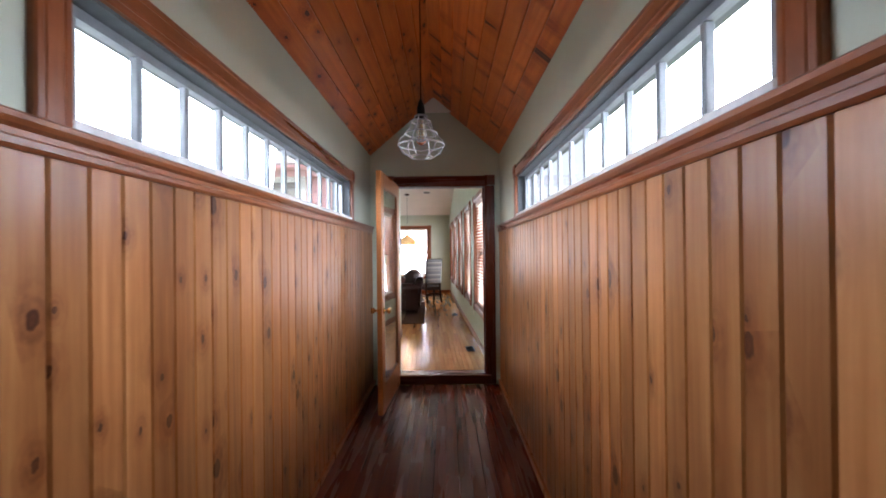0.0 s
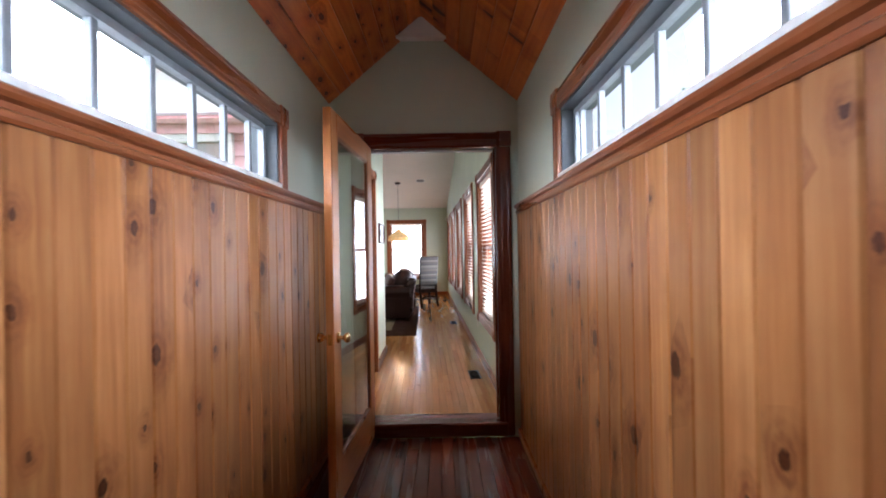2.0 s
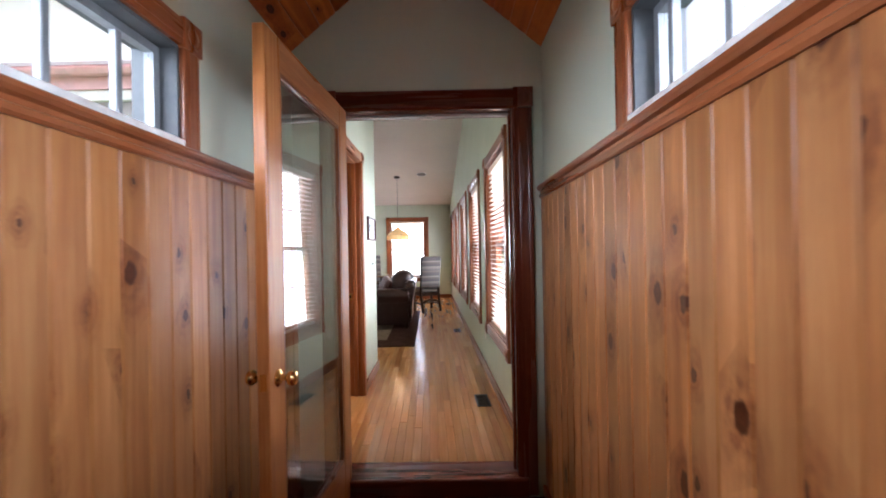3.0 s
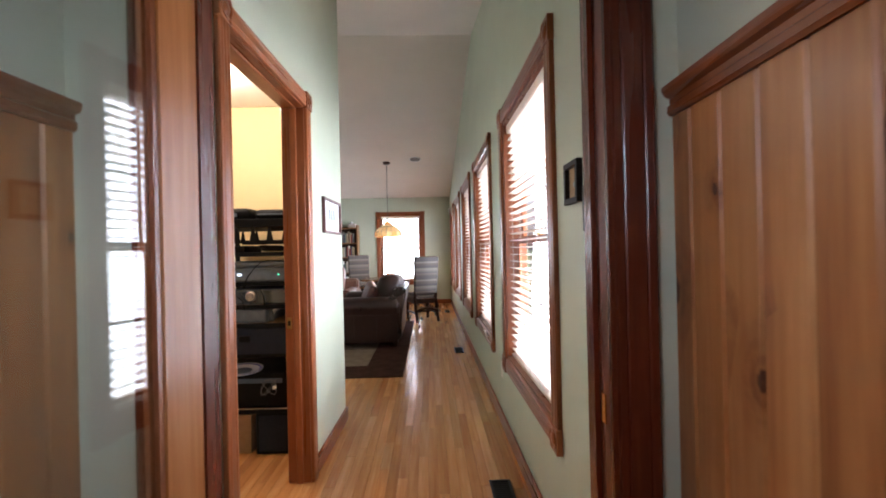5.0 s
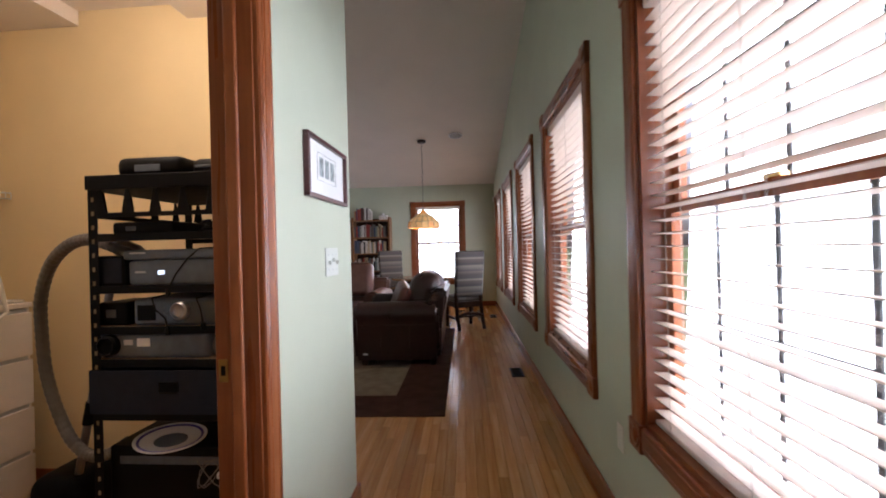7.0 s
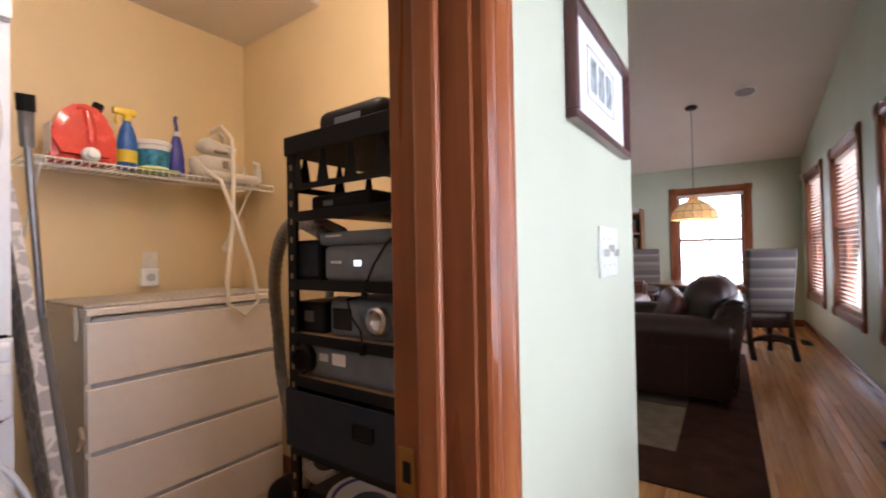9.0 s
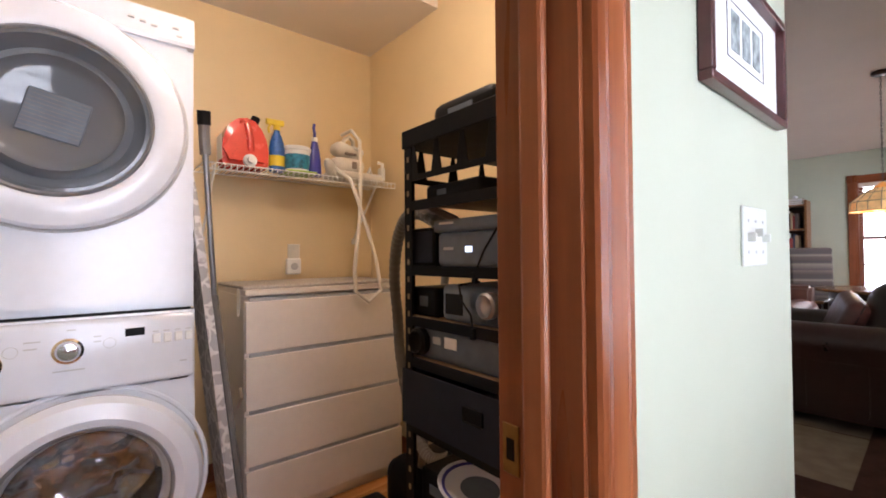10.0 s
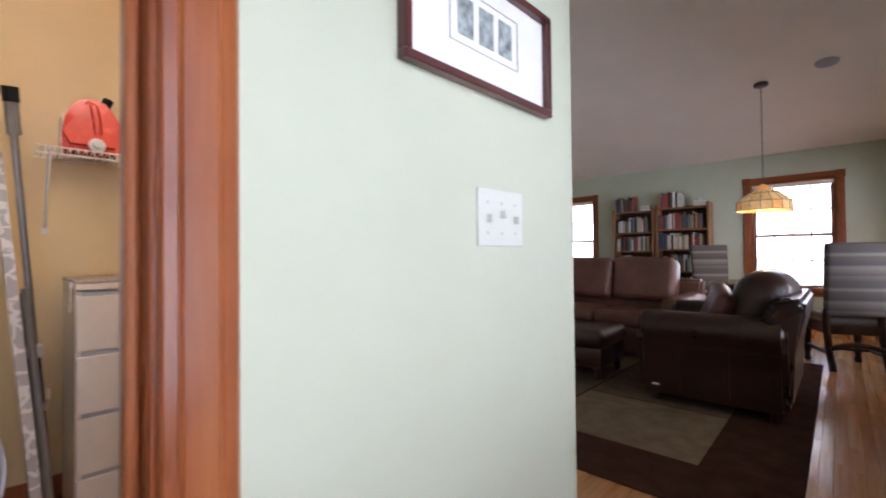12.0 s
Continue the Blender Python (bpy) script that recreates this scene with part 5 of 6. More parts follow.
def appliance_body(z0, z1):
    bm = B()
    bx(bm, -2.76, WFX, WY0, WY1, z0, z1)
    es = [e for e in bm.edges if all(abs(v_.co.x - WFX) < 1e-4 for v_ in e.verts) or (abs(e.verts[0].co.z - e.verts[1].co.z) < 1e-4 and e.verts[0].co.z > z1 - 1e-3)]
    bmesh.ops.bevel(bm, geom=list(set(es)), offset=0.022, segments=4, affect="EDGES")
    return bm


def washer():
    top = thing("washing_machine", "white front-loading washer under the dryer with a steel drum", "washing machine", HOME, "stacked laundry machines")
    zc = 0.44
    WYD = 5.775
    bm = B()
    bx(bm, -2.76, -2.42, WY0, WY1, 0.01, 0.965)
    bx(bm, -2.42, WFX, WY0, WY0 + 0.02, 0.01, 0.965)
    bx(bm, -2.42, WFX, WY1 - 0.02, WY1, 0.01, 0.965)
    bx(bm, -2.42, WFX, WY0 + 0.02, WY1 - 0.02, 0.945, 0.965)
    bx(bm, -2.42, WFX, WY0 + 0.02, WY1 - 0.02, 0.01, 0.05)
    part("body", bm, M["white_enamel"], top)
    # front with the round port
    bm = B()
    seg = 64
    ra = 0.235
    outer, inner, back = [], [], []
    for i in range(seg):
        a = 2 * math.pi * i / seg + math.pi / seg
        c_, s_ = math.cos(a), math.sin(a)
        k = min(((WY1 - WYD) if c_ > 0 else (WYD - WY0)) / max(abs(c_), 1e-6), ((0.74 - zc) if s_ > 0 else (zc - 0.02)) / max(abs(s_), 1e-6))
        outer.append(bm.verts.new((WFX + 0.004, WYD + c_ * k, zc + s_ * k)))
        inner.append(bm.verts.new((WFX + 0.004, WYD + c_ * ra, zc + s_ * ra)))
        back.append(bm.verts.new((WFX - 0.05, WYD + c_ * (ra - 0.01), zc + s_ * (ra - 0.01))))
    for i in range(seg):
        j = (i + 1) % seg
        bm.faces.new((outer[i], outer[j], inner[j], inner[i]))
        bm.faces.new((inner[i], inner[j], back[j], back[i]))
    part("front_panel", bm, M["white_enamel"], top, smooth=True)
    panel = part("control_panel", bx(B(), WFX - 0.02, WFX + 0.018, WY0, WY1, 0.745, 0.958, 0.016, 4), M["white_enamel"], top, smooth=True)
    f = WFX + 0.018
    part("selector_knob", lathe(B(), facing(f, 5.733, 0.873), [(0.036, 0), (0.036, 0.005), (0.030, 0.008), (0.027, 0.020), (0.023, 0.025), (0.002, 0.026)], 32), M["chrome"], panel, "chrome selector knob", True)
    part("selector_knob", lathe(B(), facing(f, 5.565, 0.853), [(0.036, 0), (0.036, 0.005), (0.030, 0.008), (0.027, 0.020), (0.023, 0.025), (0.002, 0.026)], 32), M["brass"], panel, "brass-tinted knob", True)
    part("display", bx(B(), f - 0.001, f + 0.0015, 5.865, 5.915, 0.898, 0.922), M["black_plastic"], panel, "black display window")
    for i in range(4):
        y = 5.935 + i * 0.03
        part("button", bx(B(), f - 0.001, f + 0.003, y, y + 0.022, 0.868, 0.898, 0.002), M["white_plastic"], panel)
        part("button_mark", bx(B(), f - 0.001, f + 0.001, y, y + 0.016, 0.904, 0.907), M["grey_plastic"], panel)
    for y, z, w in ((5.64, 0.905, 0.035), (5.64, 0.886, 0.028), (5.79, 0.905, 0.018), (5.79, 0.89, 0.018), (5.73, 0.93, 0.02), (6.01, 0.80, 0.02), (5.70, 0.815, 0.07)):
        part("legend", bx(B(), f - 0.001, f + 0.001, y, y + w, z, z + 0.004), M["grey_plastic"], panel)
    for y in (5.615, 5.828):
        part("dial_mark", ring_profile([(0.016, 0), (0.016, 0.001), (0.0145, 0.001), (0.0145, 0)], facing(f, y, 0.884), 24), M["grey_plastic"], panel)
    drum = part("drum", ring_profile([(0.225, -0.05), (0.24, -0.10), (0.24, -0.36), (0.20, -0.375), (0.002, -0.38)], facing(WFX, WYD, zc)), M["drum"], top, "perforated steel drum", True)
    for i in range(3):
        a = 2 * math.pi * i / 3 + 0.5
        part("drum_fin", bx(B(), -0.02, 0.02, 0.19, 0.238, -0.34, -0.12, 0.01, 2), M["steel"], drum, at=facing(WFX, WYD, zc) @ pose(0, 0, 0, 0, 0, math.degrees(a)))
    door = part("door", ring_profile([(0.19, 0.012), (0.205, 0.006), (0.268, 0.006), (0.294, 0.02), (0.298, 0.045), (0.282, 0.07), (0.240, 0.082), (0.215, 0.070), (0.205, 0.052), (0.195, 0.03)], facing(WFX, WYD, zc)), M["white_enamel"], top, "wide white ring door", True)
    bm = ring_profile([(0.212, 0.062), (0.20, 0.035), (0.17, 0.0), (0.12, -0.03), (0.05, -0.042), (0.002, -0.044), (0.002, -0.050), (0.05, -0.048), (0.12, -0.036), (0.172, -0.006), (0.204, 0.03), (0.216, 0.060)], facing(WFX, WYD, zc))
    part("glass_bowl", bm, M["clear"], door, "clear glass bowl", True).visible_shadow = False
    part("bezel", ring_profile([(0.218, 0.068), (0.214, 0.075), (0.206, 0.072), (0.205, 0.058)], facing(WFX, WYD, zc)), M["bezel_grey"], door, "grey metal bezel", True)
    part("door_surround", ring_profile([(0.306, 0.004), (0.310, 0.009), (0.318, 0.009), (0.322, 0.004)], facing(WFX, WYD, zc)), M["white_enamel"], top, smooth=True)
    for y in (WY0 + 0.06, WY1 - 0.06):
        for x in (-2.70, -2.08):
            part("foot", cyl(B(), pose(x, y, 0), 0.025, 0.012, 12), M["black_plastic"], top)
    return top


def dryer():
    top = thing("dryer", "white front-loading dryer stacked on the washer", "dryer", HOME, "stacked laundry machines")
    z0, z1, zc = 0.972, 1.96, 1.55
    part("body", appliance_body(z0, z1), M["white_enamel"], top, smooth=True)
    part("bottom_gasket", bx(B(), -2.7, WFX - 0.012, WY0 + 0.01, WY1 - 0.01, z0 - 0.007, z0 + 0.001), M["black_plastic"], top)
    # sloping console above the door
    bm = B()
    m = Matrix(((1, 0, 0, 0), (0, 0, 1, WY0 + 0.002), (0, 1, 0, 0), (0, 0, 0, 1)))
    extrude_profile(bm, [(WFX - 0.03, 1.845), (WFX + 0.012, 1.845), (WFX + 0.016, 1.855), (WFX + 0.004, 1.945), (WFX - 0.03, 1.957)], m, WY1 - WY0 - 0.004)
    con = part("console", bm, M["white_enamel"], top)
    for y, z in ((5.87, 1.895), (5.90, 1.89), (5.93, 1.885), (5.99, 1.895), (6.00, 1.87)):
        part("legend", bx(B(), WFX + 0.008, WFX + 0.0165, y, y + 0.016, z, z + 0.005), M["grey_plastic"], con)
    F = facing(WFX, 5.70, zc)
    part("door_recess", ring_profile([(0.338, 0.0005), (0.333, 0.004), (0.326, 0.001)], F), M["grey_plastic"], top, smooth=True)
    door = part("door", ring_profile([(0.19, 0.010), (0.322, 0.002), (0.328, 0.020), (0.318, 0.036), (0.285, 0.046), (0.248, 0.050), (0.236, 0.044), (0.228, 0.03)], F), M["white_enamel"], top, "wide white ring door", True)
    part("bezel", ring_profile([(0.238, 0.046), (0.232, 0.050), (0.224, 0.044), (0.222, 0.03)], F), M["bezel_grey"], door, "grey metal bezel", True)
    part("glass", ring_profile([(0.226, 0.030), (0.225, 0.046), (0.215, 0.046), (0.205, 0.030), (0.185, 0.016), (0.17, 0.030), (0.163, 0.034), (0.155, 0.024), (0.13, 0.012), (0.002, 0.006)], F), M["dark_glass"], door, "smoky glass", True)
    part("glass_ridge", ring_profile([(0.176, 0.016), (0.173, 0.024), (0.168, 0.022), (0.166, 0.010)], F), M["dark_glass"], door, smooth=True)
    scr = part("lint_grille", bx(B(), -0.07, 0.075, -0.07, 0.06, 0.008, 0.015, 0.004), M["slate_plastic"], door, "dark lint screen behind the glass", at=F @ pose(0, 0, 0, 0, 0, -14))
    me = mesh_of("grille_bar", bx(B(), -0.064, 0.068, -0.0007, 0.0007, 0.0148, 0.0155), M["hose"])
    for i in range(10):
        part("grille_bar", me, None, scr, at=pose(0, -0.052 + i * 0.0118, 0))
    return top


washer()
dryer()


def dresser():
    top = thing("chest_of_drawers", "white laminate chest of four drawers, slightly scuffed", "dresser")
    x0, x1, y0, y1 = -2.75, -2.26, 6.28, 7.06
    bm = B()
    bx(bm, x0, x1 - 0.02, y0, y0 + 0.02, 0, 0.975, 0.002)
    bx(bm, x0, x1 - 0.02, y1 - 0.02, y1, 0, 0.975, 0.002)
    bx(bm, x0, x0 + 0.01, y0 + 0.02, y1 - 0.02, 0, 0.975)
    bx(bm, x0, x1 - 0.03, y0 + 0.02, y1 - 0.02, 0, 0.05)
    part("carcass", bm, M["laminate"], top)
    part("top_panel", bx(B(), x0, x1, y0, y1, 0.975, 1.0, 0.003), M["laminate"], top)
    zs = [0.055, 0.262, 0.495, 0.735, 0.970]
    for a, b in zip(zs, zs[1:]):
        part("drawer", bx(B(), x1 - 0.022, x1 - 0.002, y0 + 0.003, y1 - 0.003, a, b - 0.020, 0.002), M["laminate"], top)
        # strip coloured grey to deepen the shade in the drawer gap
        part("drawer_lip", bx(B(), x1 - 0.030, x1 - 0.012, y0 + 0.02, y1 - 0.02, b - 0.019, b - 0.002), M["grey_plastic"], top, "recessed finger gap, greyed for the shade in it")
    pad = thing("ironing_pad", "speckled quilted pad on top of the white drawers", "pad")
    part("pad_cloth", bx(B(), x0 + 0.01, x1 - 0.02, y0 - 0.004, y1 - 0.02, 1.001, 1.016, 0.006, 2), M["cloth_pad"], pad)
    part("tie_string", tube(B(), [(-2.36, y0 + 0.005, 1.008), (-2.35, y0 - 0.008, 1.0), (-2.345, y0 - 0.010, 0.93), (-2.33, y0 - 0.011, 0.89), (-2.32, y0 - 0.008, 0.93), (-2.335, y0 - 0.004, 1.0)], 0.004, 6), M["cream_plastic"], pad, "white tie string")


dresser()


def wire_shelf():
    top = thing("wire_shelf", "white coated wire shelf on wall brackets", "shelf")
    y0, y1, xw, xf, z = 6.18, 7.19, LX + 0.006, -2.52, 1.575
    for x in (xw, (xw + xf) / 2, xf):
        part("long_wire", tube(B(), [(x, y0, z - 0.003), (x, y1, z - 0.003)], 0.003, 6), M["white_plastic"], top)
    part("long_wire", tube(B(), [(xf + 0.004, y0, z - 0.035), (xf + 0.004, y1, z - 0.035)], 0.003, 6), M["white_plastic"], top)
    me = mesh_of("cross_wire", tube(B(), [(xw, 0, z), (xf, 0, z), (xf + 0.004, 0, z - 0.004), (xf + 0.004, 0, z - 0.035)], 0.0023, 5), M["white_plastic"])
    n = 38
    for i in range(n + 1):
        part("cross_wire", me, None, top, at=pose(0, y0 + (y1 - y0) * i / n, 0))
    for y in (y0 + 0.04, y1 - 0.12):
        br = part("bracket", tube(B(), [(xf, y, z - 0.01), (LX + 0.004, y, 1.24)], 0.006, 6), M["white_plastic"], top)
        part("bracket_foot", bx(B(), LX, LX + 0.012, y - 0.012, y + 0.012, 1.215, 1.25, 0.002), M["white_plastic"], br)


wire_shelf()
SZ = 1.5775


def red_jug():
    top = thing("detergent_jug", "big red plastic detergent jug with a dark cap", "jug", pose(-2.63, 6.37, SZ))
    bm = B()
    prof = [(-0.10, 0), (0.095, 0), (0.11, 0.02), (0.11, 0.10), (0.10, 0.15), (0.075, 0.20), (0.045, 0.232), (0.005, 0.245), (-0.04, 0.235), (-0.075, 0.205), (-0.10, 0.15), (-0.112, 0.08), (-0.112, 0.02)]
    extrude_profile(bm, [(u * 0.97, v_) for u, v_ in prof], Matrix(((0, 0, 1, -0.075), (1, 0, 0, 0), (0, 1, 0, 0), (0, 0, 0, 1))), 0.15)
    bmesh.ops.bevel(bm, geom=[e for e in bm.edges if any(len(f.verts) > 4 for f in e.link_faces)], offset=0.028, segments=4, affect="EDGES")
    part("body", bm, M["red_plastic"], top, smooth=True)
    part("handle", tube(B(), [(0.03, -0.02, 0.225), (0.075, 0.0, 0.20), (0.085, 0.01, 0.13), (0.07, 0.015, 0.08)], 0.016, 10), M["red_plastic"], top, smooth=True)
    part("cap", cyl(B(), pose(0.0, 0.045, 0.225, -20), 0.021, 0.045, 20), M["black_plastic"], top, "black screw cap", True)
    part("tap", lathe(B(), facing(0.072, 0.01, 0.03), [(0.032, 0), (0.030, 0.016), (0.018, 0.022), (0.016, 0.04), (0.002, 0.042)], 20), M["white_plastic"], top, "white dispensing tap", True)
    part("label_panel", bx(B(), -0.05, 0.05, -0.1105, -0.108, 0.03, 0.15), M["white_plastic"], top, "white label")


def spray_bottle():
    top = thing("spray_bottle", "blue cleaner bottle with a yellow trigger sprayer", "spray bottle", pose(-2.62, 6.53, SZ))
    part("body", lathe(B(), HOME @ Matrix.Diagonal((0.75, 1, 1, 1)), [(0.036, 0), (0.039, 0.006), (0.039, 0.12), (0.034, 0.155), (0.024, 0.19), (0.016, 0.205), (0.015, 0.22)], 24), M["blue_plastic"], top, smooth=True)
    part("label_band", lathe(B(), Matrix.Diagonal((0.76, 1.015, 1, 1)), [(0.0392, 0.03), (0.0392, 0.085)], 24), M["yellow_plastic"], top, "yellow label band")
    bm = B()
    cyl(bm, pose(0, 0, 0.218), 0.017, 0.025, 16)
    bx(bm, -0.013, 0.013, -0.055, 0.035, 0.243, 0.272, 0.005, 2)
    part("spray_head", bm, M["yellow_plastic"], top, smooth=True)
    part("trigger", tube(B(), [(0, -0.032, 0.245), (0, -0.042, 0.225), (0, -0.038, 0.20)], 0.006, 8), M["yellow_plastic"], top)


def tub():
    top = thing("powder_tub", "white tub with a blue-green printed label", "tub", pose(-2.62, 6.635, SZ + 0.012))
    part("body", lathe(B(), HOME, [(0.055, 0), (0.06, 0.004), (0.068, 0.105), (0.069, 0.11)], 32), M["white_plastic"], top, smooth=True)
    part("label_wrap", lathe(B(), HOME, [(0.0608, 0.012), (0.0676, 0.088)], 32), M["teal_label"], top, "blue and green label", True)
    part("lid", lathe(B(), HOME, [(0.069, 0.11), (0.073, 0.112), (0.073, 0.128), (0.068, 0.132), (0.002, 0.132)], 32), M["white_plastic"], top, smooth=True)
    cl = thing("scrub_cloth", "lime green cloth under the tub", "cloth", pose(-2.62, 6.635, SZ))
    part("cloth_sheet", bx(B(), -0.08, 0.085, -0.08, 0.08, 0.0, 0.011, 0.004), M["lime"], cl)


def nozzle_bottle():
    top = thing("cleaner_bottle", "violet-blue squeeze bottle with a long dark nozzle", "bottle", pose(-2.62, 6.735, SZ))
    part("body", lathe(B(), Matrix.Diagonal((0.7, 1, 1, 1)), [(0.034, 0), (0.037, 0.006), (0.034, 0.09), (0.026, 0.15), (0.018, 0.185), (0.014, 0.195)], 24), M["purple"], top, smooth=True)
    part("collar", cyl(B(), pose(0, 0, 0.193), 0.016, 0.022, 16), M["white_plastic"], top, "white collar")
    part("nozzle", tube(B(), [(0, 0, 0.213), (0, 0.0, 0.24), (0, -0.006, 0.265), (0, -0.002, 0.29)], 0.008, 10), M["purple"], top)


def steamer():
    top = thing("garment_steamer", "cream hand steamer with its cord looped over the shelf", "steamer", pose(-2.63, 6.93, SZ))
    part("tray", puff(B(), -0.075, 0.085, -0.115, 0.20, 0, 0.045, 0.018, 3), M["cream_plastic"], top, smooth=True)
    part("body", puff(B(), -0.06, 0.07, -0.10, 0.09, 0.04, 0.125, 0.035), M["cream_plastic"], top, smooth=True)
    bm = puff(B(), -0.055, 0.06, -0.09, 0.09, -0.03, 0.045, 0.035)
    part("head", bm, M["cream_plastic"], top, smooth=True, at=pose(0.005, -0.005, 0.155, -14, 0, 0))
    part("lid", lathe(B(), pose(0.01, 0.04, 0.165, -10), [(0.055, 0), (0.06, 0.006), (0.055, 0.022), (0.03, 0.03), (0.002, 0.031)], 24), M["white_plastic"], top, smooth=True)
    part("handle", tube(B(), [(0.0, -0.05, 0.17), (0.01, -0.015, 0.235), (0.012, 0.012, 0.255), (0.012, 0.035, 0.235), (0.0, 0.045, 0.18)], 0.012, 8), M["cream_plastic"], top, smooth=True)
    part("grip", bx(B(), 0.055, 0.066, -0.04, 0.035, 0.135, 0.152, 0.004), M["grey_pipe"], top)
    part("nozzle", lathe(B(), pose(0.03, -0.10, 0.03, 35, 30), [(0.028, 0), (0.032, 0.02), (0.026, 0.06), (0.016, 0.085), (0.010, 0.09)], 16), M["cream_plastic"], top, smooth=True)
    part("carry_loop", tube(B(), [(0.06, 0.10, 0.03), (0.075, 0.115, 0.075), (0.075, 0.12, 0.03), (0.075, 0.19, 0.03), (0.07, 0.20, 0.11), (0.05, 0.18, 0.12)], 0.011, 8), M["white_plastic"], top, smooth=True)
    part("window", bx(B(), 0.068, 0.073, 0.0, 0.03, 0.06, 0.10, 0.003), M["grey_pipe"], top, "smoky level window")
    part("power_cord", tube(B(), [(0.0, -0.03, 0.26), (0.09, -0.015, 0.27), (0.16, 0.0, 0.2), (0.26, -0.05, 0.0), (0.34, -0.10, -0.25), (0.395, -0.16, -0.5), (0.40, -0.155, -0.61), (0.40, -0.085, -0.665), (0.40, -0.015, -0.61), (0.385, -0.035, -0.45), (0.35, -0.08, -0.25), (0.26, -0.11, -0.04), (0.11, -0.09, 0.02), (0.07, -0.10, 0.05)], 0.0095, 8), M["cream_plastic"], top, "thick cream cord hanging in a loop", True)
    part("clip", bx(B(), -0.02, 0.03, 0.22, 0.245, 0.02, 0.10, 0.004), M["white_plastic"], top)


red_jug()
spray_bottle()
tub()
nozzle_bottle()
steamer()


def ironing_board():
    """Folded and leaning on the wall between the washer and the drawers."""
    top = thing("ironing_board", "folded ironing board with a grey leaf-print cover leaning on the wall", "ironing board", pose(-2.05, 6.207, 0.0, 4.7, -9.0, 0))
    n = 12
    prof = [(-0.08, 0.12), (0.12, 0.12), (0.12, 0.8), (0.115, 1.15), (0.105, 1.38), (0.08, 1.49), (0.0, 1.49), (-0.04, 1.38), (-0.07, 1.15), (-0.08, 0.8)]
    bm = extrude_profile(B(), prof, Matrix(((1, 0, 0, 0), (0, 0, 1, -0.033), (0, 1, 0, 0), (0, 0, 0, 1))), 0.028)
    bmesh.ops.bevel(bm, geom=[e for e in bm.edges if any(len(f.verts) > 4 for f in e.link_faces)], offset=0.010, segments=2, affect="EDGES")
    part("board_cover", bm, M["leaf_cover"], top, smooth=True)
    for x in (-0.06, 0.09):
        part("leg", tube(B(), [(x, 0.012, 0.02), (x, 0.012, 1.0)], 0.011, 8), M["hose"], top, "dark tube leg")
    part("foot_bar", tube(B(), [(-0.2, 0.012, 0.012), (0.2, 0.012, 0.012)], 0.012, 8), M["black_plastic"], top)
    part("hook", tube(B(), [(0.18, 0.02, 0.60), (0.2, 0.03, 0.63), (0.18, 0.035, 0.66)], 0.006, 6), M["steel"], top)
    pole = thing("telescopic_pole", "steel pole with a black grip leaning beside the ironing board", "pole", pose(-2.27, 6.222, 0.0, 4.2, 4.9, 0))
    part("shaft", tube(B(), [(0, 0, 0.78), (0, 0, 1.54)], 0.010, 10), M["grey_tube"], pole, "grey metal tube")
    part("sleeve", tube(B(), [(0, 0, 0.1), (0, 0, 0.76)], 0.014, 10), M["charcoal"], pole)
    part("clamp", puff(B(), -0.025, 0.025, -0.022, 0.022, 0.755, 0.80, 0.01, 2), M["grey_plastic"], pole, "pale grey locking clamp", True)
    part("grip", tube(B(), [(0, 0, 1.53), (0, 0, 1.59), (0.008, 0, 1.63), (0.012, 0, 1.645)], 0.019, 10), M["hose"], pole)
    part("grip_end", tube(B(), [(0.010, 0, 1.635), (0.016, 0, 1.685)], 0.0225, 12), M["black_plastic"], pole)
    part("floor_head", puff(B(), -0.06, 0.06, -0.035, 0.035, 0.0, 0.12, 0.02, 2), M["black_plastic"], pole)


ironing_board()

RX0, RX1, RY0, RY1 = -1.412, -0.80, 6.50, 7.05
RZ = [0.30, 0.655, 0.845, 0.962, 1.108, 1.295]


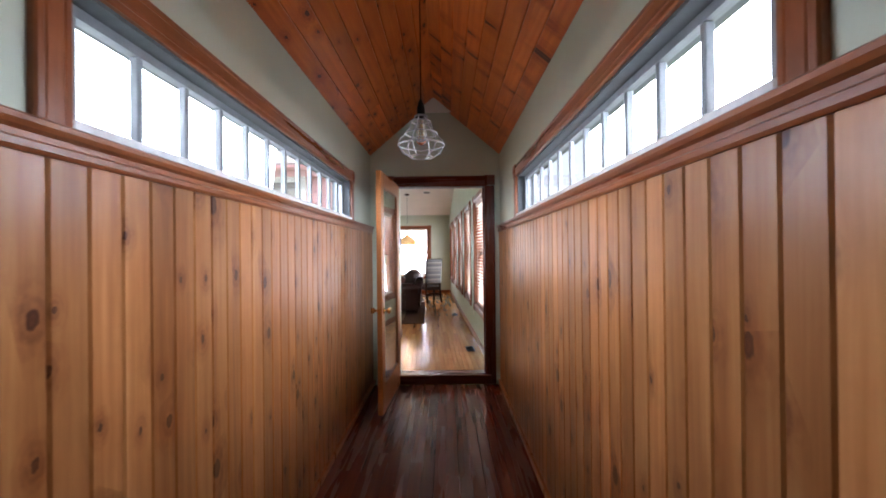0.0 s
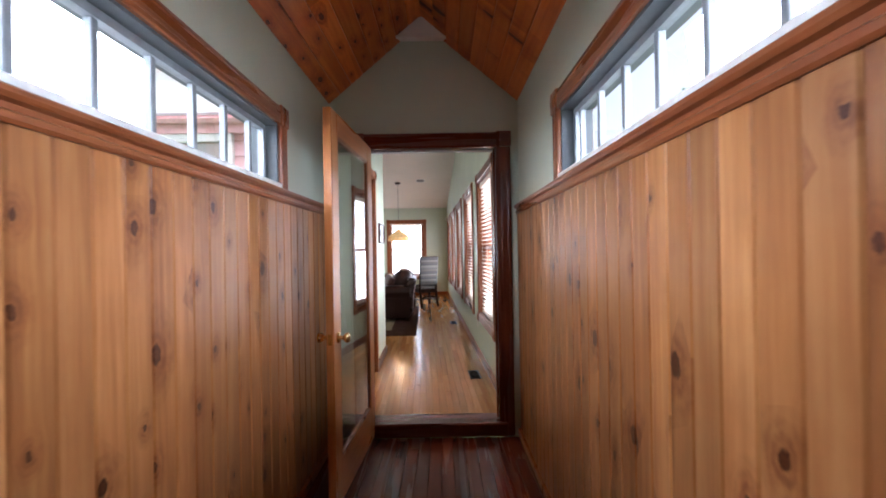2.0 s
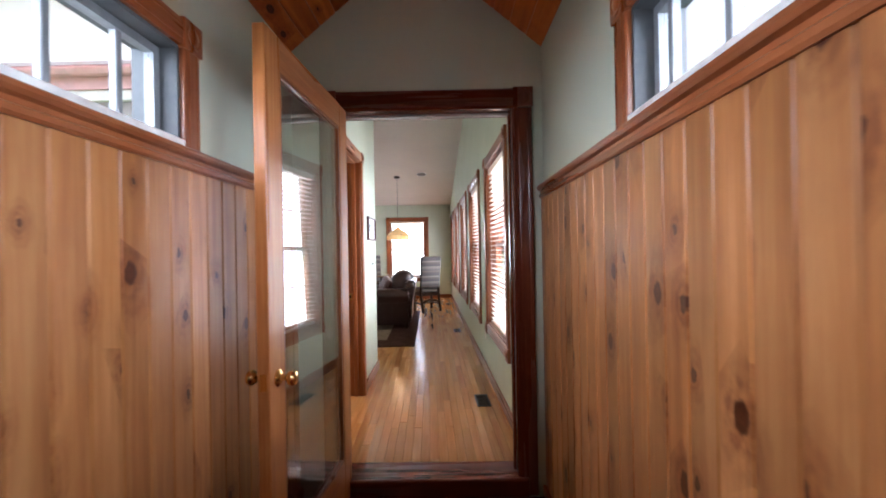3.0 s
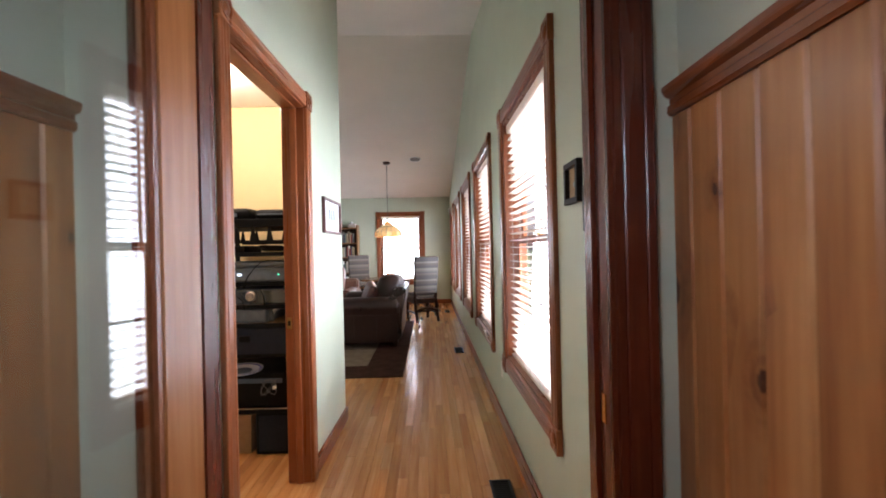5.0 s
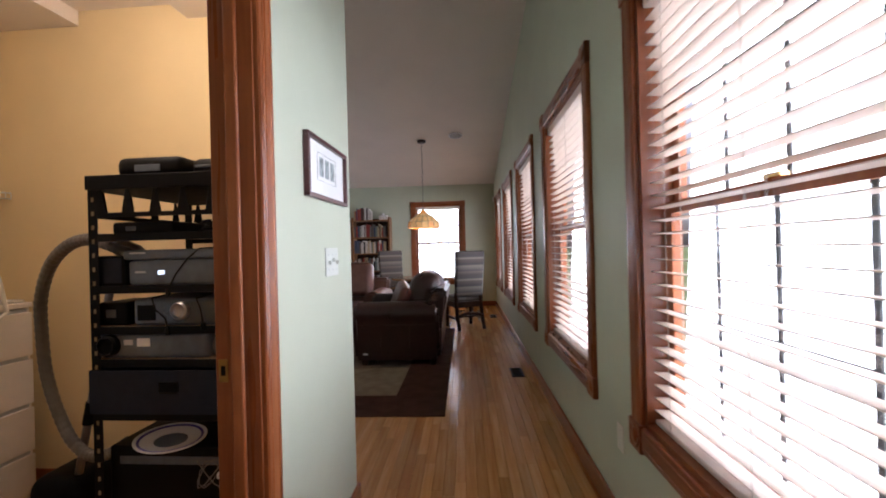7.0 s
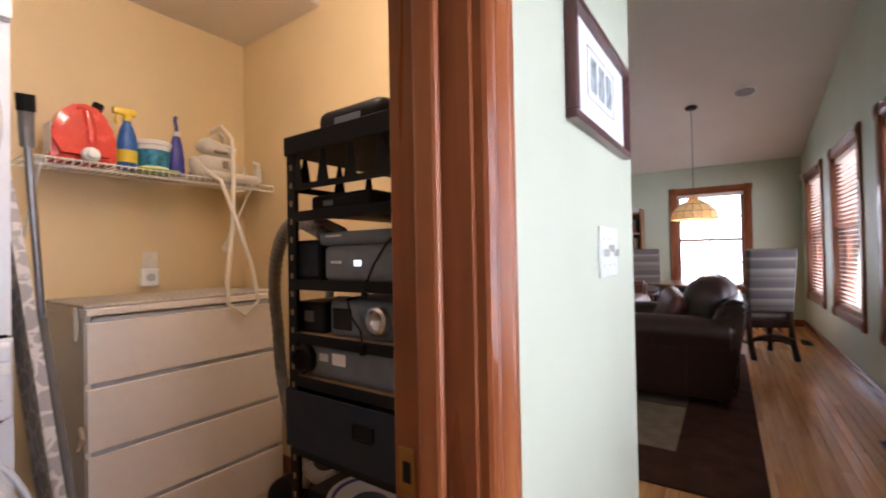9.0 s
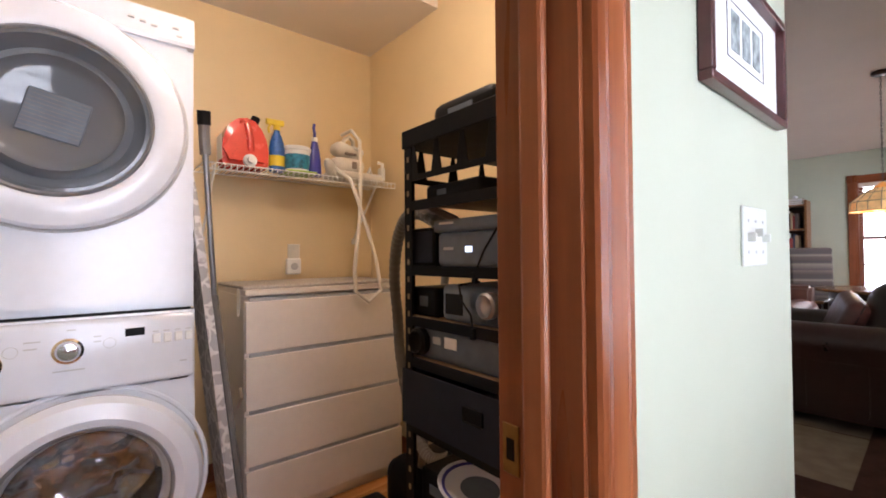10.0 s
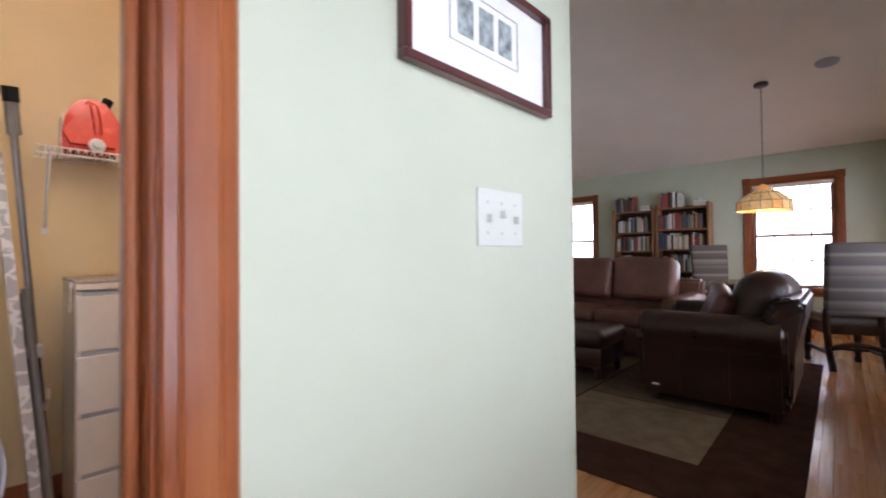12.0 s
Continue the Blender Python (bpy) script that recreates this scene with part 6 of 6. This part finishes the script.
def rack():
    top = thing("shelving_rack", "black slotted-steel shelving rack loaded with electronics", "shelf")
    for x in (RX0, RX1 - 0.035):
        for y in (RY0, RY1 - 0.035):
            bm = B()
            bx(bm, x, x + 0.035, y, y + 0.003, 0, 1.50)
            bx(bm, x if x == RX0 else x + 0.032, (x if x == RX0 else x + 0.032) + 0.003, y + 0.003, y + 0.035, 0, 1.50)
            post = part("post", bm, M["black_metal"], top)
            if y == RY0:
                me = mesh_of("slot", bx(B(), -0.005, 0.005, -0.0006, 0.0004, -0.008, 0.008), M["yellow_hole"])
                for i in range(28):
                    part("slot", me, None, post, at=pose(x + 0.018, y, 0.12 + i * 0.05))
    part("top_tray", bx(B(), RX0 - 0.006, RX1 + 0.006, RY0 - 0.006, RY1 + 0.006, 1.455, 1.506, 0.002), M["black_metal"], top)
    # pierced truss below the top tray
    for y in (RY0 + 0.001, RY1 - 0.004):
        bm = B()
        bx(bm, RX0 + 0.035, RX1 - 0.035, y, y + 0.003, 1.355, 1.372)
        n = 5
        for i in range(n + 1):
            x = RX0 + 0.045 + (RX1 - RX0 - 0.09) * i / n
            extrude_profile(bm, [(x - 0.006, 1.456), (x + 0.006, 1.456), (x + 0.022, 1.372), (x - 0.022, 1.372)], Matrix(((1, 0, 0, 0), (0, 0, 1, y), (0, 1, 0, 0), (0, 0, 0, 1))), 0.003)
        part("truss", bm, M["black_metal"], top)
    bm = B()
    bx(bm, RX0 + 0.001, RX0 + 0.004, RY0 + 0.035, RY1 - 0.035, 1.355, 1.372)
    for i in range(4):
        y = RY0 + 0.06 + 0.13 * i
        extrude_profile(bm, [(y - 0.006, 1.456), (y + 0.006, 1.456), (y + 0.022, 1.372), (y - 0.022, 1.372)], Matrix(((0, 0, 1, RX0 + 0.001), (1, 0, 0, 0), (0, 1, 0, 0), (0, 0, 0, 1))), 0.003)
    part("truss", bm, M["black_metal"], top)
    for z in RZ:
        sh = part("shelf", bx(B(), RX0 + 0.004, RX1 - 0.004, RY0 + 0.004, RY1 - 0.004, z - 0.006, z), M["cardboard"], top, "brown fibreboard shelf")
        part("shelf_rail", bx(B(), RX0 + 0.002, RX1 - 0.002, RY0 + 0.0005, RY0 + 0.0038, z - 0.026, z + 0.002), M["black_metal"], sh)
        part("shelf_rail", bx(B(), RX0 + 0.002, RX1 - 0.002, RY1 - 0.0038, RY1 - 0.0005, z - 0.026, z + 0.002), M["black_metal"], sh)


M["yellow_hole"] = plain("slot_showing_wall", (0.22, 0.155, 0.075), 0.8)
rack()


def case(name, label, cat, x0, x1, y0, y1, z0, z1, mat, r=0.02, extras=()):
    """A loose device or box: body plus named details (name, x0, x1, y0, y1, z0, z1, material)."""
    top = thing(name, label, cat, pose((x0 + x1) / 2, (y0 + y1) / 2, z0))
    dx, dy, h = (x1 - x0) / 2, (y1 - y0) / 2, z1 - z0
    part("body", puff(B(), -dx, dx, -dy, dy, 0, h, r, 3), M[mat], top, smooth=True)
    for nm, a, b, c_, d, e, f, mt in extras:
        part(nm, bx(B(), a, b, c_, d, e, f, 0.0015), M[mt], top)
    return top


case("camera_case", "black padded equipment case on the top tray", "case", -1.36, -1.10, 6.56, 6.80, 1.507, 1.585, "black_plastic", 0.03, [("handle", -0.05, 0.05, -0.122, -0.118, 0.02, 0.045, "slate_plastic")])
case("camera_case", "flat black cloth case on the top tray", "case", -1.08, -0.84, 6.58, 6.82, 1.507, 1.575, "black_plastic", 0.03, [("strap", -0.1, 0.1, -0.122, -0.119, 0.03, 0.04, "slate_plastic")])
case("disc_player", "flat black player with a grey badge", "electronics", -1.35, -1.12, 6.53, 6.80, RZ[5], RZ[5] + 0.045, "black_plastic", 0.012, [("badge", -0.06, -0.02, -0.137, -0.134, 0.012, 0.028, "slate_plastic")])
t_ = thing("cable_coil", "coil of black cable lying on the rack", "cable", pose(-0.98, 6.62, RZ[5] + 0.003))
part("cable_loops", tube(B(), [((0.07 + 0.012 * math.sin(i * 1.7)) * math.cos(i * 0.5), (0.05 + 0.01 * math.cos(i * 1.1)) * math.sin(i * 0.5), 0.006 + 0.0006 * i) for i in range(60)], 0.005, 6), M["black_plastic"], t_, smooth=True)
case("scanner", "slate grey scanner lying on the projector", "electronics", -1.30, -0.86, 6.515, 6.90, RZ[4] + 0.092, RZ[4] + 0.128, "slate_plastic", 0.012, [("tag", -0.19, -0.13, -0.194, -0.19, 0.022, 0.028, "grey_plastic")])
case("projector", "slate grey projector with a small lit display", "electronics", -1.28, -0.84, 6.515, 6.88, RZ[4], RZ[4] + 0.092, "slate_plastic", 0.015, [("display", -0.105, -0.078, -0.1835, -0.181, 0.038, 0.054, "lit"), ("badge", -0.19, -0.15, -0.1835, -0.182, 0.045, 0.052, "grey_plastic"), ("indicator", 0.15, 0.162, -0.1835, -0.181, 0.04, 0.052, "lit_green")])
case("speaker_box", "small black loudspeaker box on the rack", "speaker", -1.425, -1.295, 6.52, 6.72, RZ[4], RZ[4] + 0.11, "black_plastic", 0.006, [("grille", -0.055, 0.055, -0.102, -0.099, 0.01, 0.10, "charcoal")])


def device_lens(x, y, z, r):
    return lathe(B(), pose(x, y, z, 90), [(r, -0.01), (r, 0.018), (r * 0.82, 0.024), (r * 0.72, 0.012), (r * 0.4, 0.004), (0.001, 0.002)], 24)


p1 = case("projector", "grey projector wrapped in clear film", "electronics", -1.27, -0.83, 6.52, 6.88, RZ[3], RZ[3] + 0.098, "slate_plastic", 0.018, [("vent", -0.20, -0.13, -0.182, -0.179, 0.02, 0.075, "black_plastic")])
part("lens", device_lens(-0.03, -0.182, 0.055, 0.032), M["steel"], p1, "bright lens", True)
part("plastic_film", puff(B(), -0.10, 0.10, -0.187, -0.175, 0.01, 0.085, 0.006, 2), M["clear"], p1, "crinkled clear film", True)
case("power_adapter", "small black adapter on the rack", "electronics", -1.42, -1.30, 6.53, 6.70, RZ[3], RZ[3] + 0.085, "black_plastic", 0.01, [("dial", -0.02, 0.02, -0.087, -0.084, 0.03, 0.06, "slate_plastic")])
p2 = case("projector", "pale grey projector with a big lens", "electronics", -1.40, -0.98, 6.515, 6.86, RZ[2], RZ[2] + 0.098, "slate_plastic", 0.02, [("sticker", -0.06, -0.01, -0.1745, -0.172, 0.045, 0.075, "paper"), ("badge", -0.11, -0.075, -0.1745, -0.172, 0.05, 0.07, "grey_plastic")])
part("lens", device_lens(-0.16, -0.174, 0.05, 0.038), M["black_plastic"], p2, "large dark lens", True)
hp = thing("headphones", "grey over-ear headphones resting on the rack shelf", "headphones", pose(-0.90, 6.56, RZ[2]))
part("headband", tube(B(), [(0.075 * math.cos(a), 0.01, 0.02 + 0.075 * math.sin(a)) for a in [math.pi * i / 14 for i in range(15)]], 0.012, 8), M["grey_plastic"], hp, smooth=True)
for x in (-0.075, 0.075):
    part("ear_cup", lathe(B(), pose(x, 0.01, 0.038, 0, 90), [(0.02, -0.018), (0.036, -0.012), (0.036, 0.012), (0.02, 0.018)], 20), M["slate_plastic"], hp, smooth=True)
b_ = thing("storage_bin", "charcoal fibreboard storage bin with a cut-out grip", "bin", pose(-1.115, 6.70, RZ[1]))
for xa, xb, ya, yb in ((-0.30, 0.28, -0.21, -0.206), (-0.30, 0.28, 0.206, 0.21), (-0.30, -0.296, -0.206, 0.206), (0.276, 0.28, -0.206, 0.206)):
    part("side_panel", bx(B(), xa, xb, ya, yb, 0, 0.155), M["charcoal"], b_)
part("base", bx(B(), -0.296, 0.276, -0.206, 0.206, 0, 0.004), M["charcoal"], b_)
part("grip", bx(B(), -0.035, 0.035, -0.2125, -0.2095, 0.075, 0.115, 0.004), M["black_plastic"], b_, "black grip plate")
pl = thing("decorated_plate", "oval white plate with a blue rim pattern", "plate", pose(-1.165, 6.56, 0.530, 11))
part("dish", ring_profile([(0.002, 0), (0.08, 0.0), (0.095, 0.006), (0.13, 0.014), (0.131, 0.018), (0.095, 0.011), (0.08, 0.005), (0.002, 0.005)], Matrix.Diagonal((1, 0.7, 1, 1)), 40), M["ceramic"], pl, smooth=True)
part("blue_band", ring_profile([(0.108, 0.0130), (0.118, 0.0160), (0.117, 0.0175), (0.108, 0.0145)], Matrix.Diagonal((1, 0.7, 1, 1)), 40), M["purple"], pl, "dark blue band", True)
part("centre_motif", lathe(B(), Matrix.Diagonal((1, 0.7, 1, 1)), [(0.06, 0.0052), (0.06, 0.006), (0.001, 0.006)], 30), M["slate_plastic"], pl, "grey centre")
case("amplifier", "black amplifier on the lower rack shelf", "electronics", -1.38, -0.86, 6.53, 6.98, RZ[0], RZ[0] + 0.225, "black_plastic", 0.008, [("front_strip", -0.22, 0.22, -0.227, -0.224, 0.16, 0.19, "slate_plastic")])
case("cardboard_box", "brown cardboard box under the rack", "box", -1.40, -1.12, 6.56, 6.95, 0.0, 0.24, "cardboard", 0.003, [("tape", -0.02, 0.02, -0.1955, -0.1945, 0.0, 0.24, "cream_plastic")])
case("speaker_box", "large black subwoofer box under the rack", "speaker", -1.08, -0.84, 6.54, 6.95, 0.0, 0.27, "black_plastic", 0.008, [("grille", -0.1, 0.1, -0.207, -0.204, 0.02, 0.25, "charcoal")])
t_ = thing("cable_tangle", "tangle of cream cables hanging from the rack", "cable", pose(-0.98, 6.52, 0.40))
part("cable_loops", tube(B(), [(0.05 * math.cos(i * 0.7), -0.012 + 0.006 * math.sin(i), 0.05 * math.sin(i * 0.9) + 0.04) for i in range(24)], 0.0022, 5), M["hose"], t_, smooth=True)
part("plug_head", bx(B(), 0.03, 0.05, -0.03, -0.01, 0.03, 0.05, 0.003), M["white_plastic"], t_)


def loose_cable(label, points):
    top = thing("power_cable", label, "cable")
    part("cord", tube(B(), points, 0.0028, 6), M["black_plastic"], top, smooth=True)
    end = Vector(points[-1])
    part("plug_head", bx(B(), end.x - 0.007, end.x + 0.007, end.y - 0.006, end.y + 0.006, end.z - 0.024, end.z + 0.004, 0.002), M["black_plastic"], top)


loose_cable("thin black cable draped over the lit projector", [(-0.99, 6.60, RZ[4] + 0.132), (-1.01, 6.52, RZ[4] + 0.128), (-1.05, 6.508, RZ[4] + 0.09), (-1.09, 6.506, RZ[4] + 0.04), (-1.12, 6.505, RZ[4] - 0.015)])
loose_cable("thin black cable hanging in front of the wrapped projector", [(-1.20, 6.60, RZ[3] + 0.104), (-1.19, 6.515, RZ[3] + 0.10), (-1.17, 6.506, RZ[3] + 0.06), (-1.13, 6.50, RZ[3] + 0.03), (-1.12, 6.497, RZ[3] - 0.005)])
loose_cable("black charger lead hanging over the shelf edge", [(-1.02, 6.60, RZ[3] + 0.104), (-1.02, 6.51, RZ[3] + 0.098), (-1.0, 6.504, RZ[3] + 0.06), (-0.99, 6.50, RZ[3] + 0.01)])


def vacuum():
    top = thing("vacuum_cleaner", "vacuum with a long grey ribbed hose beside the rack", "vacuum cleaner", pose(0, 0, 0))
    part("body", puff(B(), -2.05, -1.80, 6.80, 7.12, 0.0, 0.24, 0.07), M["black_plastic"], top, smooth=True)
    part("wand", tube(B(), [(-1.90, 6.88, 0.03), (-1.80, 6.88, 0.48), (-1.725, 6.88, 0.85), (-1.675, 6.88, 1.09)], 0.016, 10), M["grey_tube"], top, "dark metal wand", True)
    part("wand_joint", tube(B(), [(-1.804, 6.88, 0.46), (-1.782, 6.88, 0.56)], 0.022, 10), M["black_plastic"], top)
    part("floor_head", puff(B(), -2.06, -1.84, 6.66, 6.79, 0.0, 0.09, 0.02, 2), M["black_plastic"], top, smooth=True)
    pts = [(-1.30, 6.60, 1.20), (-1.42, 6.60, 1.26), (-1.54, 6.63, 1.285), (-1.68, 6.68, 1.26), (-1.82, 6.74, 1.18), (-1.93, 6.80, 1.04), (-1.985, 6.85, 0.88), (-1.98, 6.86, 0.70), (-1.93, 6.86, 0.53), (-1.84, 6.84, 0.40), (-1.73, 6.82, 0.345), (-1.62, 6.80, 0.37), (-1.52, 6.78, 0.43)]
    fine = []
    for i in range(len(pts) - 1):
        p0, p1_, p2_, p3 = (Vector(pts[max(0, min(len(pts) - 1, i + k))]) for k in (-1, 0, 1, 2))
        for s_ in range(10):
            u = s_ / 10
            fine.append(0.5 * ((2 * p1_) + (-p0 + p2_) * u + (2 * p0 - 5 * p1_ + 4 * p2_ - p3) * u * u + (-p0 + 3 * p1_ - 3 * p2_ + p3) * u ** 3))
    bm = B()
    rings = []
    side = None
    for i, p in enumerate(fine):
        d = (fine[min(i + 1, len(fine) - 1)] - fine[max(i - 1, 0)]).normalized()
        side = d.orthogonal().normalized() if side is None else (side - d * side.dot(d)).normalized()
        up = d.cross(side)
        r = 0.025 if i % 2 else 0.022
        rings.append([bm.verts.new(p + (side * math.cos(2 * math.pi * k / 12) + up * math.sin(2 * math.pi * k / 12)) * r) for k in range(12)])
    for a, b in zip(rings, rings[1:]):
        for k in range(12):
            bm.faces.new((a[k], a[(k + 1) % 12], b[(k + 1) % 12], b[k]))
    part("hose", bm, M["hose"], top, "grey ribbed hose")
    part("hose_grip", tube(B(), [(-1.50, 6.62, 1.285), (-1.42, 6.60, 1.275), (-1.33, 6.62, 1.235), (-1.28, 6.65, 1.17)], 0.025, 10), M["grey_pipe"], top, "bent grey-brown hose end", True)


vacuum()

# flush light in the laundry ceiling
l_ = thing("flush_light", "lit white glass flush light on the laundry ceiling", "ceiling lamp", pose(-1.36, 6.45, LCEIL - 0.001))
part("base_plate", cyl(B(), pose(0, 0, -0.02), 0.095, 0.02, 32), M["white_plastic"], l_, smooth=True)
part("diffuser", lathe(B(), pose(0, 0, -0.02), [(0.09, 0), (0.085, -0.02), (0.065, -0.04), (0.03, -0.05), (0.002, -0.052)], 32), M["bulb_on"], l_, "glowing glass diffuser", True)
lamp("laundry_light", "POINT", pose(-1.36, 6.40, 2.29), 12.0, (1.0, 0.82, 0.62), radius=0.09)
setting("baseboard_laundry", bx(bx(B(), LX, LX + 0.014, LYB, LYF, 0, 0.09, 0.003), LX + 0.014, PX - PT, LYF - 0.014, LYF, 0, 0.09, 0.003), M["trim"], HOME, "stained wooden baseboard", "baseboard")

# ---- outside ----


def red_house():
    """The neighbouring wing in red boards, seen through the low windows."""
    top = thing("house_wing", "barn-red boarded house wing with a shingled roof", "house", HALL)
    bm = B()
    for i in range(24):
        z = -0.6 + i * 0.12
        extrude_profile(bm, [(0, z), (0.025, z), (0.008, z + 0.125), (0, z + 0.125)], Matrix(((0, 0, 1, -2.6), (-1, 0, 0, 4.70), (0, 1, 0, 0), (0, 0, 0, 1))), 1.65)
    bx(bm, -2.6, -0.95, 4.70, 4.80, -0.6, 2.31)
    part("wall", bm, M["glare_red"], top)
    bm = B()
    extrude_profile(bm, [(4.60, 2.325), (4.60, 2.345), (4.80, 2.37), (4.80, 2.35)], Matrix(((0, 0, 1, -2.68), (1, 0, 0, 0), (0, 1, 0, 0), (0, 0, 0, 1))), 1.73)
    part("roof", bm, M["shingle"], top)
    part("fascia", bx(B(), -2.64, -0.95, 4.62, 4.65, 2.20, 2.325), M["glare_red"], top)
    part("gutter", extrude_profile(B(), [(4.55, 2.29), (4.57, 2.265), (4.61, 2.265), (4.62, 2.33), (4.61, 2.33), (4.605, 2.275), (4.575, 2.275), (4.56, 2.295)], Matrix(((0, 0, 1, -2.66), (1, 0, 0, 0), (0, 1, 0, 0), (0, 0, 0, 1))), 1.71), M["glare_red"], top)
    w = part("window", bx(B(), -2.03, -1.49, 4.65, 4.672, 1.0, 2.14), M["shingle"], top, "dim window of the wing")
    bm = B()
    bx(bm, -2.09, -1.43, 4.63, 4.68, 2.14, 2.2, 0.004)
    bx(bm, -2.09, -1.43, 4.63, 4.68, 0.94, 1.0, 0.004)
    bx(bm, -2.09, -2.03, 4.635, 4.68, 1.0, 2.14, 0.004)
    bx(bm, -1.49, -1.43, 4.635, 4.68, 1.0, 2.14, 0.004)
    part("frame", bm, M["sill_white"], w)
    cb = thing("corner_board", "barn-red corner board of the house", "corner board", HALL)
    part("board", bx(B(), 0.86, 1.05, 4.62, 4.78, -0.6, 3.0), M["glare_red"], cb)


red_house()


def tree(m, h, seed):
    top = thing("tree", "leafy green tree standing on the lawn outside", "tree", m, "trees outside")
    rng = random.Random(seed)
    bm = B()
    tube(bm, [(0, 0, -0.1), (0.05, 0.02, h * 0.25), (-0.03, 0.05, h * 0.5), (0.02, 0, h * 0.8)], 0.14, 8)
    for v_ in bm.verts:
        k = 1 - 0.75 * max(0, v_.co.z) / h
        v_.co.x *= k
        v_.co.y *= k
    ends = []
    for i in range(16):
        z = h * rng.uniform(0.25, 0.8)
        a = rng.uniform(0, 6.28)
        l = (h - z) * rng.uniform(0.35, 0.6) + 0.5
        e = Vector((math.cos(a) * l, math.sin(a) * l, z + l * rng.uniform(0.2, 0.6)))
        tube(bm, [(0, 0, z), e * 0.5 + Vector((0, 0, z * 0.5 + 0.05)), e], 0.03, 5)
        ends += [e, e * 0.7 + Vector((0, 0, z * 0.3))]
    part("trunk", bm, M["bark"], top)
    verts, faces = [], []
    for e in ends + [Vector((0, 0, h * 0.85))]:
        for _ in range(130):
            p = e + Vector((rng.gauss(0, 0.42), rng.gauss(0, 0.42), rng.gauss(0, 0.34)))
            a, b = (Vector((rng.gauss(0, 1), rng.gauss(0, 1), rng.gauss(0, 1))).normalized() for _ in range(2))
            s_ = rng.uniform(0.05, 0.10)
            k = len(verts)
            verts += [p - a * s_, p + b * s_ * 0.5, p + a * s_, p - b * s_ * 0.5]
            faces.append((k, k + 1, k + 2, k + 3))
    me = bpy.data.meshes.new("crown")
    me.from_pydata([tuple(p) for p in verts], [], faces)
    me.materials.append(M["leaf"])
    part("crown", me, None, top)
    return top


t0 = tree(pose(7.5, 9.5, -0.6), 6.5, 3)
for i, (x, y, a) in enumerate(((9.5, 13.0, 100), (-2.0, 22.0, 60), (1.5, 24.0, 130), (-5.5, 23.0, 250), (12.0, 8.5, 300))):
    copy_thing(t0, pose(x, y, -0.6, 0, 0, a))

# ---- pieces: wainscot, floor boards ----


def wainscot(wall, x, out, width, shift):
    z0, z1 = HF + 0.002, CAP - 0.071
    prof = [(0.0008, 0), (0.0008, 0.010), (0.0065, 0.016), (width - 0.0065, 0.016), (width - 0.0008, 0.010), (width - 0.0008, 0)]
    m = Matrix(((0, out, 0, 0), (1, 0, 0, 0), (0, 0, 1, z0), (0, 0, 0, 1)))
    me = mesh_of("board", extrude_profile(B(), prof, m, z1 - z0), M["pine"])
    y = HY1 - width + shift
    while y > HY0 - width:
        part("board", me, None, wall, at=pose(x, y, 0))
        y -= width
    return wall


wainscot(bpy.data.objects["wall_hall_left"], HX0, 1, 0.1035, 0.026)
wainscot(bpy.data.objects["wall_hall_right"], HX1, -1, 0.1015, 0.0325)


def strip_floor(parent, x0, x1, y0, y1, z, width, lo, hi, material, joined, seed, near, late=None):
    """Floorboards with eased edges; those in the near stretch are parts, the rest one joined piece. late (x, y): left of x they begin at y."""
    first = y0
    rng = random.Random(seed)
    shared = {}
    rest_v, rest_f = [], []

    def board_mesh(length):
        key = round(length, 2)
        if key not in shared:
            e = 0.0012
            bm = B()
            w = width - 0.0009
            vs = [bm.verts.new(p) for p in ((0, 0, -0.012), (w, 0, -0.012), (w, key, -0.012), (0, key, -0.012), (0, 0, -e), (w, 0, -e), (w, key, -e), (0, key, -e), (e, e, 0), (w - e, e, 0), (w - e, key - e, 0), (e, key - e, 0))]
            for a, b in ((0, 4), (4, 8)):
                for i in range(4):
                    j = (i + 1) % 4
                    bm.faces.new((vs[a + i], vs[a + j], vs[b + j], vs[b + i]))
            bm.faces.new(vs[8:12])
            shared[key] = mesh_of("floorboard", bm, material)
        return shared[key], key

    n = int(round((x1 - x0) / width))
    for i in range(n):
        x = x0 + i * width
        y0 = late[1] if late and x < late[0] else first
        y = y0 - rng.uniform(0, hi * 0.6)
        while y < y1:
            length = round(rng.choice([lo + (hi - lo) * k / 5 for k in range(6)]), 2)
            a, b = max(y, y0), min(y + length, y1)
            if b - a > 0.05:
                me, key = board_mesh(b - a - 0.0008)
                if near(x, a, b):
                    part("floorboard", me, None, parent, at=pose(x, a, z))
                else:
                    k = len(rest_v)
                    rest_v += [(v_.co.x + x, v_.co.y + a, v_.co.z + z) for v_ in me.vertices]
                    rest_f += [tuple(q + k for q in p.vertices) for p in me.polygons]
            y += length
    if rest_f:
        me = bpy.data.meshes.new("floorboards")
        me.from_pydata(rest_v, [], rest_f)
        me.materials.append(joined)
        ob = part("floorboards", me, None, parent)
        ob["kind"] = "stuff"


strip_floor(bpy.data.objects["floor_hall"], HX0 + 0.001, HX1, HY0, 4.75, HF, 0.0825, 1.2, 3.0, M["cherry"], M["cherry"], 5, lambda x, a, b: True)
strip_floor(bpy.data.objects["floor_living"], LFX, WX, 4.945, FY, 0.0, 0.0572, 0.35, 1.3, M["maple"], M["maple_far"], 9, lambda x, a, b: x > -0.66 and b < 10.2 and b > 4.9, (LX - 0.1, 6.5))
